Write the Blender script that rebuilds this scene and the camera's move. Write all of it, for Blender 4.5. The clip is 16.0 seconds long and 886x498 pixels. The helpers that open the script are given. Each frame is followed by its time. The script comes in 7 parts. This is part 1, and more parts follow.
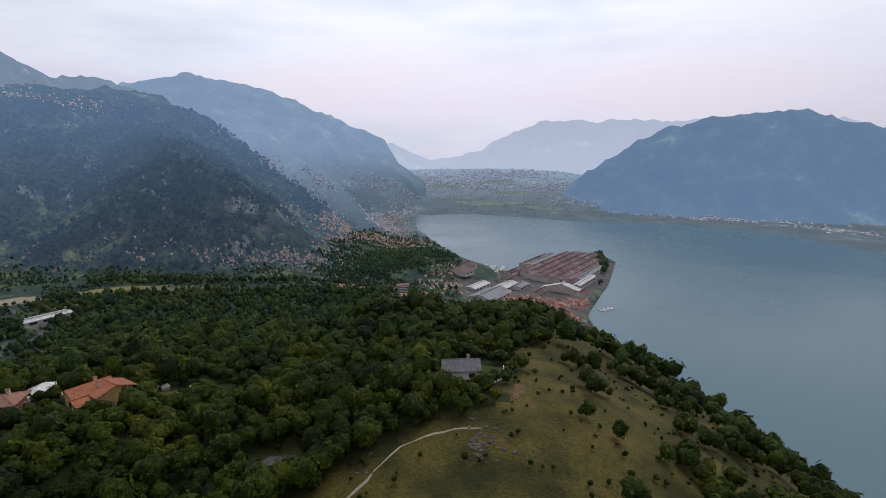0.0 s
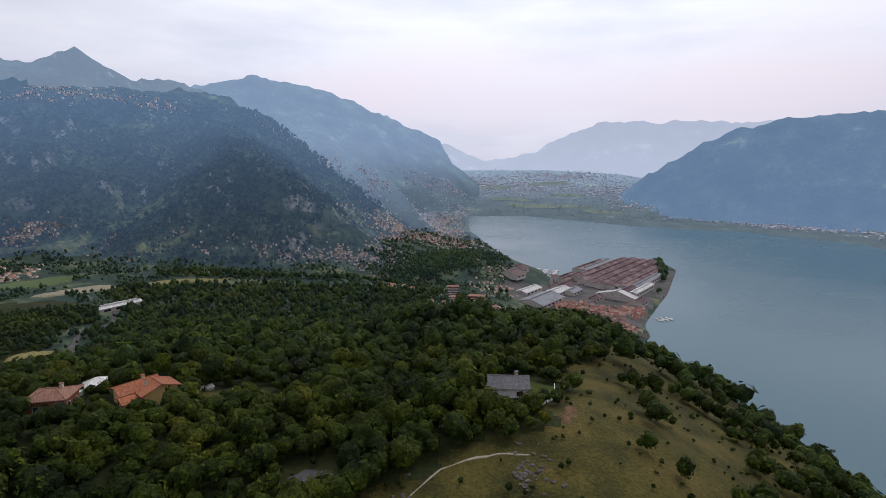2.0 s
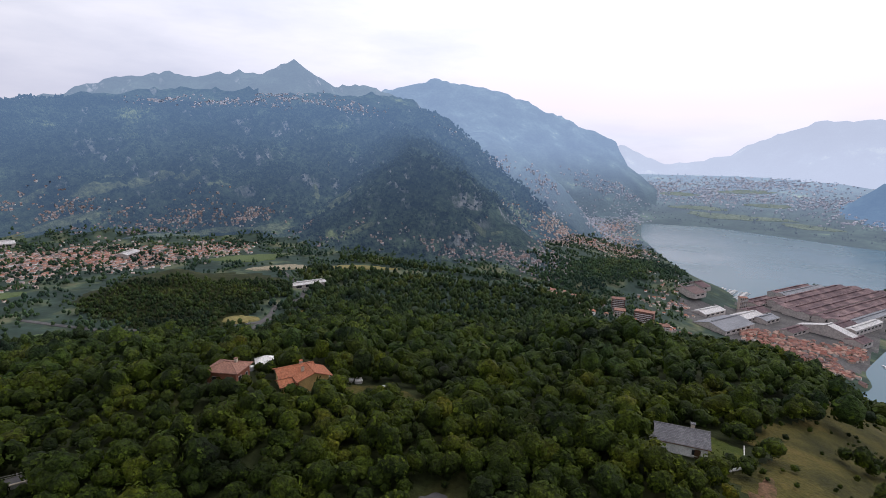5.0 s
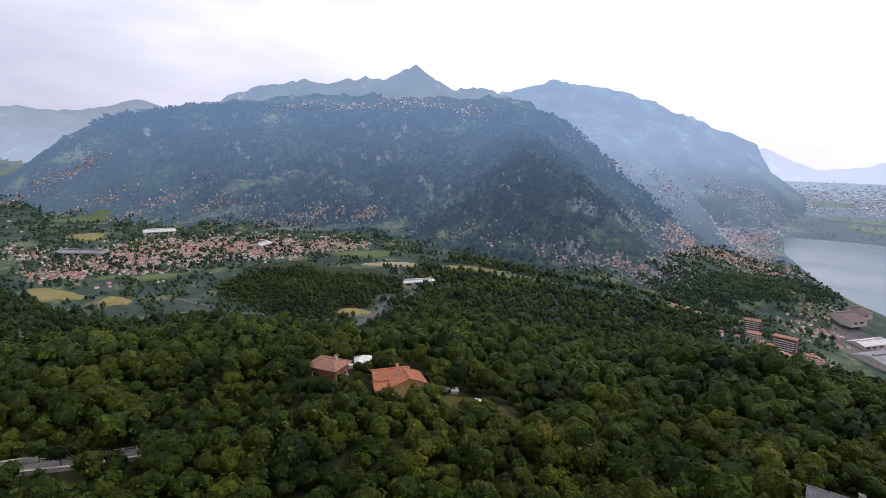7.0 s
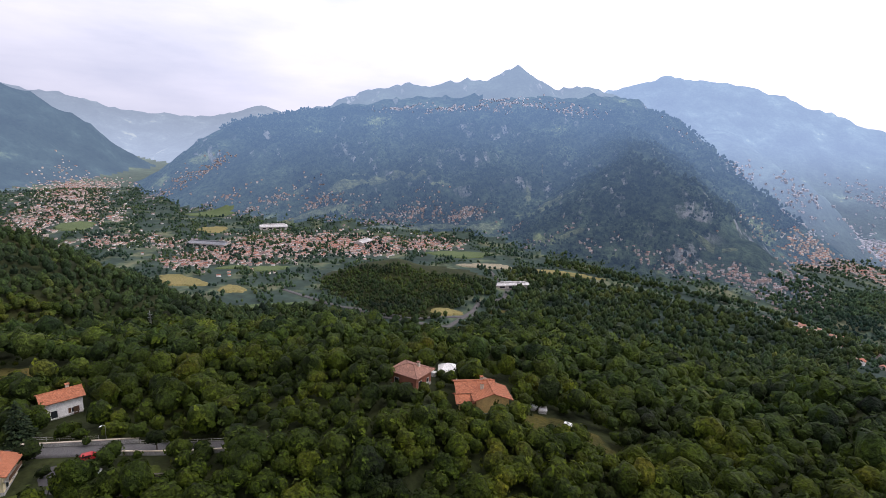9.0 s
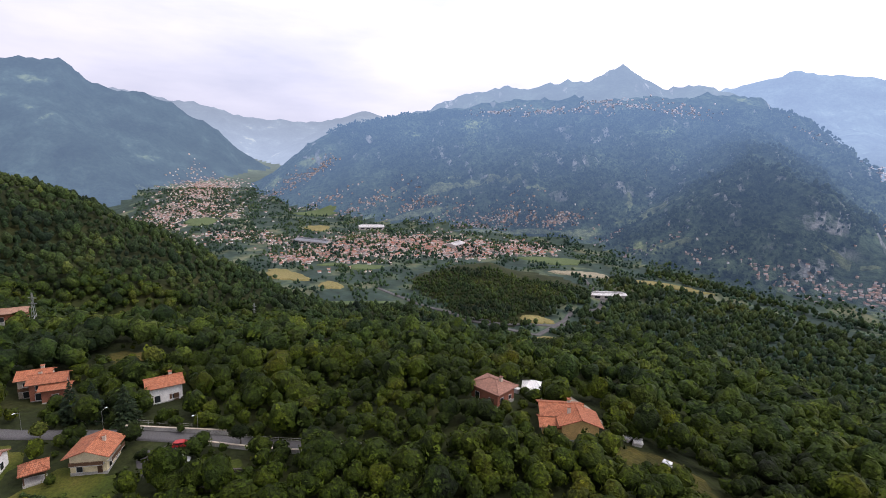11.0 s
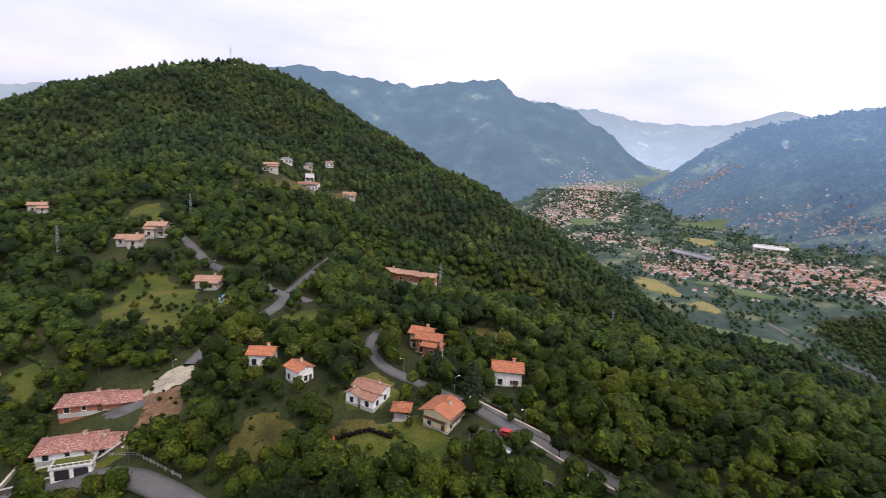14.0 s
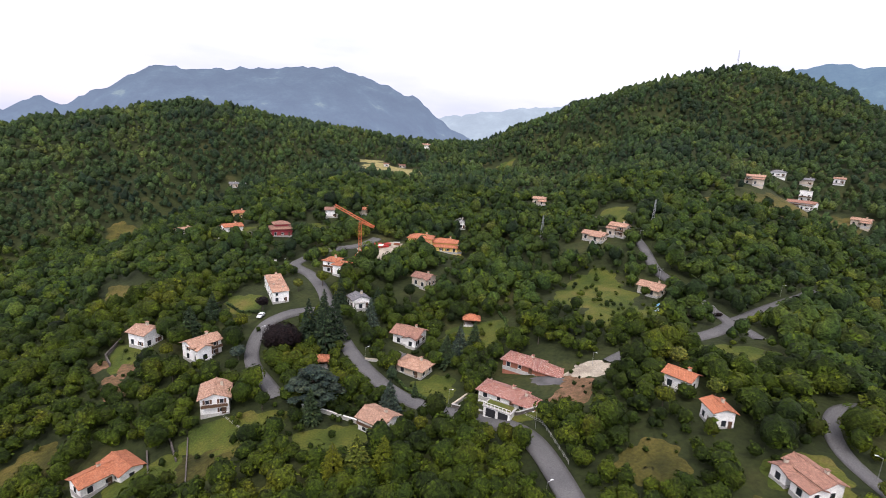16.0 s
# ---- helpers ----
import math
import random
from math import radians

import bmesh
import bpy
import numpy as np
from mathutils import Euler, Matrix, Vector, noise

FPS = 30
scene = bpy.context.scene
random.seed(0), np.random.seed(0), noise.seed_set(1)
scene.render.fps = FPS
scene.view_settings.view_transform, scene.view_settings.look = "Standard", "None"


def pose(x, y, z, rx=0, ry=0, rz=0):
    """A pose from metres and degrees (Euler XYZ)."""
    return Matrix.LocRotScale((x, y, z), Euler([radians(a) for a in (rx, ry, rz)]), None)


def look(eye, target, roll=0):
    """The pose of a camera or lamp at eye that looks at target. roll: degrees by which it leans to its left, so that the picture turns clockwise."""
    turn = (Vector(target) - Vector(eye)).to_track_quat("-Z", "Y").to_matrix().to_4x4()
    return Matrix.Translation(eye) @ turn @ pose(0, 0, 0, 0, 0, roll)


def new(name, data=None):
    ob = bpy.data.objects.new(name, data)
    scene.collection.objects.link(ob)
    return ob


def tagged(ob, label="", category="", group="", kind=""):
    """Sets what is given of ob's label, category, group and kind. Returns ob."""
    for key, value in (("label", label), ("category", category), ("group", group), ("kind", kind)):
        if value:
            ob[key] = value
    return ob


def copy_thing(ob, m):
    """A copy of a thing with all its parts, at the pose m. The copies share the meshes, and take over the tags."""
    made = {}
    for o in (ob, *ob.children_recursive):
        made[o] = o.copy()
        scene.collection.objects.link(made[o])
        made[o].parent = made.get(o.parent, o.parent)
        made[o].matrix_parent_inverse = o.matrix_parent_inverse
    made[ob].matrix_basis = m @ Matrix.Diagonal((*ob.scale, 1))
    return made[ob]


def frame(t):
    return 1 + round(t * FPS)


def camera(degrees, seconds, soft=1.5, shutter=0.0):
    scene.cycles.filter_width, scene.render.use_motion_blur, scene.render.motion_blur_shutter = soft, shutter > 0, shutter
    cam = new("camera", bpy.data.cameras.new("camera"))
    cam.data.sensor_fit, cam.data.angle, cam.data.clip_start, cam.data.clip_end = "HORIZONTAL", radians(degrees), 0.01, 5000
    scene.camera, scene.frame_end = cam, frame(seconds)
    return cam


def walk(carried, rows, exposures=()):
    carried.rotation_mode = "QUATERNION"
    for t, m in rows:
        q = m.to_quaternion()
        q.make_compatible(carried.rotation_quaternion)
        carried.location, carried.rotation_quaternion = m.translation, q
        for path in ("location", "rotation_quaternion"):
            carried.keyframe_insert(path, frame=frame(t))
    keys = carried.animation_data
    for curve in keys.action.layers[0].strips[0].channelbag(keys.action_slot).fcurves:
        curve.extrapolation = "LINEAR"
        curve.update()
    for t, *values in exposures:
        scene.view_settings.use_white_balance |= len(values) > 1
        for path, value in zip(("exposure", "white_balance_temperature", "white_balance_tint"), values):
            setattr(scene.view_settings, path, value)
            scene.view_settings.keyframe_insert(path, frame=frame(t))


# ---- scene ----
# ---------------------------------------------------------------- camera
cam = camera(83.4, 16.0, soft=0.8, shutter=0.15)


def heading(x, y, z, yaw, pitch, roll):
    """A pose from a place, the turn to the left from +y, the tilt upwards and the lean, in degrees."""
    return pose(x, y, z, 0, 0, yaw) @ pose(0, 0, 0, 90 + pitch) @ pose(0, 0, 0, 0, 0, roll)


# seconds, place, turn, tilt, lean
FLIGHT = [
    (0.0, -0.00, -0.00, 320.00, 1.06, -10.20, -0.65),
    (0.5, 0.13, 1.69, 320.05, 1.77, -10.14, -0.57),
    (1.0, 0.18, 3.34, 320.18, 3.04, -10.10, -0.44),
    (1.5, 0.30, 5.22, 320.35, 4.75, -10.10, -0.29),
    (2.0, 0.36, 6.98, 320.50, 7.10, -10.07, -0.08),
    (2.5, 0.24, 8.86, 320.48, 9.80, -10.04, 0.11),
    (3.0, 0.15, 10.87, 320.39, 13.02, -10.03, 0.35),
    (3.5, -0.04, 12.72, 320.45, 16.40, -10.03, 0.59),
    (4.0, -0.33, 14.49, 320.62, 19.73, -10.08, 0.80),
    (6.5, -3.32, 23.69, 320.37, 35.48, -10.20, 1.48),
    (7.0, -4.10, 25.33, 320.18, 38.82, -10.20, 1.63),
    (7.5, -4.94, 26.86, 320.12, 41.75, -10.25, 1.66),
    (8.0, -5.88, 28.43, 320.01, 44.50, -10.31, 1.67),
    (8.5, -7.01, 30.09, 319.91, 47.29, -10.36, 1.69),
    (11.0, -12.07, 36.24, 319.80, 60.80, -10.32, 1.84),
    (11.5, -13.30, 37.31, 319.70, 64.18, -10.32, 1.85),
    (12.0, -14.78, 38.29, 319.51, 68.36, -10.33, 1.87),
    (12.5, -16.14, 39.28, 319.38, 73.10, -10.42, 1.93),
    (13.0, -17.84, 40.18, 319.28, 81.13, -10.67, 2.33),
    (13.5, -19.64, 40.86, 319.18, 89.69, -11.00, 2.67),
    (14.0, -21.63, 41.69, 318.95, 102.90, -11.49, 2.86),
    (14.5, -23.70, 42.81, 318.20, 117.19, -11.89, 2.96),
    (15.0, -26.18, 43.39, 317.29, 133.48, -12.25, 3.28),
    (15.5, -28.61, 43.27, 316.76, 146.66, -12.74, 3.45),
    (16.0, -31.09, 42.77, 316.54, 154.55, -12.93, 3.20),
]
walk(cam, [(t, heading(*p)) for t, *p in FLIGHT], exposures=[(0.0, 0.05, 6300, 11), (3.5, 0.2, 6350, 12), (7.0, 0.6, 6400, 16), (11.0, 0.82, 6450, 18), (12.5, 0.85, 6450, 18), (14.5, 1.12, 6500, 16), (16.0, 1.3, 6450, 16)])

# ---------------------------------------------------------------- light: dusk under a high overcast
world = bpy.data.worlds.new("sky")
scene.world = world
world.use_nodes = True
wn, wl = world.node_tree.nodes, world.node_tree.links
wn.clear()
w_out, w_bg = wn.new("ShaderNodeOutputWorld"), wn.new("ShaderNodeBackground")
w_sky = wn.new("ShaderNodeTexSky")
w_sky.sky_type, w_sky.sun_disc = "NISHITA", False
w_sky.sun_elevation, w_sky.sun_rotation = radians(54), radians(37)
w_tint = wn.new("ShaderNodeVectorMath")
w_tint.operation = "SCALE"
w_tint.inputs["Scale"].default_value = 0.09
w_co, w_map = wn.new("ShaderNodeTexCoord"), wn.new("ShaderNodeMapping")
w_map.inputs["Scale"].default_value = (1.0, 1.0, 4.2)
w_n1, w_n2 = wn.new("ShaderNodeTexNoise"), wn.new("ShaderNodeTexNoise")
w_n1.inputs["Scale"].default_value, w_n1.inputs["Detail"].default_value, w_n1.inputs["Roughness"].default_value = 1.6, 9, 0.55
w_n2.inputs["Scale"].default_value, w_n2.inputs["Detail"].default_value = 0.9, 4
w_ramp, w_ramp2 = wn.new("ShaderNodeValToRGB"), wn.new("ShaderNodeValToRGB")
w_ramp.color_ramp.elements[0].position, w_ramp.color_ramp.elements[0].color = 0.36, (0.67, 0.70, 0.81, 1)
w_ramp.color_ramp.elements[1].position, w_ramp.color_ramp.elements[1].color = 0.60, (0.95, 0.945, 1.0, 1)
w_ramp2.color_ramp.elements[0].position, w_ramp2.color_ramp.elements[0].color = 0.52, (0, 0, 0, 1)
w_ramp2.color_ramp.elements[1].position, w_ramp2.color_ramp.elements[1].color = 0.70, (1, 1, 1, 1)
w_pink, w_mix = wn.new("ShaderNodeMix"), wn.new("ShaderNodeMix")
w_pink.data_type = w_mix.data_type = "RGBA"
w_pink.inputs["B"].default_value = (1.0, 0.90, 0.93, 1)
w_mix.inputs["Factor"].default_value = 0.88
wl.new(w_co.outputs["Generated"], w_map.inputs["Vector"])
for n in (w_n1, w_n2):
    wl.new(w_map.outputs["Vector"], n.inputs["Vector"])
wl.new(w_n1.outputs["Fac"], w_ramp.inputs["Fac"])
wl.new(w_n2.outputs["Fac"], w_ramp2.inputs["Fac"])
wl.new(w_ramp2.outputs["Color"], w_pink.inputs["Factor"])
wl.new(w_ramp.outputs["Color"], w_pink.inputs["A"])
wl.new(w_sky.outputs["Color"], w_tint.inputs[0])
wl.new(w_tint.outputs["Vector"], w_mix.inputs["A"])
wl.new(w_pink.outputs["Result"], w_mix.inputs["B"])
w_sep, w_side, w_dim = wn.new("ShaderNodeSeparateXYZ"), wn.new("ShaderNodeValToRGB"), wn.new("ShaderNodeMix")
wl.new(w_co.outputs["Generated"], w_sep.inputs[0])
w_half = wn.new("ShaderNodeMapRange")
w_half.inputs["From Min"].default_value = -1.0
wl.new(w_sep.outputs["Y"], w_half.inputs["Value"])
wl.new(w_half.outputs["Result"], w_side.inputs["Fac"])
for k, (p, v) in enumerate([(0.0, 0.63), (0.40, 0.66), (0.63, 0.74), (0.85, 0.88), (1.0, 1.04)]):
    e = w_side.color_ramp.elements[k] if k < 2 else w_side.color_ramp.elements.new(p)
    e.position, e.color = p, (v, v, v, 1)
w_dim.data_type, w_dim.blend_type = "RGBA", "MULTIPLY"
w_dim.inputs["Factor"].default_value = 1.0
wl.new(w_mix.outputs["Result"], w_dim.inputs["A"])
wl.new(w_side.outputs["Color"], w_dim.inputs["B"])
# the overcast is greyer towards the horizon
w_low, w_grey = wn.new("ShaderNodeValToRGB"), wn.new("ShaderNodeMix")
for k, (p, c) in enumerate([(0.0, (0.72, 0.73, 0.80)), (0.10, (0.82, 0.82, 0.88)), (0.26, (1.06, 1.06, 1.06))]):
    e = w_low.color_ramp.elements[k] if k < 2 else w_low.color_ramp.elements.new(p)
    e.position, e.color = p, (*c, 1)
wl.new(w_sep.outputs["Z"], w_low.inputs["Fac"])
w_grey.data_type, w_grey.blend_type = "RGBA", "MULTIPLY"
w_grey.inputs["Factor"].default_value = 1.0
wl.new(w_dim.outputs["Result"], w_grey.inputs["A"])
wl.new(w_low.outputs["Color"], w_grey.inputs["B"])
wl.new(w_grey.outputs["Result"], w_bg.inputs["Color"])
w_bg.inputs["Strength"].default_value = 1.0
wl.new(w_bg.outputs["Background"], w_out.inputs["Surface"])

sun = new("sun", bpy.data.lights.new("sun", "SUN"))
sun.data.energy, sun.data.angle, sun.data.color = 1.1, radians(28), (1.0, 0.95, 0.9)
sun.matrix_world = look((0, 0, 900), (-180, -240, 480))

# ---------------------------------------------------------------- lie of the land
LAKE = 0.0
# each ridge: crest of (x, y, z), half-width of the flat crest, rounding, slope on the left and on the right of its line
NEAR_RIDGES = []
NEAR_RIDGES += [
    ([(150, 640, 60), (60, 470, 165), (30, 330, 214), (8, 190, 256), (2, 110, 266), (-15, 20, 255), (-60, -60, 245)], 12, 30, 0.48, 0.30, 300),
    ([(-60, -60, 247), (-50, -130, 256), (-80, -240, 269), (-150, -400, 280)], 10, 60, 0.48, 0.30, 900),
    ([(-110, -60, 242), (-140, -150, 261), (-190, -260, 272), (-260, -420, 281), (-330, -600, 297)], 70, 40, 0.25, 0.30, 900),
]
NEAR_RIDGES += [
    ([(-40, 330, 205), (-75, 180, 252), (-85, 105, 265), (-140, 30, 263), (-172, -55, 264), (-230, -130, 274)], 15, 30, 0.30, 0.28, 280),
    ([(-230, -130, 277), (-330, -200, 300), (-450, -290, 336), (-540, -340, 376), (-586, -369, 401)], 10, 30, 0.40, 0.40, 900),
    ([(-586, -369, 401), (-515, -457, 352), (-479, -492, 332), (-394, -556, 302), (-300, -610, 294), (-330, -900, 280)], 10, 30, 0.40, 0.40, 900),
]
NEAR_RIDGES += [
    ([(-586, -369, 401), (-596, -300, 366), (-523, -170, 324), (-474, -75, 288), (-430, 8, 254), (-412, 80, 224), (-417, 168, 181)], 10, 40, 0.5, 0.25, 900),
    ([(-330, -600, 298), (-244, -571, 305), (-179, -590, 316), (-89, -604, 325), (-15, -606, 330), (55, -601, 319), (106, -593, 311), (148, -582, 300), (260, -560, 280)], 15, 40, 0.33, 0.4, 900),
    ([(-590, 450, 112), (-700, 510, 134), (-660, 570, 118)], 40, 40, 0.40, 0.40, 900),
]
LOW_LAND = []
LOW_LAND += [
    ([(-120, 1050, 40), (150, 1050, 8), (275, 1280, 6), (385, 1545, 5)], 84, 20, 0.20, 0.20),
    ([(150, 1050, 8), (215, 935, 4)], 34, 10, 0.30, 0.30),
    ([(-170, 760, 66), (-190, 1000, 46), (-110, 1500, 14), (-200, 1750, 14), (-330, 2300, 12), (-390, 3100, 8)], 110, 40, 0.15, 0.40),
    ([(-215, 1150, 66), (-140, 1290, 78), (-100, 1400, 58)], 25, 30, 0.35, 0.35),
    ([(-500, 3400, 8), (300, 3440, 8), (900, 2960, 8), (1400, 2800, 8), (1850, 2250, 8), (1900, 1500, 8), (1900, 700, 8)], 300, 30, 0.05, 0.05),
]
LOW_LAND += [
    ([(-380, 4320, 238), (350, 4330, 240), (800, 4150, 222)], 40, 60, 0.19, 0.19),
    ([(-800, 850, 106), (-1150, 1000, 120), (-1500, 950, 145), (-2100, 700, 172)], 200, 100, 0.30, 0.30),
    ([(-420, 560, 100), (-900, 480, 108), (-1500, 480, 118), (-2300, 330, 165), (-4600, 900, 330)], 330, 100, 0.40, 0.40),
    ([(-700, 800, 105), (-470, 1250, 78), (-500, 2000, 50)], 150, 60, 0.40, 0.40),
]
MOUNTAINS = {}
MOUNTAINS["plateau"] = [
        ([(-2400, 660, 290), (-2150, 880, 436), (-1800, 1150, 484), (-1400, 1500, 486), (-1100, 1780, 470), (-1000, 1880, 440)], 40, 50, 0.75, 0.50, 2600),
        ([(-2330, 960, 470), (-2040, 1330, 560), (-1680, 1720, 592), (-1300, 2020, 592)], 60, 30, 0.50, 0.22, 400),
        ([(-1080, 1800, 470), (-900, 1560, 410), (-678, 1281, 335), (-538, 1238, 268), (-420, 1215, 155)], 12, 30, 0.66, 0.66),
    ]
MOUNTAINS["peak"] = [
        ([(-2489, 791, 299), (-2417, 985, 455), (-2283, 1254, 588), (-2170, 1426, 660), (-2020, 1638, 668), (-1901, 1772, 695), (-1734, 1927, 762), (-1596, 2060, 652), (-1499, 2130, 672), (-1367, 2223, 622), (-1208, 2326, 490), (-1067, 2398, 305)], 8, 10, 0.62, 0.5),
    ]
MOUNTAINS["lake_west"] = [
        ([(-2104, 3157, 780), (-1734, 3364, 890), (-1396, 3526, 830), (-1176, 3613, 772), (-834, 3723, 610)], 10, 40, 0.8, 0.8),
        ([(-834, 3723, 610), (-520, 3786, 480), (-390, 3840, 275), (-350, 3860, 200)], 10, 40, 1.1, 1.1),
        ([(-1500, 3450, 800), (-1100, 2900, 420), (-850, 2650, 150)], 30, 40, 0.8, 0.8),
        ([(-1400, 3000, 560), (-1050, 2560, 470), (-760, 2060, 370), (-545, 1930, 285), (-430, 1860, 150), (-350, 1800, 50)], 20, 40, 0.60, 0.56, 1500),
    ]
MOUNTAINS["lake_far"] = [
        ([(-560, 4700, 470), (-250, 4710, 330), (60, 4710, 330), (478, 4676, 512), (850, 4600, 662), (1464, 4460, 640), (1860, 4310, 610), (2200, 4150, 620), (2650, 3870, 660), (2890, 3710, 555)], 10, 40, 1.0, 1.0),
    ]
MOUNTAINS["lake_east"] = [
        ([(948, 3369, 240), (1189, 3290, 415), (1382, 3210, 510), (1693, 3053, 562), (1961, 2888, 566), (2246, 2680, 455), (2500, 2300, 420), (2650, 1500, 400), (2600, 500, 380)], 10, 40, 0.95, 0.95),
        ([(1961, 2888, 540), (1850, 2650, 200)], 20, 40, 0.95, 0.95),
    ]
MOUNTAINS["valley_west"] = [
        ([(-2500, -2300, 668), (-2777, -1527, 746), (-2890, -1315, 725), (-3058, -900, 671), (-3126, -618, 712), (-3161, -392, 748), (-3186, -279, 642), (-3205, -20, 608), (-3206, 245, 483), (-3190, 453, 300)], 8, 12, 0.6, 0.6),
        ([(-3126, -618, 678), (-2500, -300, 380), (-2200, -150, 180)], 20, 40, 0.6, 0.6),
    ]
MOUNTAINS["valley_end"] = [
        ([(-4600, -300, 760), (-4493, 321, 675), (-4460, 700, 588), (-4354, 1208, 578), (-4220, 1600, 700), (-3780, 1320, 583), (-3600, 1900, 660)], 10, 40, 0.5, 0.5),
    ]
MOUNTAINS["south"] = [
        ([(1500, -3300, 420), (958, -3419, 325), (793, -3460, 395), (700, -3482, 360), (251, -3533, 624), (49, -3543, 619), (-426, -3521, 668), (-816, -3453, 712), (-1070, -3393, 645), (-1344, -3303, 562), (-1550, -3220, 385), (-1700, -3000, 250)], 10, 30, 0.5, 0.4),
    ]
MOUNTAINS["south_far"] = [
        ([(-1969, -4125, 480), (-2270, -3970, 530), (-2567, -3786, 583), (-2796, -3623, 596), (-3248, -2700, 760)], 10, 40, 0.5, 0.5),
    ]


def ridge_height(x, y, ridge):
    """Height of one ridge over the arrays x, y."""
    crest, flat, rounding, slope_left, slope_right, *steepen = ridge
    steepen = steepen[0] if steepen else 1e6
    near, weights, slopes, heights = np.full(x.shape, 1e9), np.zeros(x.shape), np.zeros(x.shape), np.zeros(x.shape)
    for (x0, y0, z0), (x1, y1, z1) in zip(crest, crest[1:]):
        dx, dy = x1 - x0, y1 - y0
        s = np.clip(((x - x0) * dx + (y - y0) * dy) / (dx * dx + dy * dy), 0, 1)
        px, py = x - x0 - s * dx, y - y0 - s * dy
        d = np.hypot(px, py)
        w = (d * d / 400 + 1) ** -4.0
        weights += w
        side = 0.5 + 0.5 * (dx * py - dy * px) / np.maximum(math.hypot(dx, dy) * d, 1e-6)
        slopes += w * (slope_right + (slope_left - slope_right) * side)
        heights += w * (z0 + s * (z1 - z0))
        near = np.minimum(near, d)
    d = np.maximum(near - flat, 0)
    best = heights / weights - slopes / weights * (np.sqrt(d * d + rounding * rounding) - rounding) * (1 + d / steepen)
    return best


def wave_noise(x, y, size, seed):
    """Cheap smooth noise of about one in height: a sum of turned waves."""
    rng = np.random.RandomState(seed)
    out = np.zeros(x.shape)
    for k in range(7):
        a, ph, f = rng.uniform(0, 2 * math.pi), rng.uniform(0, 2 * math.pi), 2 * math.pi / size * rng.uniform(0.6, 1.7)
        out += np.sin(f * (x * math.cos(a) + y * math.sin(a)) + ph + 1.3 * np.sin(f * 0.7 * (y * math.cos(a) - x * math.sin(a)) + ph * 2))
    return out / 3.0


def smooth_max(layers, soft):
    top = np.maximum.reduce(layers)
    return top + soft * np.log(sum(np.exp(np.clip((h - top) / soft, -50, 0)) for h in layers))


def land(x, y):
    """Height of the ground, and which mountain each place belongs to (0: none)."""
    x, y = np.asarray(x, float), np.asarray(y, float)
    r = np.hypot(x, y)
    low = smooth_max([ridge_height(x, y, k) for k in LOW_LAND], 4.0)
    near = smooth_max([ridge_height(x, y, k) for k in NEAR_RIDGES], 3.0)
    near += 2.0 * wave_noise(x, y, 90, 3) * np.clip((r - 60) / 150, 0.1, 1) + 4 * wave_noise(x, y, 260, 4) * np.clip((r - 150) / 400, 0, 1)
    rough = 24 * (1 - np.abs(wave_noise(x, y, 420, 11))) + 6 * wave_noise(x, y, 170, 12) + 2.0 * wave_noise(x, y, 80, 13)
    whose, high = np.zeros(x.shape, int), np.full(x.shape, -1e9)
    for n, ridges in enumerate(MOUNTAINS.values(), 1):
        h = np.maximum.reduce([ridge_height(x, y, k) for k in ridges])
        whose = np.where(h > high, n, whose)
        high = np.maximum(high, h)
    fade = np.clip((high - low) / 140, 0, 1)
    gully = 6 * (1 - 2 * np.abs(np.sin(wave_noise(x, y, 190, 14) * 2.0)))
    high = high + (rough * 0.8 + gully) * fade - 4 * fade
    out = smooth_max([np.full(x.shape, -25.0), smooth_max([low, high], 9.0), near], 3.0)
    whose = np.where(high > np.maximum(low, near) + 6, whose, 0)
    return out, whose


def on_slope(x, y):
    """Where the near hills, and not the low land, make the ground."""
    low = np.maximum.reduce([ridge_height(x, y, k) for k in LOW_LAND])
    return np.maximum.reduce([ridge_height(x, y, k) for k in NEAR_RIDGES]) > low + 3


def land_z(x, y):
    return float(land(np.array([x]), np.array([y]))[0][0])

# ---------------------------------------------------------------- materials
def material(name, rough=0.9, metal=0.0):
    m = bpy.data.materials.new(name)
    m.use_nodes = True
    b = m.node_tree.nodes["Principled BSDF"]
    b.inputs["Roughness"].default_value, b.inputs["Metallic"].default_value = rough, metal
    b.inputs["Specular IOR Level"].default_value = 0.25
    return m, m.node_tree.nodes, m.node_tree.links, b


def ramp(nodes, stops):
    node = nodes.new("ShaderNodeValToRGB")
    r = node.color_ramp
    while len(r.elements) < len(stops):
        r.elements.new(0.5)
    for e, (p, c) in zip(r.elements, stops):
        e.position, e.color = p, (*c, 1)
    return node


def noise_node(nodes, links, vector, scale, detail=4.0, rough=0.55):
    n = nodes.new("ShaderNodeTexNoise")
    n.inputs["Scale"].default_value, n.inputs["Detail"].default_value, n.inputs["Roughness"].default_value = scale, detail, rough
    links.new(vector, n.inputs["Vector"])
    return n.outputs["Fac"]


def blend(nodes, links, kind, fac, a, b):
    n = nodes.new("ShaderNodeMix")
    n.data_type, n.blend_type = "RGBA", kind
    for key, v in (("Factor", fac), ("A", a), ("B", b)):
        if isinstance(v, (int, float)):
            n.inputs[key].default_value = v
        elif isinstance(v, tuple):
            n.inputs[key].default_value = (*v, 1)
        else:
            links.new(v, n.inputs[key])
    return n.outputs["Result"]


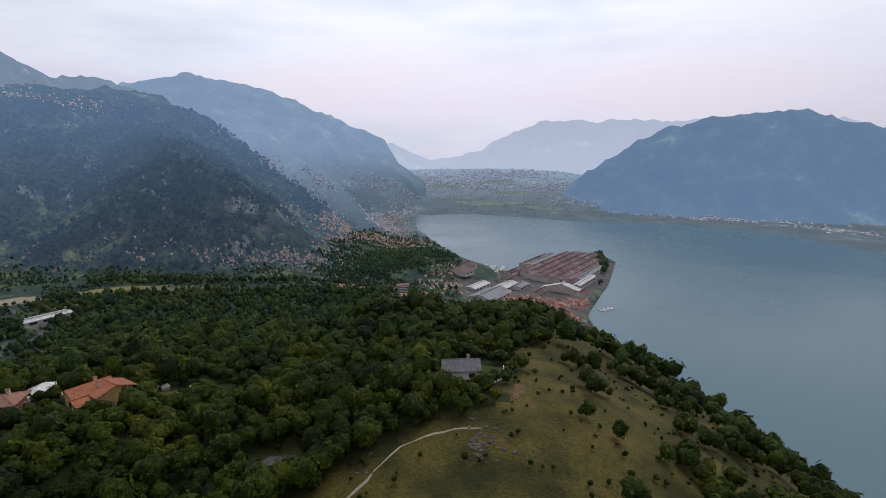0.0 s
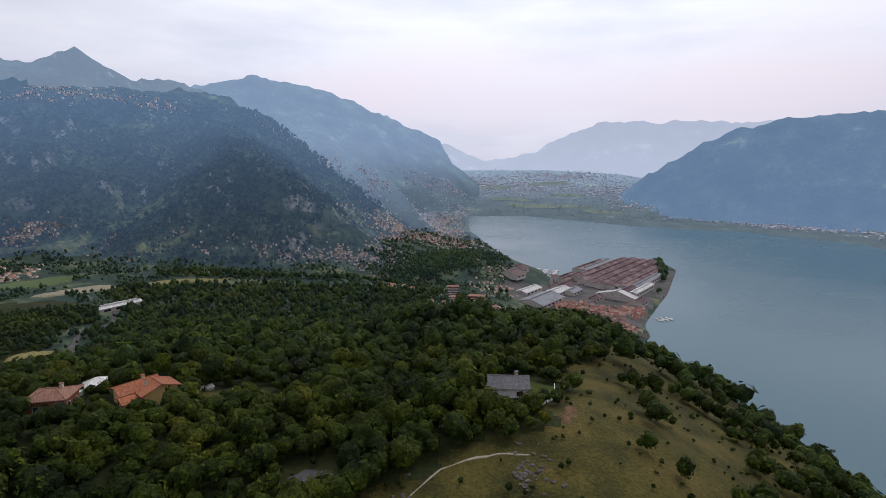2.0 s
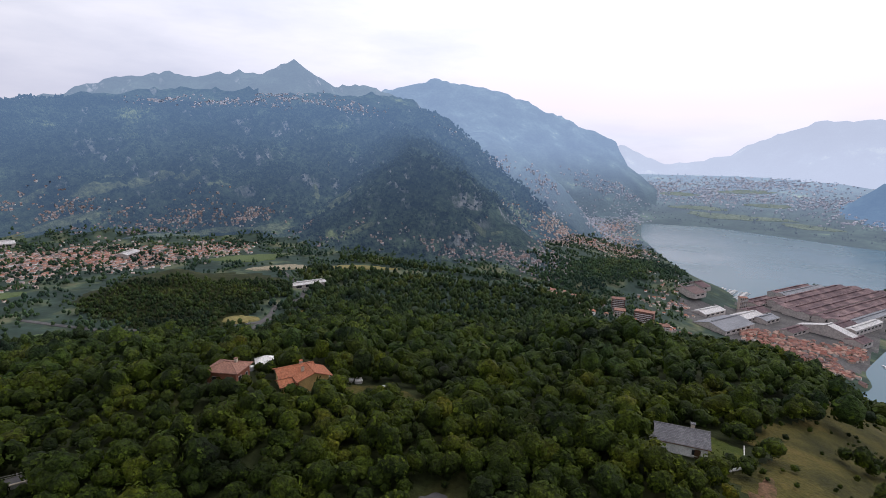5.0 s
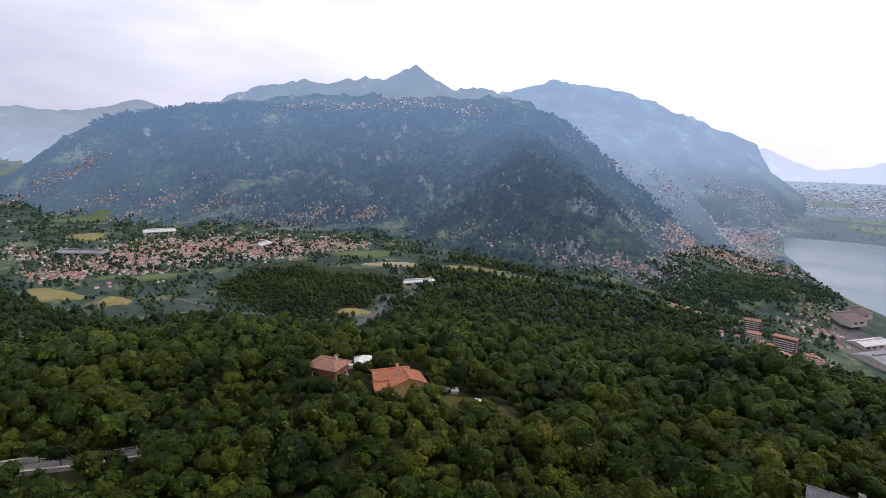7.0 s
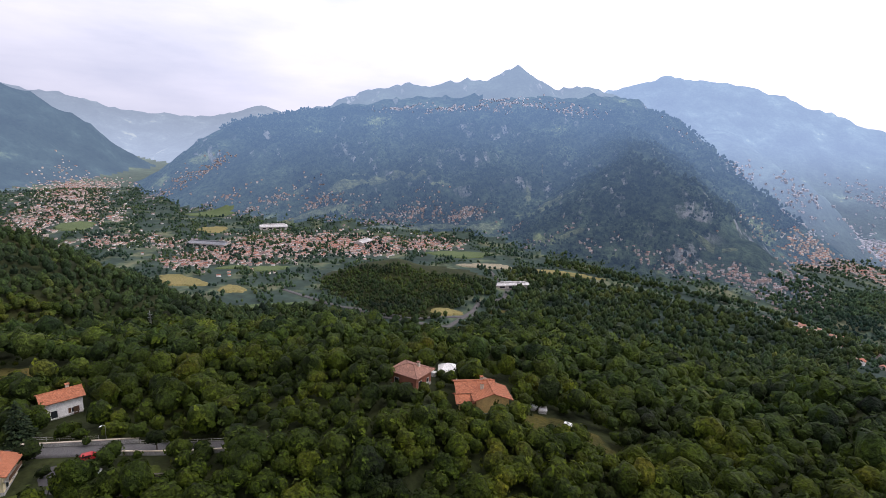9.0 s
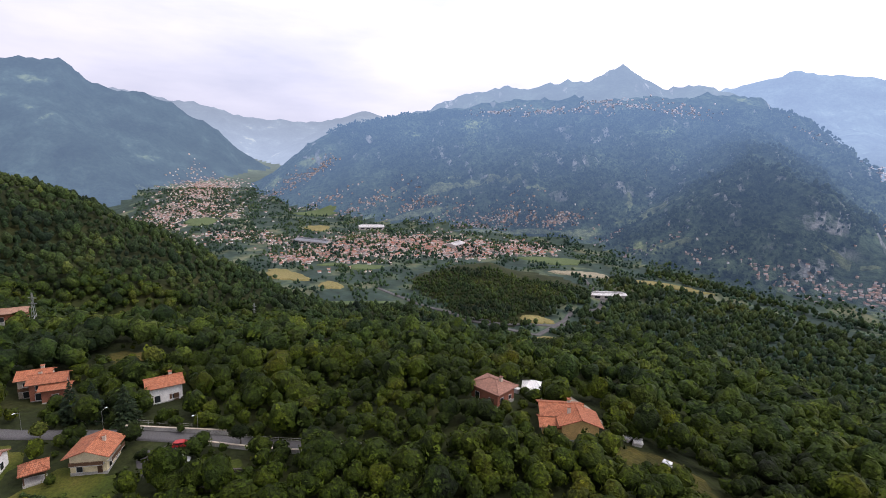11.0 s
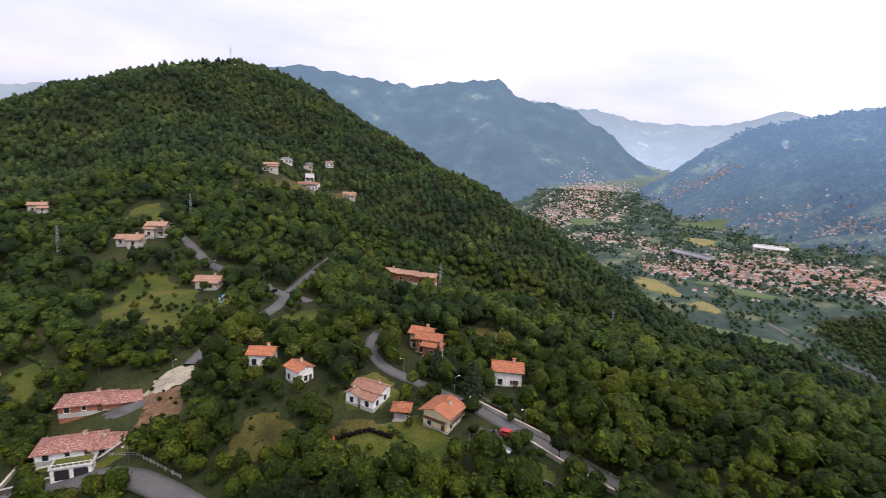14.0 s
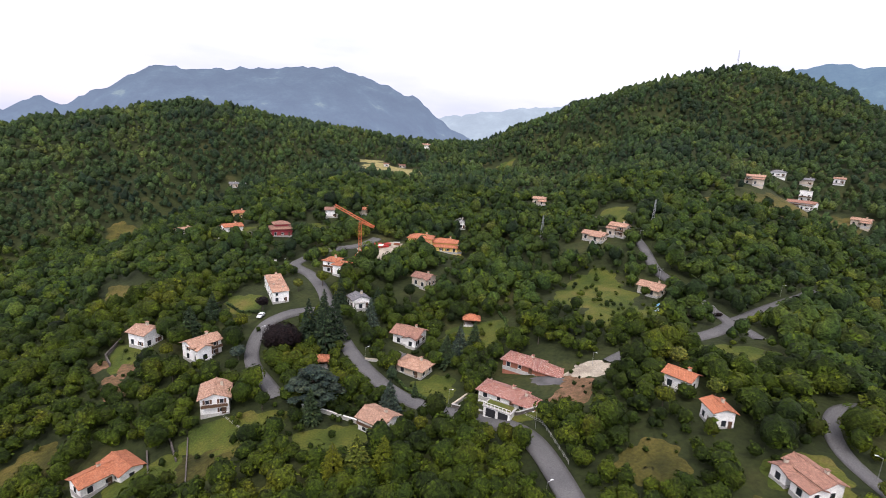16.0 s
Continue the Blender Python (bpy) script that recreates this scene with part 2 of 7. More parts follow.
def bumped(nodes, links, shader, height, strength, distance):
    n = nodes.new("ShaderNodeBump")
    n.inputs["Strength"].default_value, n.inputs["Distance"].default_value = strength, distance
    links.new(height, n.inputs["Height"])
    links.new(n.outputs["Normal"], shader.inputs["Normal"])


def mottled(name, stops, scale, fine, rough=0.9, bump=0.3, depth=0.1, local=False, random=0.0, metal=0.0):
    """A surface whose colour wanders through the stops at one scale and is grained at a finer one."""
    m, nodes, links, b = material(name, rough, metal)
    where = nodes.new("ShaderNodeTexCoord").outputs["Object"] if local else nodes.new("ShaderNodeNewGeometry").outputs["Position"]
    big, small = noise_node(nodes, links, where, scale, 5), noise_node(nodes, links, where, fine, 3)
    r = ramp(nodes, stops)
    links.new(big, r.inputs["Fac"])
    grain = ramp(nodes, [(0.3, (0.62, 0.62, 0.62)), (0.7, (1.25, 1.25, 1.25))])
    links.new(small, grain.inputs["Fac"])
    col = blend(nodes, links, "MULTIPLY", 1.0, r.outputs["Color"], grain.outputs["Color"])
    if random:
        info = nodes.new("ShaderNodeObjectInfo")
        shade = ramp(nodes, [(0, (1 - random,) * 3), (1, (1 + random,) * 3)])
        links.new(info.outputs["Random"], shade.inputs["Fac"])
        col = blend(nodes, links, "MULTIPLY", 1.0, col, shade.outputs["Color"])
    links.new(col, b.inputs["Base Color"])
    if bump:
        bumped(nodes, links, b, small, bump, depth)
    return m


def foliage(name, stops, wood=0.05, joined=False, leaf=0.0, even=0.0, gaps=True):
    """Leaves: the wood's colour wanders from tree to tree, each spray has a shade of its own, and leaf sets how many leaves a metre break its outline."""
    m, nodes, links, b = material(name, 0.75)
    b.inputs["Specular IOR Level"].default_value = 0.12
    geo = nodes.new("ShaderNodeNewGeometry")
    r = ramp(nodes, stops)
    tree_noise = noise_node(nodes, links, geo.outputs["Position"], wood, 2, 0.7)
    if joined:
        links.new(tree_noise, r.inputs["Fac"])
    else:
        info = nodes.new("ShaderNodeObjectInfo")
        links.new(info.outputs["Random"], r.inputs["Fac"])
    spray = ramp(nodes, [(p, tuple(v + (1 - v) * even for v in c)) for p, c in ((0, (0.62, 0.64, 0.62)), (0.75, (1.1, 1.1, 1.0)), (1, (1.5, 1.46, 1.15)))])
    links.new(geo.outputs["Random Per Island"], spray.inputs["Fac"])
    col = blend(nodes, links, "MULTIPLY", 1.0, r.outputs["Color"], spray.outputs["Color"])
    kinds = ramp(nodes, [(0.0, (0.80, 0.90, 1.0)), (0.3, (0.92, 1.0, 0.95)), (0.7, (1.06, 1.06, 0.95)), (0.92, (1.36, 1.26, 1.0)), (1.0, (1.36, 1.12, 0.95))])
    links.new(noise_node(nodes, links, geo.outputs["Position"], 0.16, 1, 0.5), kinds.inputs["Fac"])
    shuffle = nodes.new("ShaderNodeMath")
    shuffle.operation = "FRACT"
    thrice = nodes.new("ShaderNodeMath")
    thrice.operation = "MULTIPLY"
    thrice.inputs[1].default_value = 7.31
    links.new(geo.outputs["Random Per Island"], thrice.inputs[0])
    links.new(thrice.outputs[0], shuffle.inputs[0])
    if not gaps:
        links.new(shuffle.outputs[0], kinds.inputs["Fac"])
    col = blend(nodes, links, "MULTIPLY", 1.0, col, kinds.outputs["Color"])
    if leaf:
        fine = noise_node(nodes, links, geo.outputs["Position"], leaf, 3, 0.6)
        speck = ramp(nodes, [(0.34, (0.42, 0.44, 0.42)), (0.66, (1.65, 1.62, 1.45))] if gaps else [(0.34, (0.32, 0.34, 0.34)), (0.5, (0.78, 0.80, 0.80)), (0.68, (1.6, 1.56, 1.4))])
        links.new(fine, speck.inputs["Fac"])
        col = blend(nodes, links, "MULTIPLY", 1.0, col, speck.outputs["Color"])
        bumped(nodes, links, b, fine, 0.8 if gaps else 1.0, (0.5 if gaps else 1.3) / leaf)
        if gaps:
            cut = nodes.new("ShaderNodeMath")
            cut.operation = "GREATER_THAN"
            cut.inputs[1].default_value = 0.47
            links.new(noise_node(nodes, links, geo.outputs["Position"], leaf * 0.8, 2, 0.6), cut.inputs[0])
            links.new(cut.outputs[0], b.inputs["Alpha"])
    links.new(col, b.inputs["Base Color"])
    return m


def distance(name, forest, haze_tint, haze_emit, fade, crags=True, contrast=1.0):
    """Hills far off: woods and clearings, with the evening's haze painted on as emission, stronger towards the height
    given by fade.
    """
    m, nodes, links, b = material(name, 1.0)
    b.inputs["Specular IOR Level"].default_value = 0.0
    geo = nodes.new("ShaderNodeNewGeometry")
    big, small = noise_node(nodes, links, geo.outputs["Position"], 0.006, 6, 0.6), noise_node(nodes, links, geo.outputs["Position"], 0.06, 5, 0.7)
    r = ramp(nodes, [(0.35, tuple(c * 0.6 for c in forest)), (0.54, forest), (0.64, tuple(c * 1.5 for c in forest)), (0.70, (forest[0] * 4.0, forest[1] * 3.4, forest[2] * 2.4))])
    # more clearings and meadows on the lower slopes, round the hamlets
    height, farmed, opened = nodes.new("ShaderNodeSeparateXYZ"), nodes.new("ShaderNodeMapRange"), nodes.new("ShaderNodeMath")
    links.new(geo.outputs["Position"], height.inputs[0])
    links.new(height.outputs["Z"], farmed.inputs["Value"])
    for key, v in zip(("From Min", "From Max", "To Min", "To Max"), (120, 235, 0.075 * float(crags), 0.0)):
        farmed.inputs[key].default_value = v
    opened.operation = "ADD"
    links.new(big, opened.inputs[0])
    links.new(farmed.outputs["Result"], opened.inputs[1])
    links.new(opened.outputs[0], r.inputs["Fac"])
    grain = ramp(nodes, [(0.35, tuple(1 - contrast * v for v in (0.65, 0.62, 0.58))), (0.7, tuple(1 + contrast * v for v in (0.5, 0.45, 0.3)))])
    links.new(small, grain.inputs["Fac"])
    col = blend(nodes, links, "MULTIPLY", 1.0, r.outputs["Color"], grain.outputs["Color"])
    # bare limestone on the steepest ground
    steep, crag = nodes.new("ShaderNodeSeparateXYZ"), nodes.new("ShaderNodeMapRange")
    links.new(geo.outputs["True Normal"], steep.inputs[0])
    links.new(steep.outputs["Z"], crag.inputs["Value"])
    for key, v in zip(("From Min", "From Max", "To Min", "To Max"), (0.72, 0.62, 0.0, float(crags))):
        crag.inputs[key].default_value = v
    spots = ramp(nodes, [(0.50, (0, 0, 0)), (0.60, (1, 1, 1))])
    links.new(noise_node(nodes, links, geo.outputs["Position"], 0.02, 5, 0.65), spots.inputs["Fac"])
    bare = blend(nodes, links, "MULTIPLY", 1.0, spots.outputs["Color"], crag.outputs["Result"])
    links.new(blend(nodes, links, "MIX", bare, col, (0.20, 0.20, 0.19)), b.inputs["Base Color"])
    bumped(nodes, links, b, small, 0.9 * contrast, 14.0)
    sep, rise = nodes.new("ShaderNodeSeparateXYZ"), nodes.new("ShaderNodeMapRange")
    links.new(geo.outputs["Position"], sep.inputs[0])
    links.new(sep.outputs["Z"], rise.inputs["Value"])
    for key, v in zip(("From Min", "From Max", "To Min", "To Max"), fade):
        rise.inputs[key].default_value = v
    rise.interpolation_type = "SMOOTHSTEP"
    # painted haze: a range's nearer foot emits less than its far side
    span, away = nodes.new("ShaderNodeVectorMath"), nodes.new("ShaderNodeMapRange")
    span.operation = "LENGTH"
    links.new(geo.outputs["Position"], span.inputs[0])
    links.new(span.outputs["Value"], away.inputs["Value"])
    for key, v in zip(("From Min", "From Max", "To Min", "To Max"), (950, 2050, 0.30 * haze_emit, haze_emit)):
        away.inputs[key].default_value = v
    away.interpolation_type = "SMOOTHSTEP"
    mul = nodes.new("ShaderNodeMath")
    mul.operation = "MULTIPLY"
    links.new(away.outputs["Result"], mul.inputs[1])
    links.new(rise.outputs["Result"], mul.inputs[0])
    b.inputs["Emission Color"].default_value = (*haze_tint, 1)
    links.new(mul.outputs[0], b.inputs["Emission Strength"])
    return m


def mixed_houses(name, stops, grime=0.15):
    """Walls or roofs of a far town: every house has a colour of its own."""
    m, nodes, links, b = material(name, 0.9)
    geo = nodes.new("ShaderNodeNewGeometry")
    r = ramp(nodes, stops)
    r.color_ramp.interpolation = "CONSTANT"
    links.new(geo.outputs["Random Per Island"], r.inputs["Fac"])
    wear = ramp(nodes, [(0.3, (1 - grime * 2,) * 3), (0.7, (1 + grime,) * 3)])
    links.new(noise_node(nodes, links, geo.outputs["Position"], 0.3, 3), wear.inputs["Fac"])
    links.new(blend(nodes, links, "MULTIPLY", 1.0, r.outputs["Color"], wear.outputs["Color"]), b.inputs["Base Color"])
    return m


def roofing(name, stops, course=0.34, patch=1.1):
    """Clay tiles in courses, each a little different."""
    m, nodes, links, b = material(name, 0.85)
    co = nodes.new("ShaderNodeTexCoord").outputs["Object"]
    tile = nodes.new("ShaderNodeTexBrick")
    tile.inputs["Scale"].default_value, tile.inputs["Brick Width"].default_value, tile.inputs["Row Height"].default_value = 1.0, course, course
    tile.inputs["Mortar Size"].default_value, tile.inputs["Color1"].default_value, tile.inputs["Color2"].default_value = 0.03, (0.75, 0.75, 0.75, 1), (1.2, 1.15, 1.1, 1)
    tile.inputs["Mortar"].default_value = (0.45, 0.42, 0.4, 1)
    links.new(co, tile.inputs["Vector"])
    r = ramp(nodes, stops)
    links.new(noise_node(nodes, links, co, patch, 8, 0.75), r.inputs["Fac"])
    info = nodes.new("ShaderNodeObjectInfo")
    shade = ramp(nodes, [(0, (0.85, 0.85, 0.87)), (1, (1.1, 1.08, 1.05))])
    links.new(info.outputs["Random"], shade.inputs["Fac"])
    col = blend(nodes, links, "MULTIPLY", 1.0, blend(nodes, links, "MULTIPLY", 1.0, r.outputs["Color"], tile.outputs["Color"]), shade.outputs["Color"])
    links.new(col, b.inputs["Base Color"])
    bumped(nodes, links, b, tile.outputs["Fac"], 0.6, -0.06)
    return m


def plain(name, colour, rough=0.6, metal=0.0):
    c = colour
    return mottled(name, [(0.3, tuple(v * 0.86 for v in c)), (0.7, tuple(min(1, v * 1.08) for v in c))], 0.6, 9.0, rough, 0.08, 0.02, True, 0.0, metal)


GREENS = [(0.32, (0.009, 0.0165, 0.0020)), (0.43, (0.0215, 0.035, 0.0030)), (0.52, (0.035, 0.052, 0.0038)), (0.61, (0.052, 0.068, 0.0048)), (0.72, (0.075, 0.078, 0.0065))]
M = {
    "leaves": foliage("leaves", [(p * 2.2 - 0.64, c) for p, c in GREENS], 0.05, False, 3.2),
    # leaf_mass and woods_mass: spray greens darkened, the crown's inner shade put into colour
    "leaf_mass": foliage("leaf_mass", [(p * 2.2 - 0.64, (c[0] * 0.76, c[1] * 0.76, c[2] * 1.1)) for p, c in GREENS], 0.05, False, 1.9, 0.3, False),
    "woods": foliage("woods", GREENS, 0.06, True, 2.8, 0.1),
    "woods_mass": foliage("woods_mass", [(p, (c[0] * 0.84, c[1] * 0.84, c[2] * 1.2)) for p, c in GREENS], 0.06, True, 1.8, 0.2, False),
    # slope, far and valley woods: greens paled and blued, haze painted into the colour
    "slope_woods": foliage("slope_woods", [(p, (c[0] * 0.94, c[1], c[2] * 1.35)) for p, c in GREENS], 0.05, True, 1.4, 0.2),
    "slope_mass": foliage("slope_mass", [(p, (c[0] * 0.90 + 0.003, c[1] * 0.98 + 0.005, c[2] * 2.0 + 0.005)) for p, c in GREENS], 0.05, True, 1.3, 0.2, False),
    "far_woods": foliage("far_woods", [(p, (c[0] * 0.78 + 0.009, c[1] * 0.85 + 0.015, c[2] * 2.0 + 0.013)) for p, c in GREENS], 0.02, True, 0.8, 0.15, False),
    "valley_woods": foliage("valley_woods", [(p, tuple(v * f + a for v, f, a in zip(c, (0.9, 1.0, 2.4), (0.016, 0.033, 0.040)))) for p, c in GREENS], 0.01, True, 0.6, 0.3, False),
    "fir": foliage("fir", [(0.2, (0.022, 0.036, 0.022)), (0.8, (0.034, 0.052, 0.026))], leaf=1.6, gaps=False),
    "blue_cedar": foliage("blue_cedar", [(0.2, (0.034, 0.048, 0.042)), (0.8, (0.050, 0.068, 0.060))], leaf=1.6, gaps=False),
    "plum": foliage("plum", [(0.2, (0.010, 0.006, 0.008)), (0.8, (0.014, 0.008, 0.010))], leaf=1.6, gaps=False),
    "lime": foliage("lime", [(0.2, (0.085, 0.10, 0.018)), (0.8, (0.12, 0.12, 0.026))], leaf=1.6, gaps=False),
    "bark": mottled("bark", [(0.3, (0.05, 0.038, 0.028)), (0.7, (0.12, 0.10, 0.08))], 2, 14, 0.95, 0.5, 0.05, True),
    "floor": mottled("forest_floor", [(0.3, (0.013, 0.019, 0.005)), (0.55, (0.025, 0.033, 0.008)), (0.75, (0.055, 0.052, 0.015))], 0.05, 0.9, 0.95, 0.6, 0.4),
    "grass": mottled("rough_grass", [(0.3, (0.024, 0.026, 0.005)), (0.42, (0.044, 0.042, 0.008)), (0.54, (0.074, 0.065, 0.013)), (0.68, (0.112, 0.086, 0.022))], 0.09, 1.6, 0.95, 0.9, 0.4),
    "lawn": mottled("lawn", [(0.3, (0.030, 0.048, 0.006)), (0.45, (0.052, 0.070, 0.009)), (0.58, (0.080, 0.088, 0.013)), (0.72, (0.115, 0.098, 0.024))], 0.12, 2.4, 0.95, 0.8, 0.3),
    # the valley floor's bluish cast is haze mixed into its meadow colours
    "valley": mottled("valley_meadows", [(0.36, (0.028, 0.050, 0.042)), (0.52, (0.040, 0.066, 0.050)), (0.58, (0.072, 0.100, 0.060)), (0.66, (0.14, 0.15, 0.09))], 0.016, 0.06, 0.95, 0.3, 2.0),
    "hay": mottled("mown_field", [(0.3, (0.17, 0.155, 0.055)), (0.7, (0.25, 0.21, 0.085))], 0.02, 0.4, 0.95, 0.2, 0.1),
    "pale_field": mottled("bare_field", [(0.3, (0.25, 0.225, 0.15)), (0.7, (0.32, 0.285, 0.20))], 0.02, 0.4, 0.95, 0.2, 0.1),
    "green_field": mottled("green_field", [(0.3, (0.075, 0.11, 0.045)), (0.7, (0.11, 0.145, 0.06))], 0.02, 0.4, 0.95, 0.2, 0.1),
    # fields beyond the lake: green lightened and blued to paint the haze
    "hazed_field": mottled("hazed_field", [(0.3, (0.15, 0.20, 0.18)), (0.7, (0.21, 0.26, 0.22))], 0.01, 0.1, 0.95, 0.0, 0.1),
    "asphalt": mottled("asphalt", [(0.3, (0.085, 0.083, 0.085)), (0.7, (0.125, 0.122, 0.12))], 0.15, 5.0, 0.9, 0.15, 0.02),
    "gravel": mottled("gravel", [(0.3, (0.26, 0.22, 0.17)), (0.7, (0.42, 0.37, 0.29))], 0.25, 3.0, 0.95, 0.4, 0.05),
    "soil": mottled("bare_soil", [(0.35, (0.075, 0.055, 0.022)), (0.5, (0.13, 0.075, 0.04)), (0.7, (0.20, 0.115, 0.07))], 0.5, 2.5, 0.95, 0.6, 0.1),
    "rock": mottled("limestone", [(0.3, (0.055, 0.048, 0.042)), (0.6, (0.12, 0.105, 0.095)), (0.8, (0.24, 0.22, 0.20))], 0.5, 3.0, 0.9, 0.8, 0.2),
    "concrete": mottled("concrete", [(0.3, (0.32, 0.31, 0.29)), (0.7, (0.45, 0.44, 0.41))], 0.4, 5.0, 0.9, 0.2, 0.03),
    "white": plain("white_plaster", (0.82, 0.81, 0.78), 0.9),
    "cream": plain("cream_plaster", (0.72, 0.62, 0.40), 0.9),
    "ochre": plain("ochre_plaster", (0.62, 0.42, 0.17), 0.9),
    "yellow": plain("yellow_plaster", (0.72, 0.52, 0.16), 0.9),
    "brick": plain("brick_wall", (0.30, 0.12, 0.075), 0.9),
    "flat_brick": plain("dull_brick_wall", (0.25, 0.145, 0.12), 0.9),
    "crimson": plain("crimson_plaster", (0.32, 0.055, 0.065), 0.9),
    "beige": plain("beige_plaster", (0.50, 0.43, 0.34), 0.9),
    "terracotta": roofing("terracotta_tiles", [(0.3, (0.30, 0.11, 0.058)), (0.5, (0.40, 0.15, 0.08)), (0.7, (0.47, 0.22, 0.13))]),
    "sandy": roofing("sand_coloured_tiles", [(0.3, (0.30, 0.175, 0.12)), (0.5, (0.40, 0.245, 0.175)), (0.7, (0.50, 0.34, 0.26))]),
    "mixed": roofing("weathered_mixed_tiles", [(0.38, (0.16, 0.062, 0.052)), (0.46, (0.28, 0.105, 0.08)), (0.53, (0.35, 0.18, 0.145)), (0.60, (0.52, 0.44, 0.40))], 0.34, 3.0),
    "rusty": roofing("brown_tiles", [(0.3, (0.22, 0.115, 0.085)), (0.5, (0.30, 0.165, 0.125)), (0.7, (0.37, 0.22, 0.17))]),
    "slate": roofing("grey_slates", [(0.3, (0.13, 0.135, 0.15)), (0.5, (0.19, 0.195, 0.21)), (0.7, (0.26, 0.265, 0.28))]),
    "timber": plain("dark_timber", (0.10, 0.055, 0.03), 0.7),
    "shutter": plain("brown_shutter", (0.13, 0.07, 0.04), 0.6),
    "frame": plain("white_frame", (0.72, 0.71, 0.68), 0.5),
    "glass": plain("window_glass", (0.025, 0.03, 0.035), 0.12),
    "steel": plain("galvanised_steel", (0.42, 0.43, 0.44), 0.45, 0.7),
    "crane_red": plain("red_crane_paint", (0.48, 0.13, 0.055), 0.5),
    "blue": plain("blue_sheet", (0.09, 0.24, 0.42), 0.5),
    "red_paint": plain("red_paint", (0.42, 0.035, 0.035), 0.3),
    "white_paint": plain("white_car_paint", (0.72, 0.73, 0.74), 0.25),
    "blue_paint": plain("pale_blue_paint", (0.33, 0.45, 0.56), 0.25),
    "dark_paint": plain("dark_grey_paint", (0.03, 0.03, 0.035), 0.25),
    "rubber": plain("rubber", (0.02, 0.02, 0.02), 0.8),
    "hedge": foliage("hedge", [(0.2, (0.03, 0.05, 0.02)), (0.8, (0.05, 0.08, 0.025))], leaf=1.6, gaps=False),
    "shed_roof": mottled("rusted_sheet_roof", [(0.32, (0.075, 0.048, 0.055)), (0.5, (0.14, 0.09, 0.095)), (0.66, (0.25, 0.17, 0.165))], 0.035, 0.3, 0.8, 0.2, 0.3),
    "grey_roof": mottled("grey_sheet_roof", [(0.3, (0.17, 0.18, 0.20)), (0.7, (0.28, 0.29, 0.31))], 0.03, 0.4, 0.7, 0.2, 0.3),
    "pale_roof": mottled("pale_sheet_roof", [(0.3, (0.42, 0.41, 0.40)), (0.7, (0.62, 0.61, 0.60))], 0.03, 0.4, 0.7, 0.1, 0.2),
    "village_wall": mixed_houses("village_walls", [(0.0, (0.52, 0.45, 0.40)), (0.3, (0.40, 0.27, 0.22)), (0.5, (0.62, 0.58, 0.54)), (0.75, (0.46, 0.35, 0.28))]),
    "village_roof": mixed_houses("village_roofs", [(0.0, (0.21, 0.105, 0.085)), (0.25, (0.30, 0.15, 0.115)), (0.45, (0.15, 0.10, 0.095)), (0.6, (0.36, 0.24, 0.19)), (0.8, (0.24, 0.095, 0.07))]),
    "yard": mottled("works_yard", [(0.3, (0.065, 0.063, 0.066)), (0.7, (0.13, 0.125, 0.12))], 0.03, 0.3, 0.9, 0.1, 0.1),
    # far towns: pale blue-grey house colours imitate the haze before them
    "hazed_wall": mixed_houses("hazed_town_walls", [(0.0, (0.48, 0.53, 0.61)), (0.3, (0.63, 0.67, 0.75)), (0.6, (0.39, 0.43, 0.50)), (0.8, (0.54, 0.56, 0.62))]),
    "hazed_roof": mixed_houses("hazed_town_roofs", [(0.0, (0.32, 0.33, 0.40)), (0.3, (0.44, 0.42, 0.47)), (0.6, (0.38, 0.42, 0.50)), (0.8, (0.52, 0.53, 0.59))]),
    # slope houses: colours dulled and cooled, a lighter haze painted in
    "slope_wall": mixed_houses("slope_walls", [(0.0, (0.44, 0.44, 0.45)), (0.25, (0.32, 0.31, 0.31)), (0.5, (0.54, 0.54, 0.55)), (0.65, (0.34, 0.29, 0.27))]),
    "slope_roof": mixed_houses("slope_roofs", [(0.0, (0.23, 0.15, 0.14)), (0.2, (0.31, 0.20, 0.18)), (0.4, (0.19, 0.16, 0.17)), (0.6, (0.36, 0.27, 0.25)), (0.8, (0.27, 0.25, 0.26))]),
    "town_wall": mixed_houses("town_walls", [(0.0, (0.74, 0.72, 0.70)), (0.2, (0.52, 0.47, 0.44)), (0.38, (0.68, 0.61, 0.54)), (0.55, (0.82, 0.81, 0.80)), (0.72, (0.45, 0.36, 0.33)), (0.85, (0.62, 0.51, 0.44))]),
    "town_roof": mixed_houses("town_roofs", [(0.0, (0.25, 0.13, 0.10)), (0.15, (0.36, 0.18, 0.13)), (0.33, (0.17, 0.12, 0.115)), (0.46, (0.40, 0.23, 0.17)), (0.62, (0.34, 0.14, 0.09)), (0.76, (0.24, 0.22, 0.22)), (0.88, (0.50, 0.40, 0.36))]),
}


def water():
    m, nodes, links, b = material("lake_water", 0.07)
    b.inputs["Base Color"].default_value = (0.075, 0.145, 0.178, 1)
    b.inputs["Specular IOR Level"].default_value, b.inputs["IOR"].default_value = 0.5, 1.33
    where = nodes.new("ShaderNodeNewGeometry").outputs["Position"]
    fine, broad = noise_node(nodes, links, where, 0.25, 4), noise_node(nodes, links, where, 0.0022, 3)
    bumped(nodes, links, b, fine, 0.25, 0.25)
    r = nodes.new("ShaderNodeMapRange")
    links.new(broad, r.inputs["Value"])
    for key, v in zip(("From Min", "From Max", "To Min", "To Max"), (0.4, 0.62, 0.20, 0.30)):
        r.inputs[key].default_value = v
    links.new(r.outputs["Result"], b.inputs["Roughness"])
    return m


M["water"] = water()
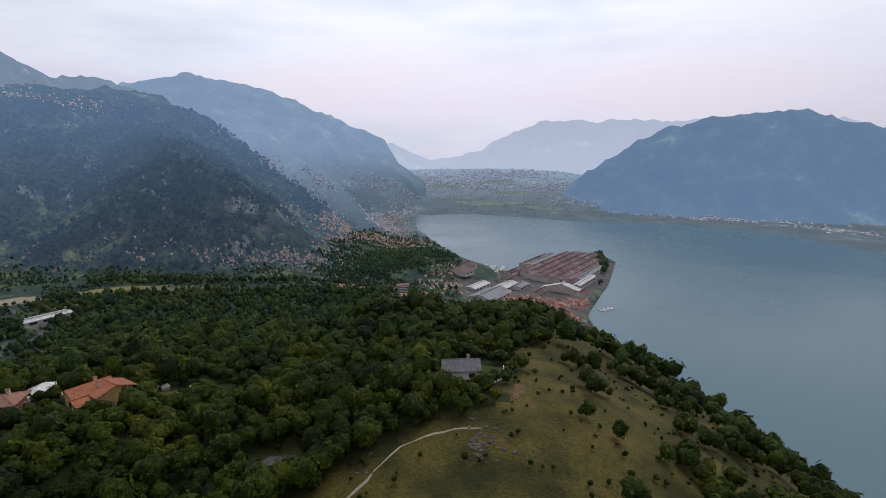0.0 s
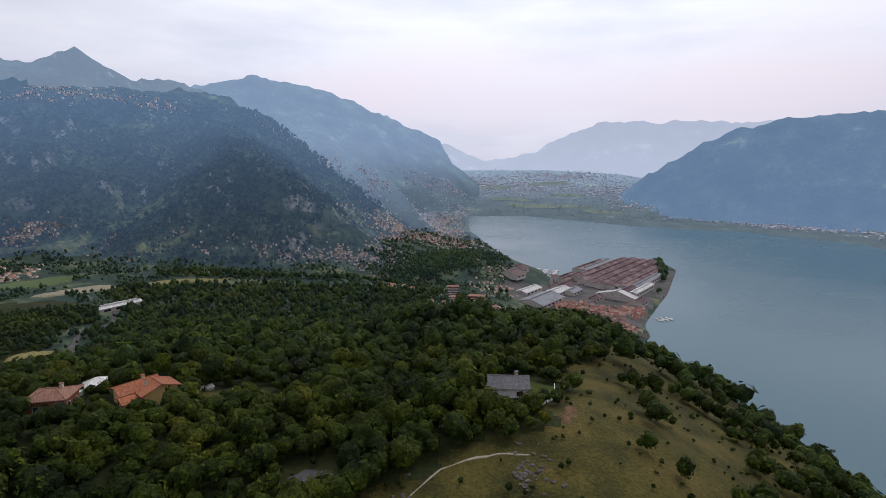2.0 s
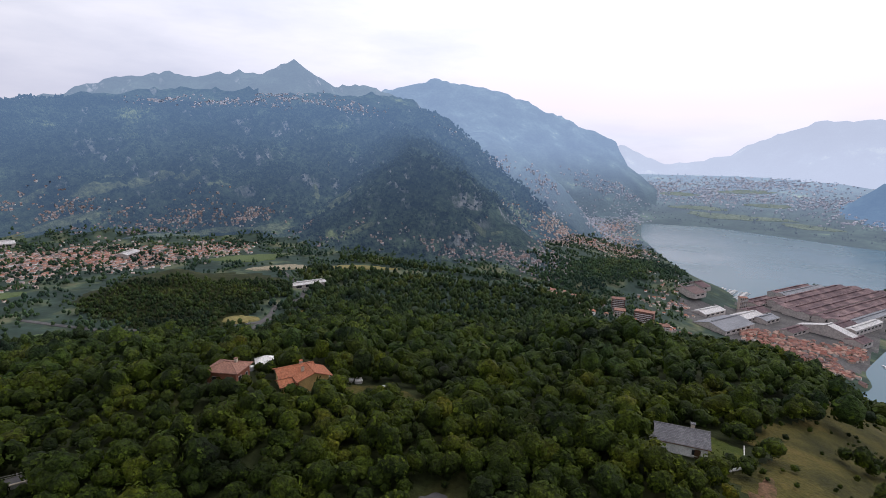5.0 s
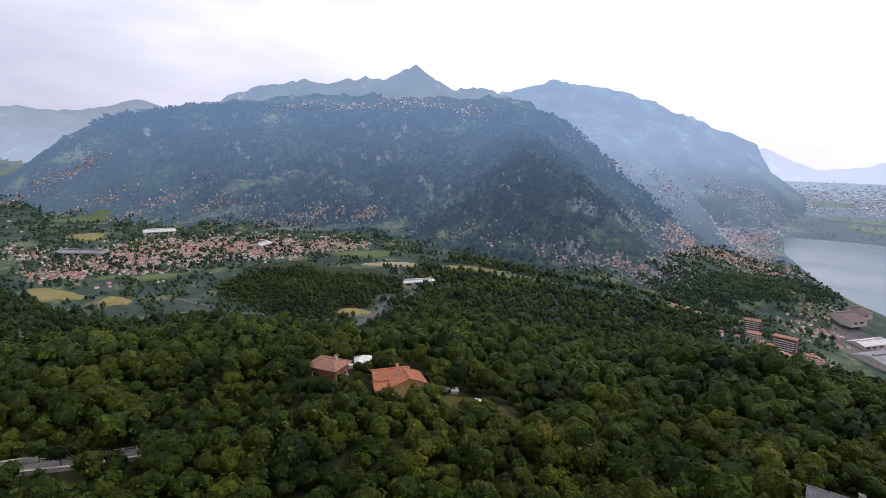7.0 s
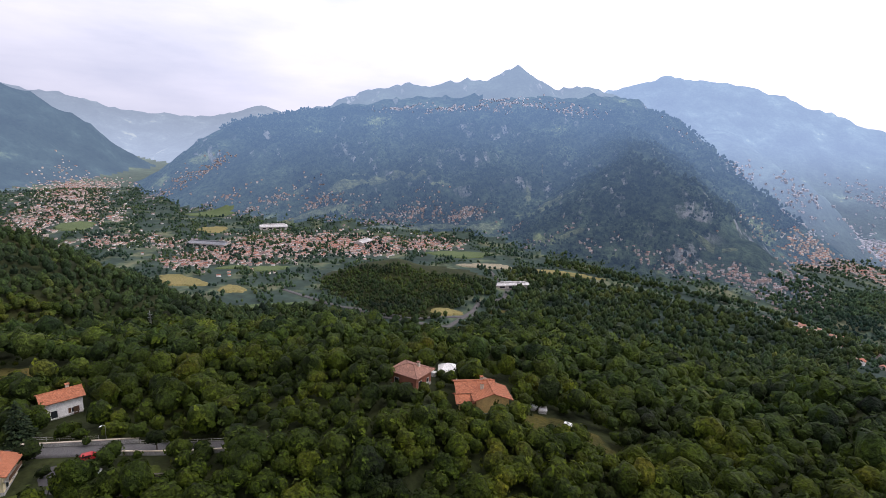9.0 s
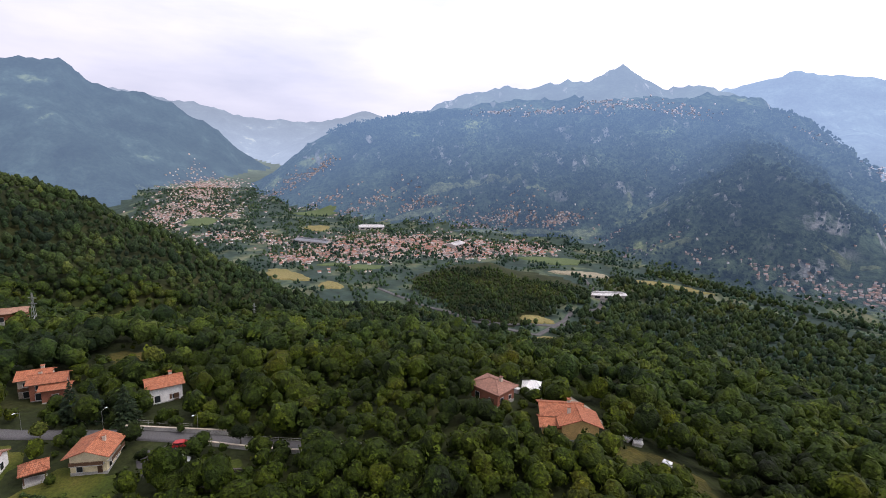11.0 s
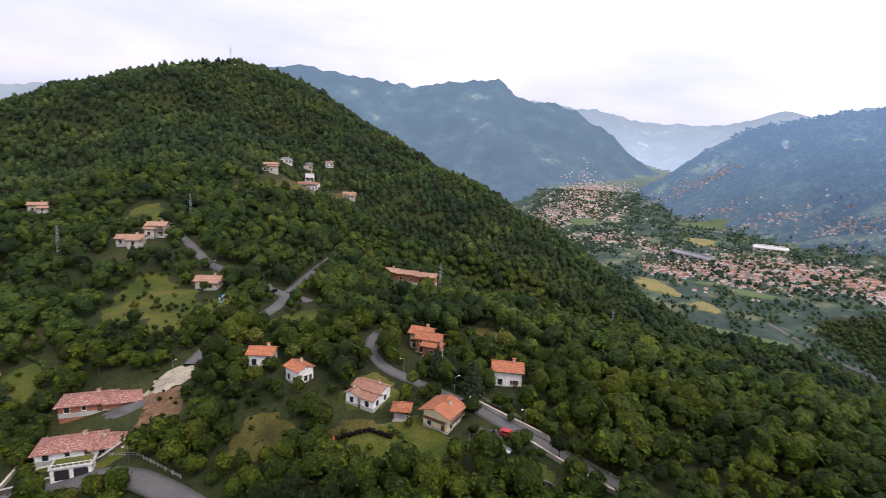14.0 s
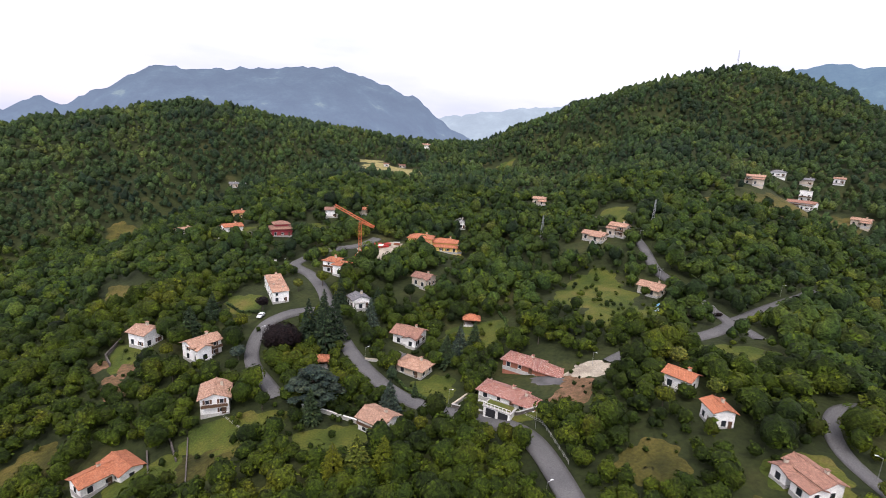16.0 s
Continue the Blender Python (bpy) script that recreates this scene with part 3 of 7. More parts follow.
# woods, tint of the painted haze, its emission, and the heights between which it changes
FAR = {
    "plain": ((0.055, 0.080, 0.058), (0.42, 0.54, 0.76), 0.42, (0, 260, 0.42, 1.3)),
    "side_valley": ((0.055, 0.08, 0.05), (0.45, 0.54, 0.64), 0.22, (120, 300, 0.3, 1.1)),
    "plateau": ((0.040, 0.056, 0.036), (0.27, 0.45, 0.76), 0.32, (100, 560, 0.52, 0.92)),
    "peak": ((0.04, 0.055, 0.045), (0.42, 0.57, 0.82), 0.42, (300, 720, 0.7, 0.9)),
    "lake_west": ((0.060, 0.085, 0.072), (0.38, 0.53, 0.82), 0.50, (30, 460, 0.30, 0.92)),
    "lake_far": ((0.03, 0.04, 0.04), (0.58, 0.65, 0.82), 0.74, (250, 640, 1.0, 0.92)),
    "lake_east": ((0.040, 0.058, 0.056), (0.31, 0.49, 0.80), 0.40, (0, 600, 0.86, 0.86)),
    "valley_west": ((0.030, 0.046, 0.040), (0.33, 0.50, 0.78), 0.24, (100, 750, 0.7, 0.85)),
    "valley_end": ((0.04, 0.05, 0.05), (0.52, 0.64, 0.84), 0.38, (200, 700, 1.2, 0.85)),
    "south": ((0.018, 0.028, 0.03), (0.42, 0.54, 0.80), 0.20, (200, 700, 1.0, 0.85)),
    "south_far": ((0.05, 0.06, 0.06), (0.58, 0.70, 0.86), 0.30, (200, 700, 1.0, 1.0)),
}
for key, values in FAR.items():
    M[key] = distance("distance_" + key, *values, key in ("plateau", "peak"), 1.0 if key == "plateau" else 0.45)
# terraces and far trees emit the same painted haze as their hills
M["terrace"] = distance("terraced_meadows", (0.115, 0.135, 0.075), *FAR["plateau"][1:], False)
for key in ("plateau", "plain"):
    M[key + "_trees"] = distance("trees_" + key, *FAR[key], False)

# ---------------------------------------------------------------- building helpers
def mesh_of(name, verts, faces, mats, index=None, smooth=False):
    """A mesh from arrays: all faces have the same number of corners."""
    me = bpy.data.meshes.new(name)
    verts, faces = np.asarray(verts, np.float32).reshape(-1, 3), np.asarray(faces, np.int32)
    n, k = faces.shape
    me.vertices.add(len(verts))
    me.vertices.foreach_set("co", verts.ravel())
    me.loops.add(n * k)
    me.loops.foreach_set("vertex_index", faces.ravel())
    me.polygons.add(n)
    me.polygons.foreach_set("loop_start", np.arange(0, n * k, k, dtype=np.int32))
    for m in mats:
        me.materials.append(m)
    if index is not None:
        me.polygons.foreach_set("material_index", np.asarray(index, np.int32))
    if smooth:
        me.polygons.foreach_set("use_smooth", np.ones(n, bool))
    me.update(calc_edges=True)
    return me


def part(name, bm, mat, parent=None, label="", m=None):
    """Links a bmesh or a mesh as one object under a thing or a part."""
    if isinstance(bm, bmesh.types.BMesh):
        me = bpy.data.meshes.new(name)
        bmesh.ops.recalc_face_normals(bm, faces=bm.faces)
        bm.to_mesh(me)
        bm.free()
        me.materials.append(mat)
    else:
        me = bm
    ob = new(name, me)
    if parent:
        ob.parent = parent
    if m is not None:
        ob.matrix_basis = m
    if label:
        ob["label"] = label
    return ob


def box(bm, cx, cy, cz, sx, sy, sz, rz=0.0, bevel=0.0):
    """A box by its centre and size, turned about z by rz degrees."""
    r = bmesh.ops.create_cube(bm, size=1.0, matrix=pose(cx, cy, cz, 0, 0, rz) @ Matrix.Diagonal((sx, sy, sz, 1)))
    if bevel:
        edges = list({e for v in r["verts"] for e in v.link_edges})
        bmesh.ops.bevel(bm, geom=edges, offset=bevel, segments=1, affect="EDGES")


def rod(bm, a, b, r0, r1=None, sides=6):
    """A tapered rod from a to b."""
    a, b = Vector(a), Vector(b)
    m = Matrix.Translation((a + b) / 2) @ (b - a).to_track_quat("Z", "Y").to_matrix().to_4x4()
    bmesh.ops.create_cone(bm, cap_ends=True, segments=sides, radius1=r0, radius2=r0 if r1 is None else r1, depth=(b - a).length, matrix=m)


def boxed(cx, cy, cz, sx, sy, sz, rz=0.0, bevel=0.0):
    bm = bmesh.new()
    box(bm, cx, cy, cz, sx, sy, sz, rz, bevel)
    return bm


# ---------------------------------------------------------------- roads, lawns and fields on the plan
ROADS = {}
ROADS["lower_road"] = (4.7, [(-80, 12), (-85, -8), (-89, -21), (-92, -33), (-92, -41), (-88, -49), (-81, -57), (-74, -66), (-71, -74), (-69, -83), (-67, -94), (-66, -106), (-66, -118), (-67, -130), (-65, -145), (-60, -163), (-75, -172), (-92, -176), (-104, -186)])
ROADS["west_lane"] = (4.0, [(-44, -76), (-42, -84), (-39, -93), (-40, -103), (-44, -114), (-54, -119), (-66, -118)])
ROADS["upper_road"] = (4.2, [(-124, -47), (-131, -48), (-139, -49), (-150, -47), (-162, -46), (-177, -50), (-181, -62), (-187, -78), (-190, -94), (-200, -110), (-208, -127), (-212, -142), (-221, -163)])
ROADS["farm_lane"] = (4.0, [(-177, -50), (-171, -38)])
ROADS["hill_lane"] = (4.2, [(-180, -52), (-198, -55), (-224, -57), (-250, -66), (-278, -75)])
ROADS["villa_road"] = (3.2, [(-92, 66), (-102, 56), (-112, 43), (-123, 26), (-129, 12), (-133, 2), (-140, -4), (-150, -8), (-161, -4), (-172, -1), (-184, 3)])
FOOTPATH = [(-22, 70), (-19, 77), (-16, 82), (-14, 86), (-11, 91), (-6, 94), (0, 96), (6, 95)]
# lawns and meadows near by: centre, half-axes, turn, material
LAWNS = []
LAWNS += [
    ((-155, -90), (19, 15), 20, "lawn"),
    ((-148, -70), (14, 11), 20, "lawn"),
    ((-153, -36), (12, 7), -20, "lawn"),
    ((-109, -91), (12, 10), 0, "lawn"),
    ((-83, -68), (9, 7), 40, "lawn"),
    ((-33, -66), (13, 8), 10, "lawn"),
    ((-53, -55), (10, 7), 0, "lawn"),
    ((-40, -129), (7, 9), 0, "lawn"),
    ((-222, -156), (18, 13), 30, "lawn"),
    ((-188, -424), (40, 34), 20, "hay"),
    ((-186, -472), (20, 9), 20, "hay"),
    ((-296, -395), (18, 16), 20, "lawn"),
    ((-134, 133), (12, 7), 40, "lawn"),
    ((-8, -111), (6, 8), 0, "lawn"),
    ((-17, -60), (8, 6), 0, "lawn"),
    ((-122, 3), (8, 7), 0, "lawn"),
]
LAWNS += [
    ((-108, 18), (8, 9), 20, "lawn"),
    ((-108, -42), (9, 5), 20, "soil"),
    ((-104, -14), (7, 7), 0, "grass"),
    ((-165, 27), (11, 6), 40, "grass"),
    ((-74, -216), (14, 7), 0, "lawn"),
    ((-3, -164), (7, 10), 0, "grass"),
    ((-6, -97), (3, 7), 20, "soil"),
    ((-35, 86), (5, 3.2), 30, "yard"),
    ((16, 113), (1.5, 5.0), -10, "soil"),
    ((14, 108), (1.2, 2.4), 20, "soil"),
    ((-66, 116), (11, 6), 20, "grass"),
    ((-92, 118), (9, 5), 0, "gravel"),
    ((-104, -172), (14, 9), 10, "gravel"),
    ((-222, -16), (26, 12), 12, "lawn"),
    ((-335, -140), (26, 16), 0, "grass"),
    ((-375, -128), (22, 14), 0, "grass"),
]
LAWNS += [
    ((-40, -222), (12, 6), 0, "lawn"),
    ((-300, -150), (14, 7), 0, "grass"),
    ((8, 126), (6, 7), 10, "lawn"),
    ((-20, -240), (12, 6), 0, "lawn"),
    ((-160, -64), (10, 9), 20, "lawn"),
    ((-166, -100), (12, 10), 20, "lawn"),
    ((0, -164), (6, 16), 20, "grass"),
    ((25, -356), (12, 18), 20, "grass"),
    ((7, -78), (7, 6), 0, "grass"),
    ((-27, -58), (7, 6), 20, "grass"),
    ((-94, -55), (3.5, 4.5), 35, "lawn"),
    ((-96, -44), (5.0, 2.6), -40, "lawn"),
    ((-119, -48), (7.0, 4.6), -30, "gravel"),
    ((-109, -52), (6, 2.2), -57, "yard"),
    ((-112, -47), (3.0, 3.6), 0, "soil"),
    ((-172, -382), (24, 30), 10, "grass"),
]
LAWNS += [
    ((-196, -26), (7, 4), 10, "gravel"),
    ((-9, -262), (5, 9), 30, "gravel"),
    ((-52, -213), (7, 3), 0, "yard"),
    ((-8, -104), (2.5, 4), 0, "soil"),
    ((-1, -110), (3, 3), 0, "soil"),
    ((-109, 6), (3.5, 7), 10, "grass"),
    ((-80, -88), (4, 2.4), 30, "yard"),
    ((-111, 32), (5, 4), 0, "yard"),
    ((-97, -163), (9, 7), 0, "gravel"),
    ((-103, 41), (4.5, 4.5), 0, "lawn"),
    ((-238, -20), (16, 7), 10, "lawn"),
    ((-108, 12), (5, 9), 5, "lawn"),
]
# fields of the valley, of the terraced lower slopes and of the far shore
FIELDS = []
FIELDS += [
    ((-811, 754), (70, 36), 48, "green_field"),
    ((-693, 722), (56, 22), 45, "pale_field"),
    ((-575, 806), (76, 15), 36, "hay"),
    ((-892, 212), (58, 26), 20, "hay"),
    ((-798, 265), (28, 20), 10, "hay"),
    ((-904, 364), (36, 22), 70, "green_field"),
    ((-945, 312), (30, 13), 73, "green_field"),
    ((-1565, 118), (44, 60), 87, "green_field"),
    ((-1635, 465), (70, 40), 75, "green_field"),
    ((-1366, 700), (90, 16), 64, "terrace"),
    ((-1389, 400), (36, 50), 75, "hay"),
    ((-685, 267), (60, 14), 71, "green_field"),
    ((-1401, 804), (62, 20), 61, "terrace"),
    ((-1349, 908), (60, 18), 57, "terrace"),
    ((-1277, 983), (40, 12), 53, "terrace"),
    ((-982, 1167), (18, 26), 41, "terrace"),
]
FIELDS += [
    ((-859, 1135), (56, 22), 38, "terrace"),
    ((-1084, 895), (86, 12), 51, "terrace"),
    ((-984, 994), (56, 11), 45, "terrace"),
    ((-1171, 789), (58, 14), 57, "terrace"),
    ((-445, 1150), (46, 9), 21, "terrace"),
    ((-700, 1000), (36, 9), 35, "terrace"),
    ((-447, 456), (36, 15), 46, "hay"),
    ((-1508, 700), (30, 14), 66, "terrace"),
    ((-2300, -20), (50, 60), 92, "terrace"),
    ((-1440, 860), (40, 12), 60, "terrace"),
    ((-1200, 1010), (34, 9), 51, "terrace"),
    ((-480, 1500), (30, 14), 17, "terrace"),
    ((-520, 470), (26, 12), 60, "hay"),
    ((-485, 540), (18, 10), 60, "grass"),
]
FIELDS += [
    ((240, 3170), (260, 50), -12, "hazed_field"),
    ((560, 3010), (130, 40), -20, "hazed_field"),
    ((60, 3330), (160, 40), 0, "hazed_field"),
    ((420, 3420), (120, 40), -10, "hazed_field"),
    ((-60, 3640), (120, 50), 0, "hazed_field"),
    ((330, 3760), (160, 50), 0, "hazed_field"),
    ((300, 1320), (340, 165), 58, "yard"),
    ((90, 1130), (110, 80), 58, "yard"),
    ((205, 1000), (105, 80), 40, "yard"),
]
HOUSE_SPOTS = []


def line_gap(x, y, pts):
    """Distance of places to a line on the plan."""
    out = np.full(np.shape(x), 1e9)
    for (x0, y0), (x1, y1) in zip(pts, pts[1:]):
        dx, dy = x1 - x0, y1 - y0
        s = np.clip(((x - x0) * dx + (y - y0) * dy) / (dx * dx + dy * dy), 0, 1)
        out = np.minimum(out, np.hypot(x - x0 - s * dx, y - y0 - s * dy))
    return out


def in_ellipse(x, y, spot, grow=0.0):
    (cx, cy), (rx, ry), turn, _ = spot
    c, s = math.cos(radians(turn)), math.sin(radians(turn))
    u, v = (x - cx) * c + (y - cy) * s, -(x - cx) * s + (y - cy) * c
    th = np.arctan2(v, u)
    wob = 1 + 0.24 * np.sin(3 * th + cx) + 0.14 * np.sin(7 * th + cy) + 0.10 * np.sin(12 * th + cx * 3)
    return (u / (rx + grow)) ** 2 + (v / (ry + grow)) ** 2 < wob


def on_knoll(x, y):
    """The open grass of the spur above the lake."""
    edge = np.interp(y, [40, 70, 92, 104, 130, 160, 200, 330, 420], [-30, -24, -13, 9, 18, 28, 42, 92, 140])
    return (x + 5 * wave_noise(x, y, 22, 31) > edge) & (y > 30) & (y < 430) & (x < 260)


# ---------------------------------------------------------------- ground, lake and distance
SIGHT = []


def in_sight(x, y, top):
    """Whether the tops of things at x, y rise over the crests that lie between them and the knoll."""
    az, rad, crest = SIGHT
    a = np.arctan2(-x, y)
    a = np.where(a < az[0], a + 2 * math.pi, a)
    r = np.hypot(x, y)
    i = np.clip(np.searchsorted(az, a) - 1, 0, len(az) - 1)
    j = np.clip(np.searchsorted(rad, r - 12) - 1, 0, len(rad) - 1)
    return (top - 319) / np.maximum(r, 1) > crest[i, j] - 0.02


def build_ground():
    az = np.radians(np.concatenate([np.arange(-52, 206, 0.45), np.arange(206, 308, 1.5)]))
    rad = np.concatenate([[0.01, 3.0], np.geomspace(8, 4920, 300)])
    a, r = np.meshgrid(az, rad, indexing="ij")
    x, y = -np.sin(a) * r, np.cos(a) * r
    z, whose = land(x, y)
    SIGHT.extend((az, rad, np.maximum.accumulate((z - 319) / np.maximum(r, 1), 1)))
    na, nr = a.shape
    verts = np.stack([x, y, z], -1).reshape(-1, 3)
    i, j = np.arange(na)[:, None], np.arange(nr - 1)[None]
    p, q = i * nr + j, ((i + 1) % na) * nr + j
    faces = np.stack([p, p + 1, q + 1, q], -1).reshape(-1, 4)
    mx, my, rr = x[:, :-1].ravel(), y[:, :-1].ravel(), r[:, :-1].ravel()
    turned = np.roll(whose, -1, 0)
    who = np.maximum.reduce([whose[:, :-1], whose[:, 1:], turned[:, :-1], turned[:, 1:]]).ravel()
    zz = z[:, :-1].ravel()
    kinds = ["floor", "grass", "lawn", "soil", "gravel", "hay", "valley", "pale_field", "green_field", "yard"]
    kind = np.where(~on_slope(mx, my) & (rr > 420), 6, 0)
    kind = np.where(on_knoll(mx, my), 1, kind)
    for spot in FIELDS:
        if spot[3] == "yard":
            kind = np.where(in_ellipse(mx, my, spot), kinds.index("yard"), kind)
    far = (who > 0) & (rr > 700)
    side = mx < -1200
    plain_far = (who == 0) & (rr > np.where(side, 2250, 1950))
    keep = ~far & ~plain_far
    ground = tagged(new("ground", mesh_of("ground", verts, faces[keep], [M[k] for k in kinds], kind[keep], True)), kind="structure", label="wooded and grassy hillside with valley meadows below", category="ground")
    # these far stretches take the materials whose haze is painted as emission
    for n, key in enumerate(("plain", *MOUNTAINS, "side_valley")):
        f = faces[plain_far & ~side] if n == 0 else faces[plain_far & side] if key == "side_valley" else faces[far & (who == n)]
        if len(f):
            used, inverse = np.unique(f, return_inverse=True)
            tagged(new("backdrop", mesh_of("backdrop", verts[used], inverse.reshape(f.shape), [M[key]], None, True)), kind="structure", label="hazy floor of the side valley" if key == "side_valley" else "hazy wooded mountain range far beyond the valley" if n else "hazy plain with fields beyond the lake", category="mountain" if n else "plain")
    return ground


build_ground()
bm = bmesh.new()
bmesh.ops.create_circle(bm, cap_ends=True, segments=96, radius=4900, matrix=pose(0, 0, LAKE))
tagged(part("water", bm, M["water"]), kind="structure", label="calm grey-blue lake reflecting the evening sky", category="lake")


def ribbon(name, width, pts, mat, lift, label, category="road", kerb=False):
    """A strip laid along a line over the ground."""
    dense = []
    for (x0, y0), (x1, y1) in zip(pts, pts[1:]):
        n = max(2, int(math.hypot(x1 - x0, y1 - y0) / 2.0))
        dense += [(x0 + (x1 - x0) * k / n, y0 + (y1 - y0) * k / n) for k in range(n)]
    dense = np.array(dense + [pts[-1]], float)
    for _ in range(6):
        dense[1:-1] = (dense[:-2] + 2 * dense[1:-1] + dense[2:]) / 4
    d = np.gradient(dense, axis=0)
    side = np.stack([-d[:, 1], d[:, 0]], 1) / np.hypot(d[:, 0], d[:, 1])[:, None]
    rows = []
    along = np.arange(len(dense))[:, None]
    uneven = width < 1.0
    spread = width * (1 + (0.4 * np.sin(along * 1.7) + 0.3 * np.sin(along * 0.61)) * uneven)
    dense = dense + side * (0.22 * np.sin(along * 0.9) + 0.18 * np.sin(along * 2.3)) * uneven
    for s in (-0.5, -0.25, 0, 0.25, 0.5):
        q = dense + side * s * spread
        rows.append(np.c_[q, land(q[:, 0], q[:, 1])[0]])
    v = np.stack(rows, 1)
    v[:, :, 2] = v[:, :, 2].max(1, keepdims=True) * 0.7 + v[:, :, 2] * 0.3 + lift
    skirt = v[:, [0, 4]].copy()
    skirt[:, :, 2] -= min(0.9, width * 0.3)
    v = np.concatenate([skirt[:, :1], v, skirt[:, 1:]], 1)
    n, k = v.shape[:2]
    i, j = np.arange(n - 1)[:, None], np.arange(k - 1)[None]
    f = np.stack([i * k + j, i * k + j + 1, (i + 1) * k + j + 1, (i + 1) * k + j], -1).reshape(-1, 4)
    return tagged(new(name, mesh_of(name, v, f, [mat])), kind="structure", label=label, category=category)


def patch(spot, lift, name, label):
    """A lawn or field with an uneven edge, laid over the ground."""
    (cx, cy), (rx, ry), turn, mat = spot
    c, s = math.cos(radians(turn)), math.sin(radians(turn))
    n, rings = 64, max(4, int(max(rx, ry) / 6))
    th = np.arange(n) * 2 * math.pi / n
    edge = np.sqrt(1 + 0.24 * np.sin(3 * th + cx) + 0.14 * np.sin(7 * th + cy) + 0.10 * np.sin(12 * th + cx * 3))
    f = (np.arange(1, rings + 1) / rings)[:, None]
    u, v = f * edge * np.cos(th) * rx, f * edge * np.sin(th) * ry
    x, y = cx + u * c - v * s, cy + u * s + v * c
    z = land(x, y)[0] + lift
    z[-1] -= lift * 1.6
    verts = np.stack([x, y, z], -1).reshape(-1, 3)
    i, j = np.arange(rings - 1)[:, None], np.arange(n)[None]
    faces = np.stack([i * n + j, i * n + (j + 1) % n, (i + 1) * n + (j + 1) % n, (i + 1) * n + j], -1).reshape(-1, 4)
    faces = np.concatenate([faces[:, ::-1], np.array([[0, a, a + 1, a + 2] for a in range(1, n - 2, 2)])])
    return tagged(new(name, mesh_of(name, verts, faces, [M[mat]], None, True)), kind="structure", label=label, category="field" if lift > 0.3 else "lawn")


GROUND_WORDS = {"lawn": "mown green lawn between the trees", "hay": "pale mown hay meadow", "soil": "patch of bare reddish soil", "gravel": "pale gravelled yard", "grass": "rough dry grass clearing", "yard": "paved grey terrace", "pale_field": "bare pale brown field", "green_field": "bright green valley field", "hazed_field": "hazy green field beyond the lake", "terrace": "terraced meadow on the mountain's lower slope"}
for spot in LAWNS:
    patch(spot, 0.16, "lawn", GROUND_WORDS[spot[3]])
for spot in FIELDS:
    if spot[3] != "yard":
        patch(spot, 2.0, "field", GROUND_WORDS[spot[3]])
for pts_width, pts in ROADS.values():
    ribbon("road", pts_width, pts, M["asphalt"], 0.3, "narrow grey asphalt lane winding between the gardens")
ribbon("footpath", 0.42, FOOTPATH, M["gravel"], 0.05, "pale trodden footpath over the grassy knoll", "path")
ribbon("road", 7, [(-700, 720), (-560, 640), (-530, 600), (-536, 552), (-510, 515), (-480, 440), (-560, 380), (-760, 330)], M["asphalt"], 0.5, "grey valley road curving past the wooded knoll")
ribbon("road", 6, [(-470, 620), (-490, 545), (-500, 480), (-530, 410), (-640, 330)], M["asphalt"], 0.5, "grey valley road along the foot of the hill")

# ---------------------------------------------------------------- trees
def crown_mass(rng, segs, rings, lobes, n, size, flat=0.85):
    """A crown about one metre in radius: a lobed mass of leaves, open below, with n loose sprays that fray its outline. Quads."""
    ld = rng.normal(0, 1, (lobes, 3))
    ld[:, 2] = np.abs(ld[:, 2]) * 0.8 + 0.1
    ld /= np.linalg.norm(ld, axis=1)[:, None]
    lh = rng.uniform(0.22, 0.46, lobes)

    def swell(d):
        near = np.clip(1 - (1 - d @ ld.T) / 0.26, 0, 1)
        return 0.60 + (np.sqrt(near) * lh).max(-1) + 0.12 * np.maximum(d[..., 2], 0)
    pol = np.radians(np.linspace(16, 124, rings))
    turn = np.arange(segs) * 2 * math.pi / segs
    p, t = np.meshgrid(pol, turn, indexing="ij")
    t = t + rng.normal(0, 0.25 / segs * 3, t.shape)
    d = np.stack([np.sin(p) * np.cos(t), np.sin(p) * np.sin(t), np.cos(p)], -1)
    mass = (d * (swell(d) * rng.uniform(0.78, 1.06, d.shape[:2]))[..., None]).reshape(-1, 3)
    f = [[a * segs + b, (a + 1) * segs + b, (a + 1) * segs + (b + 1) % segs, a * segs + (b + 1) % segs] for a in range(rings - 1) for b in range(segs)]
    f += [[0, k, k + 1, k + 2] for k in range(1, segs - 1, 2)]
    verts, faces, kind = [mass], [np.array(f)], [np.ones(len(f), int)]
    if n:
        d = rng.normal(0, 1, (n, 3))
        d[:, 2] = d[:, 2] * 0.8 + 0.3
        d /= np.linalg.norm(d, axis=1)[:, None]
        at = d * (swell(d) * rng.uniform(0.96, 1.1, n))[:, None]
        nrm = d + rng.normal(0, 0.3, (n, 3))
        nrm /= np.linalg.norm(nrm, axis=1)[:, None]
        u = np.cross(nrm, rng.normal(0, 1, (n, 3)))
        u /= np.linalg.norm(u, axis=1)[:, None]
        w = np.cross(nrm, u)
        s = size * rng.uniform(0.6, 1.35, n)[:, None]
        quad = np.stack([at - u * s, at - w * s * 0.8, at + u * s, at + w * s * 0.8], 1)
        verts.append(quad.reshape(-1, 3))
        faces.append(np.arange(4 * n).reshape(-1, 4) + len(mass))
        kind.append(np.zeros(n, int))
    return np.concatenate(verts) * (1, 1, flat), np.concatenate(faces), np.concatenate(kind)


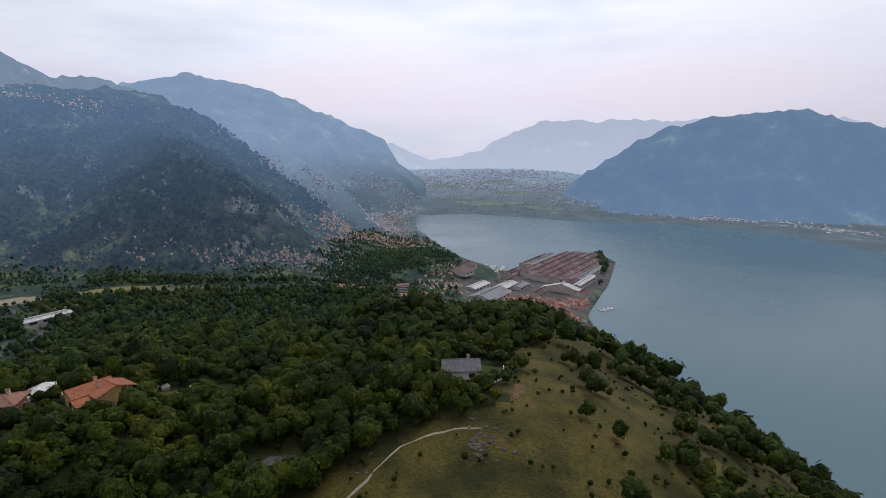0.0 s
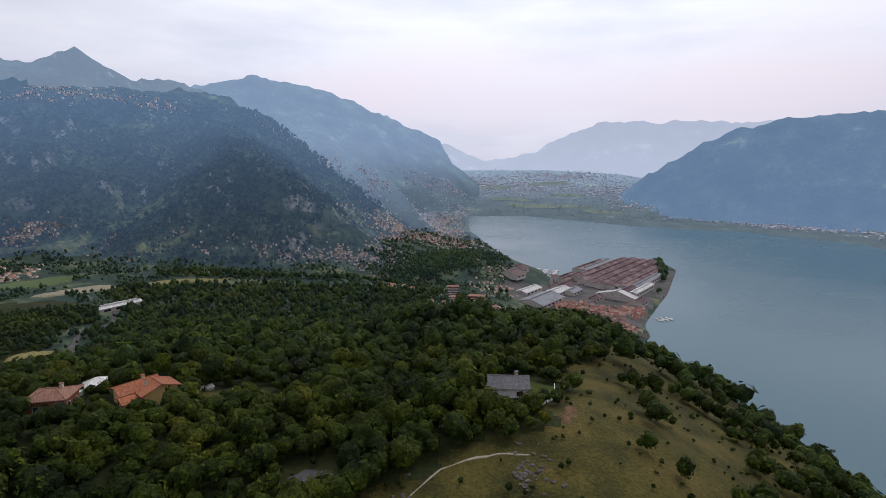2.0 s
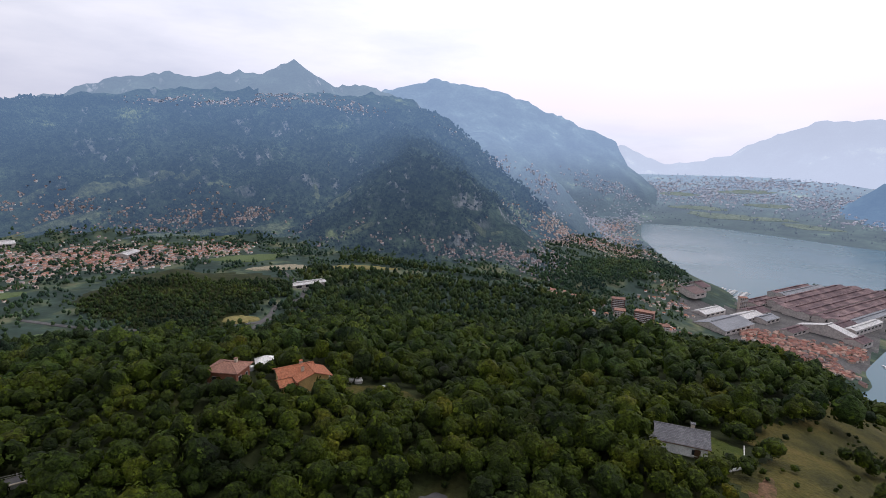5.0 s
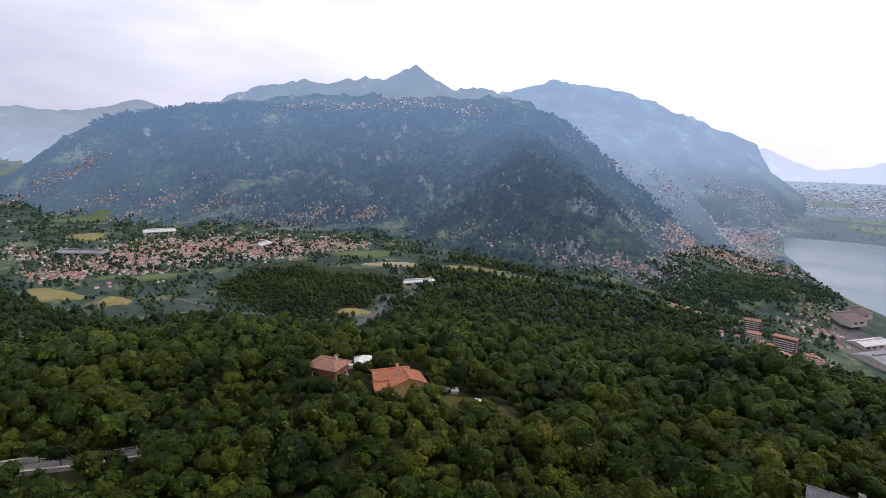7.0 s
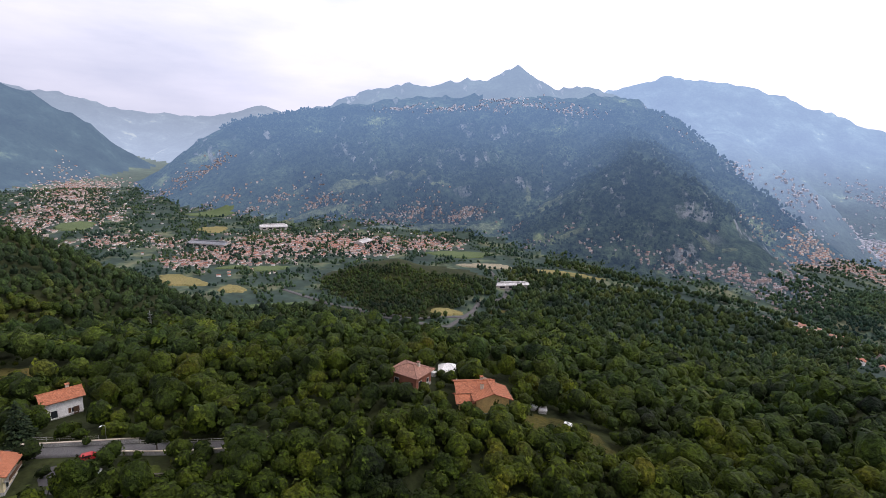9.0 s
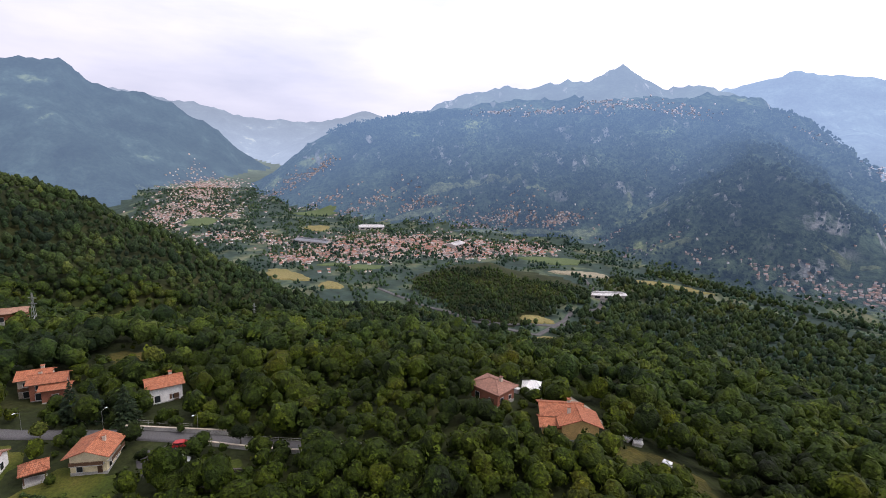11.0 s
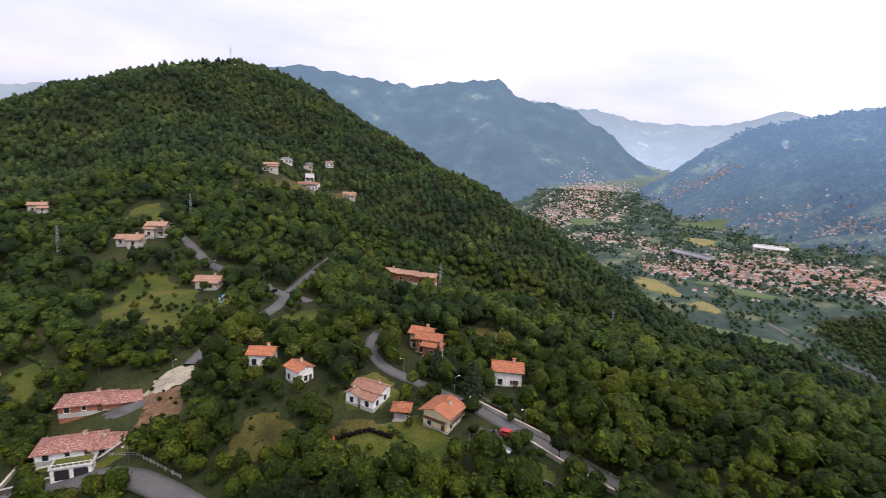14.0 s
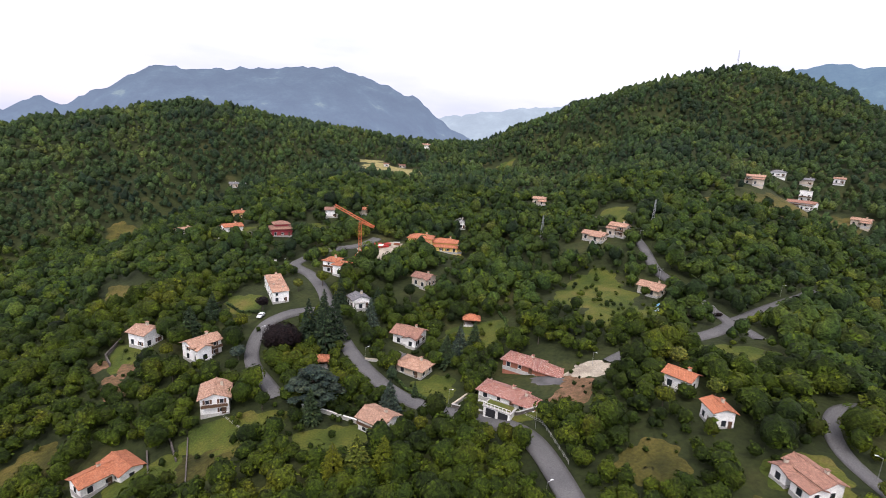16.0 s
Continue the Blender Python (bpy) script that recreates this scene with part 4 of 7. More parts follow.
def fir_cloud(rng, n, size, droop=0.35):
    """A conifer's crown from height 0 to 1, radius about 0.3 at the foot."""
    h = rng.uniform(0, 1, n) ** 0.75
    h = np.sort(1 - h)
    a = rng.uniform(0, 2 * math.pi, n)
    tier = 0.5 + 0.5 * np.cos(h * 2 * math.pi * 9)
    rad = 0.30 * (1 - h) ** 0.85 * (0.62 + 0.38 * tier) * rng.uniform(0.75, 1.1, n)
    p = np.stack([np.cos(a) * rad, np.sin(a) * rad, h], 1)
    out = np.stack([np.cos(a), np.sin(a), np.full(n, -droop)], 1)
    side = np.stack([-np.sin(a), np.cos(a), rng.normal(0, 0.3, n)], 1)
    s = size * (0.35 + 0.65 * (1 - h))[:, None] * rng.uniform(0.7, 1.3, (n, 1))
    quad = np.stack([p - out * s * 1.2, p - side * s * 0.6, p + out * s, p + side * s * 0.6], 1)
    v = quad.reshape(-1, 3)
    return v, np.arange(len(v)).reshape(-1, 4), np.zeros(n, int)


def open_ground(x, y):
    """Where no tree stands: roads, houses, lawns and most of the knoll."""
    free = np.zeros(x.shape, bool)
    for key, (width, pts) in ROADS.items():
        free |= line_gap(x, y, pts) < width / 2 + (0.4 if key in ("villa_road", "hill_lane") else 1.5)
    free |= line_gap(x, y, FOOTPATH) < 3
    for spot in LAWNS:
        free |= in_ellipse(x, y, spot, 1.0)
    for spot in FIELDS:
        free |= in_ellipse(x, y, spot, 2.0)
    for hx, hy, hr in HOUSE_SPOTS:
        free |= np.hypot(x - hx, y - hy) < hr
    # open strips before the houses, towards the valley side of the gardens
    shrubs = wave_noise(x, y, 30, 41) + 0.6 * wave_noise(x, y, 11, 42)
    free |= on_knoll(x, y) & (shrubs < np.interp(x, [0, 25, 45, 70, 140], [2.6, 1.2, 0.55, 0.25, -0.2]))
    return free


def plant_spots(rng, r0, r1, gap, az0=-50, az1=204):
    """Places for trees on the plan, about gap metres apart, between two distances from the knoll."""
    n = int((r1 * r1 - r0 * r0) * radians(az1 - az0) / 2 / (gap * gap * 0.86))
    k = np.arange(n)
    r = np.sqrt(r0 * r0 + (r1 * r1 - r0 * r0) * (k + 0.5) / n)
    a = radians(az0) + (k * 0.6180339887 % 1) * radians(az1 - az0)
    x, y = -np.sin(a) * r + rng.normal(0, gap * 0.22, n), np.cos(a) * r + rng.normal(0, gap * 0.22, n)
    keep = ~open_ground(x, y)
    keep &= wave_noise(x, y, 55, 51) + 0.5 * wave_noise(x, y, 17, 52) > -1.75
    return x[keep], y[keep]


def woods(name, rng, x, y, templates, radius, mat, label, mass=None):
    """Many trees in one mesh."""
    z = land(x, y)[0]
    # behind the crests, where the woods are out of sight, one tree in four stands for them
    ok = (z > 3) & (in_sight(x, y, z + radius * 2.5) | (np.arange(len(x)) % 4 == 0))
    x, y, z = x[ok], y[ok], z[ok]
    n = len(x)
    size = radius * rng.lognormal(0, 0.24, n) * (1 + 0.16 * wave_noise(x, y, 40, 61))
    size = np.clip(size, radius * 0.5, radius * 1.7)
    tall = size * rng.uniform(1.0, 1.45, n)
    turn = rng.uniform(0, 2 * math.pi, n)
    which = rng.randint(0, len(templates), n)
    vs, fs, ks, at = [], [], [], 0
    for t, (tv, tf, tk) in enumerate(templates):
        sel = np.where(which == t)[0]
        if not len(sel):
            continue
        c, s = np.cos(turn[sel])[:, None], np.sin(turn[sel])[:, None]
        px, py, pz = tv[:, 0][None], tv[:, 1][None], tv[:, 2][None]
        v = np.stack([x[sel][:, None] + size[sel][:, None] * (px * c - py * s), y[sel][:, None] + size[sel][:, None] * (px * s + py * c), z[sel][:, None] + tall[sel][:, None] * (pz + 0.85)], -1)
        f = tf[None] + (at + np.arange(len(sel)) * len(tv))[:, None, None]
        vs.append(v.reshape(-1, 3))
        fs.append(f.reshape(-1, 4))
        ks.append(np.tile(tk, len(sel)))
        at += len(sel) * len(tv)
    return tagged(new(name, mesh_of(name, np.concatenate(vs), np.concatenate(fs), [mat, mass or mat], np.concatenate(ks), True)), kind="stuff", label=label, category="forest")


def trunk_mesh(height, r, rng):
    bm = bmesh.new()
    lean = Vector((rng.uniform(-0.05, 0.05), rng.uniform(-0.05, 0.05), 1))
    rod(bm, (0, 0, -0.6), lean * height * 0.62, r, r * 0.55, 7)
    for k in range(4):
        a = rng.uniform(0, 6.28)
        p = lean * height * rng.uniform(0.32, 0.55)
        rod(bm, p, p + Vector((math.cos(a) * height * 0.24, math.sin(a) * height * 0.24, height * 0.25)), r * 0.45, r * 0.15, 5)
    return bm


def tree(name, height, radius, mat, label, rng, quads=260, spray=0.17, lobes=8, deep=0.40):
    """A broad-leaved tree at the origin: trunk with limbs and a crown."""
    root = tagged(new(name), label=label, category="tree")
    part("trunk", trunk_mesh(height, 0.028 * height, rng), M["bark"], root, "brown bark with low forking limbs")
    v, f, k = crown_mass(rng, 16, 10, lobes + 6, quads, spray)
    rz = height * deep
    v = v * (radius, radius, rz) + (0, 0, height - rz * 0.95)
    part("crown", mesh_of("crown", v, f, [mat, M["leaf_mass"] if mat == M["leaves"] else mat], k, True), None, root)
    return root


def cedar(name, height, reach, mat, label, rng, pads=34):
    """A cedar at the origin: a stout trunk and flat pads of foliage in tiers, wider towards the foot."""
    root = tagged(new(name), label=label, category="tree")
    bm = bmesh.new()
    rod(bm, (0, 0, -0.6), (0, 0, height * 0.9), 0.034 * height, 0.08, 8)
    vs, fs, ks, at = [], [], [], 0
    for k in range(pads):
        share = ((k + 0.5) / pads) ** 0.6
        a, r = k * 2.39996, reach * share * 0.86
        h = height * (1.0 - 0.72 * share) + rng.normal(0, 0.5)
        c = Vector((math.cos(a) * r, math.sin(a) * r, h))
        rod(bm, (0, 0, h - 0.6), c, 0.11, 0.05, 5)
        v, f, kk = crown_mass(rng, 10, 5, 7, 70, 0.16)
        wide = reach * rng.uniform(0.24, 0.34)
        vs.append(v * (wide, wide, wide * 0.42) + tuple(c))
        fs.append(f + at)
        ks.append(kk)
        at += len(v)
    part("trunk", bm, M["bark"], root, "stout trunk with level boughs")
    part("crown", mesh_of("crown", np.concatenate(vs), np.concatenate(fs), [mat, mat], np.concatenate(ks), True), None, root)
    return root


def fir(name, height, width, mat, label, rng, quads=900, spray=0.06, droop=0.35):
    root = tagged(new(name), label=label, category="tree")
    bm = bmesh.new()
    rod(bm, (0, 0, -0.6), (0, 0, height * 0.95), 0.02 * height, 0.03, 7)
    part("trunk", bm, M["bark"], root)
    v, f, _ = fir_cloud(rng, quads, spray, droop)
    part("crown", mesh_of("crown", v * (width, width, height * 0.94) + (0, 0, height * 0.06), f, [mat]), None, root)
    return root

# ---------------------------------------------------------------- houses
WINDOW_MESHES = {}


def window_meshes(w, h):
    """Shared meshes of a window: frame with sill, pane, shutter."""
    key = (round(w, 2), round(h, 2))
    if key not in WINDOW_MESHES:
        def framed(name, bw, bd, bh, border, sink, mat):
            """A board with a sunk field inside its border."""
            bm = bmesh.new()
            box(bm, 0, -bd / 2, 0, bw, bd, bh)
            front = min(bm.faces, key=lambda f: f.calc_center_median().y)
            bmesh.ops.inset_region(bm, faces=[front], thickness=border)
            bmesh.ops.translate(bm, verts=list(front.verts), vec=(0, sink, 0))
            bmesh.ops.recalc_face_normals(bm, faces=bm.faces)
            me = bpy.data.meshes.new(name)
            bm.to_mesh(me)
            bm.free()
            me.materials.append(mat)
            return me

        def board(name, b, mat):
            bm = boxed(*b)
            me = bpy.data.meshes.new(name)
            bm.to_mesh(me)
            bm.free()
            me.materials.append(mat)
            return me
        frame_me = framed("window", w, 0.12, h, 0.09, 0.08, M["frame"])
        pane_me = board("pane", (0, -0.055, 0, w - 0.2, 0.02, h - 0.2), M["glass"])
        sill_me = board("sill", (0, -0.13, -h / 2 - 0.05, w + 0.2, 0.28, 0.08), M["concrete"])
        shutter_me = framed("shutter", w * 0.48, 0.05, h, 0.06, 0.02, M["shutter"])
        WINDOW_MESHES[key] = frame_me, pane_me, sill_me, shutter_me
    return WINDOW_MESHES[key]


def window(parent, m, w, h, shutters):
    f, p, l, s = window_meshes(w, h)
    ob = part("window", f, None, parent, "white framed window", m)
    part("pane", p, None, ob)
    part("sill", l, None, ob)
    if shutters:
        for side in (-1, 1):
            part("shutter", s, None, ob, "brown louvred shutter", pose(side * w * 0.76, -0.01, 0))


def walls_mesh(w, d, h, rise, ridge):
    """Walls of a block with gables, reaching into the ground. The ridge runs along x ('w'), along y ('d'), or the roof is hipped ('h') or flat ('f')."""
    bm = bmesh.new()
    x, y, low = w / 2, d / 2, -3.0
    b = [bm.verts.new(p) for p in ((-x, -y, low), (x, -y, low), (x, y, low), (-x, y, low))]
    t = [bm.verts.new(p) for p in ((-x, -y, h), (x, -y, h), (x, y, h), (-x, y, h))]
    for k in range(4):
        bm.faces.new((b[k], b[(k + 1) % 4], t[(k + 1) % 4], t[k]))
    bm.faces.new(b[::-1])
    if ridge == "w":
        r = [bm.verts.new((-x, 0, h + rise)), bm.verts.new((x, 0, h + rise))]
        for f in ((t[3], t[0], r[0]), (t[1], t[2], r[1]), (t[0], t[1], r[1], r[0]), (t[2], t[3], r[0], r[1])):
            bm.faces.new(f)
    elif ridge == "d":
        r = [bm.verts.new((0, -y, h + rise)), bm.verts.new((0, y, h + rise))]
        for f in ((t[0], t[1], r[0]), (t[2], t[3], r[1]), (t[1], t[2], r[1], r[0]), (t[3], t[0], r[0], r[1])):
            bm.faces.new(f)
    else:
        bm.faces.new(t)
    return bm


def slab(corners, thick):
    """A slab under a roof face, given by its corners, with small bevels."""
    bm = bmesh.new()
    top = [bm.verts.new(c) for c in corners]
    low = [bm.verts.new(Vector(c) - Vector((0, 0, thick))) for c in corners]
    n = len(top)
    bm.faces.new(top)
    bm.faces.new(low[::-1])
    for k in range(n):
        bm.faces.new((top[k], low[k], low[(k + 1) % n], top[(k + 1) % n]))
    return bm


def roof(parent, ox, oy, oz, w, d, h, rise, ridge, mat, over):
    """The slopes of a roof, one part each, and the ridge tiles."""
    x, y = w / 2 + over, d / 2 + over
    lift = 0.22
    at = pose(ox, oy, oz)
    if ridge == "f":
        part("flat_roof", boxed(0, 0, h + 0.12, w + 0.5, d + 0.5, 0.3), M["concrete"], parent, "flat concrete roof", at)
        return
    if ridge == "h":
        e = h - over * rise / (d / 2) + lift
        top = h + rise + lift
        run = max(w / 2 - d / 2, 0.3)
        runs = max(d / 2 - w / 2, 0.3) if d > w else 0.0
        a, b = ((-run, 0, top), (run, 0, top)) if w >= d else ((0, -runs, top), (0, runs, top))
        c = [(-x, -y, e), (x, -y, e), (x, y, e), (-x, y, e)]
        if w >= d:
            faces = [(c[0], c[1], b, a), (c[1], c[2], b), (c[2], c[3], a, b), (c[3], c[0], a)]
        else:
            faces = [(c[0], c[1], a), (c[1], c[2], b, a), (c[2], c[3], b), (c[3], c[0], a, b)]
        for f in faces:
            part("roof_slope", slab(f, 0.2), mat, parent, "", at)
        bm = bmesh.new()
        rod(bm, a, b, 0.16, 0.16, 6)
        for corner, end in zip(c, (a, b, b, a) if w >= d else (a, a, b, b)):
            rod(bm, corner, end, 0.13, 0.13, 5)
        part("ridge_tiles", bm, mat, parent, "", at)
        return
    if ridge == "d":
        at = at @ pose(0, 0, 0, 0, 0, 90)
        x, y, d = d / 2 + over, w / 2 + over, w
    e = h - over * rise / (d / 2) + lift
    top = h + rise + lift
    for s in (-1, 1):
        part("roof_slope", slab([(-x, s * y, e), (x, s * y, e), (x, 0, top), (-x, 0, top)][::s], 0.2), mat, parent, "", at)
    bm = bmesh.new()
    rod(bm, (-x - 0.05, 0, top), (x + 0.05, 0, top), 0.17, 0.17, 6)
    part("ridge_tiles", bm, mat, parent, "", at)
    for s in (-1, 1):
        bm = bmesh.new()
        rod(bm, (-x, s * (y + 0.05), e - 0.12), (x, s * (y + 0.05), e - 0.12), 0.08, 0.08, 5)
        part("gutter", bm, M["timber"], parent, "dark rain gutter", at)


def house(x, y, turn, blocks, wall, tiles, label, windows="flr", pitch=0.36, size=0.86, over=0.7, shutters=True, balcony="", chimneys=1, door=True, name="house", seed=0, sink=0.0, clear=True, group="houses of the hillside village"):
    """A house of one or more blocks (ox, oy, w, d, h, ridge[, lift]); its front, towards -y, is turned by turn degrees."""
    rng = random.Random(seed + int(x * 7 + y * 13))
    z = land_z(x, y) - sink
    root = tagged(new(name), label=label, category="house", group=group)
    root.matrix_basis = pose(x, y, z, 0, 0, turn) @ Matrix.Scale(size, 4)
    blocks = [(b[0] * 0.84, b[1] * 0.84, b[2] * 0.84, b[3] * 0.84, b[4] * 0.92, *b[5:]) for b in blocks]
    reach = max(math.hypot(abs(b[0]) + b[2] / 2, abs(b[1]) + b[3] / 2) for b in blocks)
    HOUSE_SPOTS.append((x, y, reach * 0.82 + 1.4))
    # the garden before the front stays open
    front = max(b[3] for b in blocks) * 0.5 + 4.0
    off = math.hypot(x + 25, y - 40)
    front *= float(clear)
    wide = 1.0 if off < 180 else 1.5
    HOUSE_SPOTS.append((x + math.sin(radians(turn)) * front * wide, y - math.cos(radians(turn)) * front * wide, (reach * 0.60 + 0.8) * wide * max(0.3, float(clear))))
    for n, (ox, oy, w, d, h, ridge, *lift) in enumerate(blocks):
        oz = lift[0] if lift else 0.0
        rise = pitch * (d if ridge == "w" else w if ridge == "d" else min(w, d)) / 2
        part("wall", walls_mesh(w, d, h, rise, ridge), M[wall] if isinstance(wall, str) else M[wall[n % len(wall)]], root, "", pose(ox, oy, oz))
        roof(root, ox, oy, oz, w, d, h, rise, ridge, M[tiles], over)
        # a plinth course round the foot of the walls
        part("plinth", boxed(0, 0, -0.2, w + 0.12, d + 0.12, 1.3), M["concrete"], root, "rough grey plinth", pose(ox, oy, oz))
        storeys = max(1, int(h / 2.55))
        for side in windows:
            length = w if side in "fb" else d
            count = max(1, int(length / 3.3))
            for s in range(storeys):
                for k in range(count):
                    if rng.random() < 0.12:
                        continue
                    u = (k + 0.5) / count * length - length / 2
                    zc = (s + 0.55) * min(2.7, h / storeys)
                    ww, wh = (1.15, 1.35) if s or k % 3 else (1.5, 2.0)
                    if zc + wh / 2 > h - 0.1:
                        wh = 1.15
                    m = {"f": pose(ox + u, oy - d / 2, oz + zc), "b": pose(ox - u, oy + d / 2, oz + zc, 0, 0, 180), "l": pose(ox - w / 2, oy - u, oz + zc, 0, 0, -90), "r": pose(ox + w / 2, oy + u, oz + zc, 0, 0, 90)}[side]
                    window(root, m, ww, wh, shutters and ww < 1.4 and length / count > 2.6)
        if door and n == 0:
            d_ob = part("door", boxed(0, -0.05, 1.05, 1.1, 0.14, 2.1, 0, 0.02), M["timber"], root, "dark wooden front door", pose(ox + w * 0.31, oy - d / 2, oz + 0.1))
            part("door_handle", boxed(0.4, -0.15, 1.0, 0.05, 0.07, 0.18), M["steel"], d_ob)
        if n < chimneys:
            top = h + rise
            cx, cy = (w * 0.22, d * 0.12) if n % 2 == 0 else (-w * 0.25, d * 0.1)
            c = part("chimney", boxed(0, 0, top - 0.1, 0.75, 0.75, 2.0, 0, 0.03), M["beige"], root, "plastered chimney", pose(ox + cx, oy + cy, oz))
            part("chimney_cap", boxed(0, 0, top + 1.02, 1.0, 1.0, 0.16, 0, 0.03), M[tiles], c)
        if balcony and n == 0 and h > 4.5:
            for side in balcony:
                length, off = (w, d / 2) if side in "fb" else (d, w / 2)
                m = {"f": pose(ox, oy - off - 0.6, oz + 2.75), "r": pose(ox + off + 0.6, oy, oz + 2.75, 0, 0, 90), "l": pose(ox - off - 0.6, oy, oz + 2.75, 0, 0, -90)}[side]
                b_ob = part("balcony", boxed(0, 0, 0, length * 0.92, 1.25, 0.18, 0, 0.02), M["concrete"], root, "concrete balcony with dark timber railing", m)
                bm = bmesh.new()
                box(bm, 0, -0.58, 1.0, length * 0.92, 0.07, 0.1)
                box(bm, 0, -0.58, 0.5, length * 0.92, 0.05, 0.78)
                for k in range(int(length / 1.2) + 1):
                    box(bm, -length * 0.46 + k * length * 0.92 / int(length / 1.2), -0.58, 0.5, 0.08, 0.08, 1.0)
                part("railing", bm, M["timber"], b_ob)
    return root


# the hillside village, from the slope above the lake to the valley side
house(-9, -65, 192 + 22, [(-3.5, 0, 10, 7, 3.6, "w"), (4.5, -1.5, 7, 11, 3.6, "d")], "white", "terracotta", "white angled house with bright terracotta roofs", size=0.76, shutters=False, chimneys=1)
house(-30, -78, 175, [(0, 0, 8.6, 10, 5.6, "d")], "white", "sandy", "white two-storey house with a sandy tiled gable roof", balcony="f")
house(-12, -116, 192 + 32, [(0, 0, 8.4, 8.6, 5.2, "d")], "white", "sandy", "small white house with a sandy tiled roof beside a walled garden")
house(-27, -103, 182 + 30, [(0, 0, 11.5, 7.5, 5.6, "w"), (-2.5, -3.5, 5.5, 4.5, 5.0, "d")], "white", "sandy", "white two-storey villa with a projecting gabled wing", balcony="f")
house(-51, -127, 186, [(0, 0, 8.5, 5.4, 5.6, "w"), (0.3, 5.4, 8.5, 5.4, 6.0, "w"), (0.6, 10.8, 8.5, 5.4, 6.4, "w"), (0.9, 16.2, 8.5, 5.4, 6.8, "w"), (1.2, 21.6, 8.5, 5.4, 7.2, "w")], "white", "sandy", "row of five stepped white terraced houses with terracotta roofs", windows="flr", chimneys=5, over=0.35, size=0.74, shutters=False)
house(-77, -121, 165 + 20, [(0, 0, 8.5, 8, 4.0, "d"), (-1, -4.6, 5, 2, 2.8, "f")], "white", "slate", "white cottage with a grey slate roof and terrace", over=0.5)
house(-87, -96, 158 - 28, [(0, 0, 11.5, 9.5, 4.6, "w"), (3.5, -4, 4.5, 3.5, 4.2, "d")], "white", "rusty", "white house with dark timber trim under a wide brown roof", over=1.1)
house(-82, -79, 157 - 32, [(0, 0, 11.5, 8.5, 3.4, "h")], "beige", "sandy", "low beige house with a broad sandy hipped roof", over=1.0, shutters=False)
house(-64, -56, 161 - 38, [(0, 0, 11, 9.5, 5.0, "w"), (5.0, -2, 3.5, 6, 3.0, "f")], "white", "sandy", "white house with pale weathered roof and a glazed porch", size=0.76, over=0.9, balcony="f")
house(-98, -52, 146 - 22, [(-3.6, 0, 15.5, 8, 2.7, "h"), (7.5, -1.2, 9.5, 7.5, 2.6, "h")], "white", "mixed", "long low white villa with mottled red and pale tiles", over=0.8, shutters=False, chimneys=2, sink=0.5, pitch=0.32)
house(-110, -60, 143 - 20, [(-4.5, 0, 14, 8, 2.9, "h"), (7.5, -0.8, 11, 7.5, 2.7, "h")], "brick", "mixed", "long low brick-red villa with mottled red and pale tiles", over=0.8, shutters=False, chimneys=1, sink=0.5, pitch=0.32)
house(-107, -133, 156 - 30, [(0, 0, 10, 8.5, 4.4, "w"), (2.5, -4, 4, 3, 4.2, "d")], "beige", "rusty", "beige house with salmon-brown roof half hidden by trees")
house(-75, -146, 166 - 28, [(-3.6, 1.5, 7, 8, 6.0, "h"), (3.6, -1.0, 7, 7.5, 5.2, "h")], "white", "terracotta", "pair of white semi-detached houses with new orange roofs", balcony="f", shutters=False)
house(-124, -178, 156 - 8, [(0, 0, 16, 10, 5.2, "h"), (0, -5.5, 13, 6, 3.2, "h")], "ochre", "terracotta", "new ochre house with stepped terracotta roofs")
house(-135, -174, 154 - 4, [(0, 0, 17, 10, 5.4, "h"), (0.5, -5.5, 17.5, 5, 3.2, "h"), (9, -2, 6, 8, 2.6, "f")], "yellow", "terracotta", "new yellow house with stepped terracotta hipped roofs", balcony="")
house(-62, -210, 173 + 10, [(0, 0, 14, 11, 4.8, "h"), (0, 0.5, 9, 7, 7.4, "h")], "crimson", "rusty", "dark crimson house with two-tiered hipped roof", over=1.0, balcony="f")
house(-40, -221, 178 + 18, [(0, 0, 12, 8, 4.6, "w"), (-7.5, 0, 5, 6, 2.8, "f")], "white", "terracotta", "small white house with salmon roof on an open terrace", shutters=False)
house(-45, -253, 177, [(0, 0, 9, 7, 4.2, "h")], "ochre", "terracotta", "ochre house with orange hipped roof among trees")
house(-18, -246, 182 + 25, [(0, 0, 11, 6, 3.0, "w")], "beige", "sandy", "low ochre farmhouse with long sandy roof", shutters=False)
house(-91, -228, 167, [(0, 0, 9, 7.5, 5.0, "w")], "white", "rusty", "white house with brown roof deep in the trees")
house(-109, -226, 164, [(0, 0, 9, 7, 3.6, "h")], "beige", "terracotta", "small house whose salmon roof shows above the trees", windows="f")
house(-156, -199, 153 + 8, [(0, 0, 7, 7, 4.4, "d")], "white", "slate", "small white house with a steep grey roof", pitch=0.6)
house(-49, -408, 178, [(0, 0, 9, 7, 3.6, "w"), (9, 1, 7, 6, 3, "w")], "beige", "slate", "grey-roofed farmstead in a forest clearing", windows="f", shutters=False)
house(-267, -518, 157, [(0, 0, 15, 8, 6.5, "w")], "white", "sandy", "tall white farmhouse on the saddle", windows="f", shutters=False)
house(-195, -447, 161, [(0, 0, 7, 5, 3.4, "w")], "white", "rusty", "small white barn at the edge of the meadow", windows="f", shutters=False, chimneys=0)
house(-214, -452, 160, [(0, 0, 9, 5, 3.4, "w")], "beige", "rusty", "low beige barn at the edge of the meadow", windows="f", shutters=False, chimneys=0)
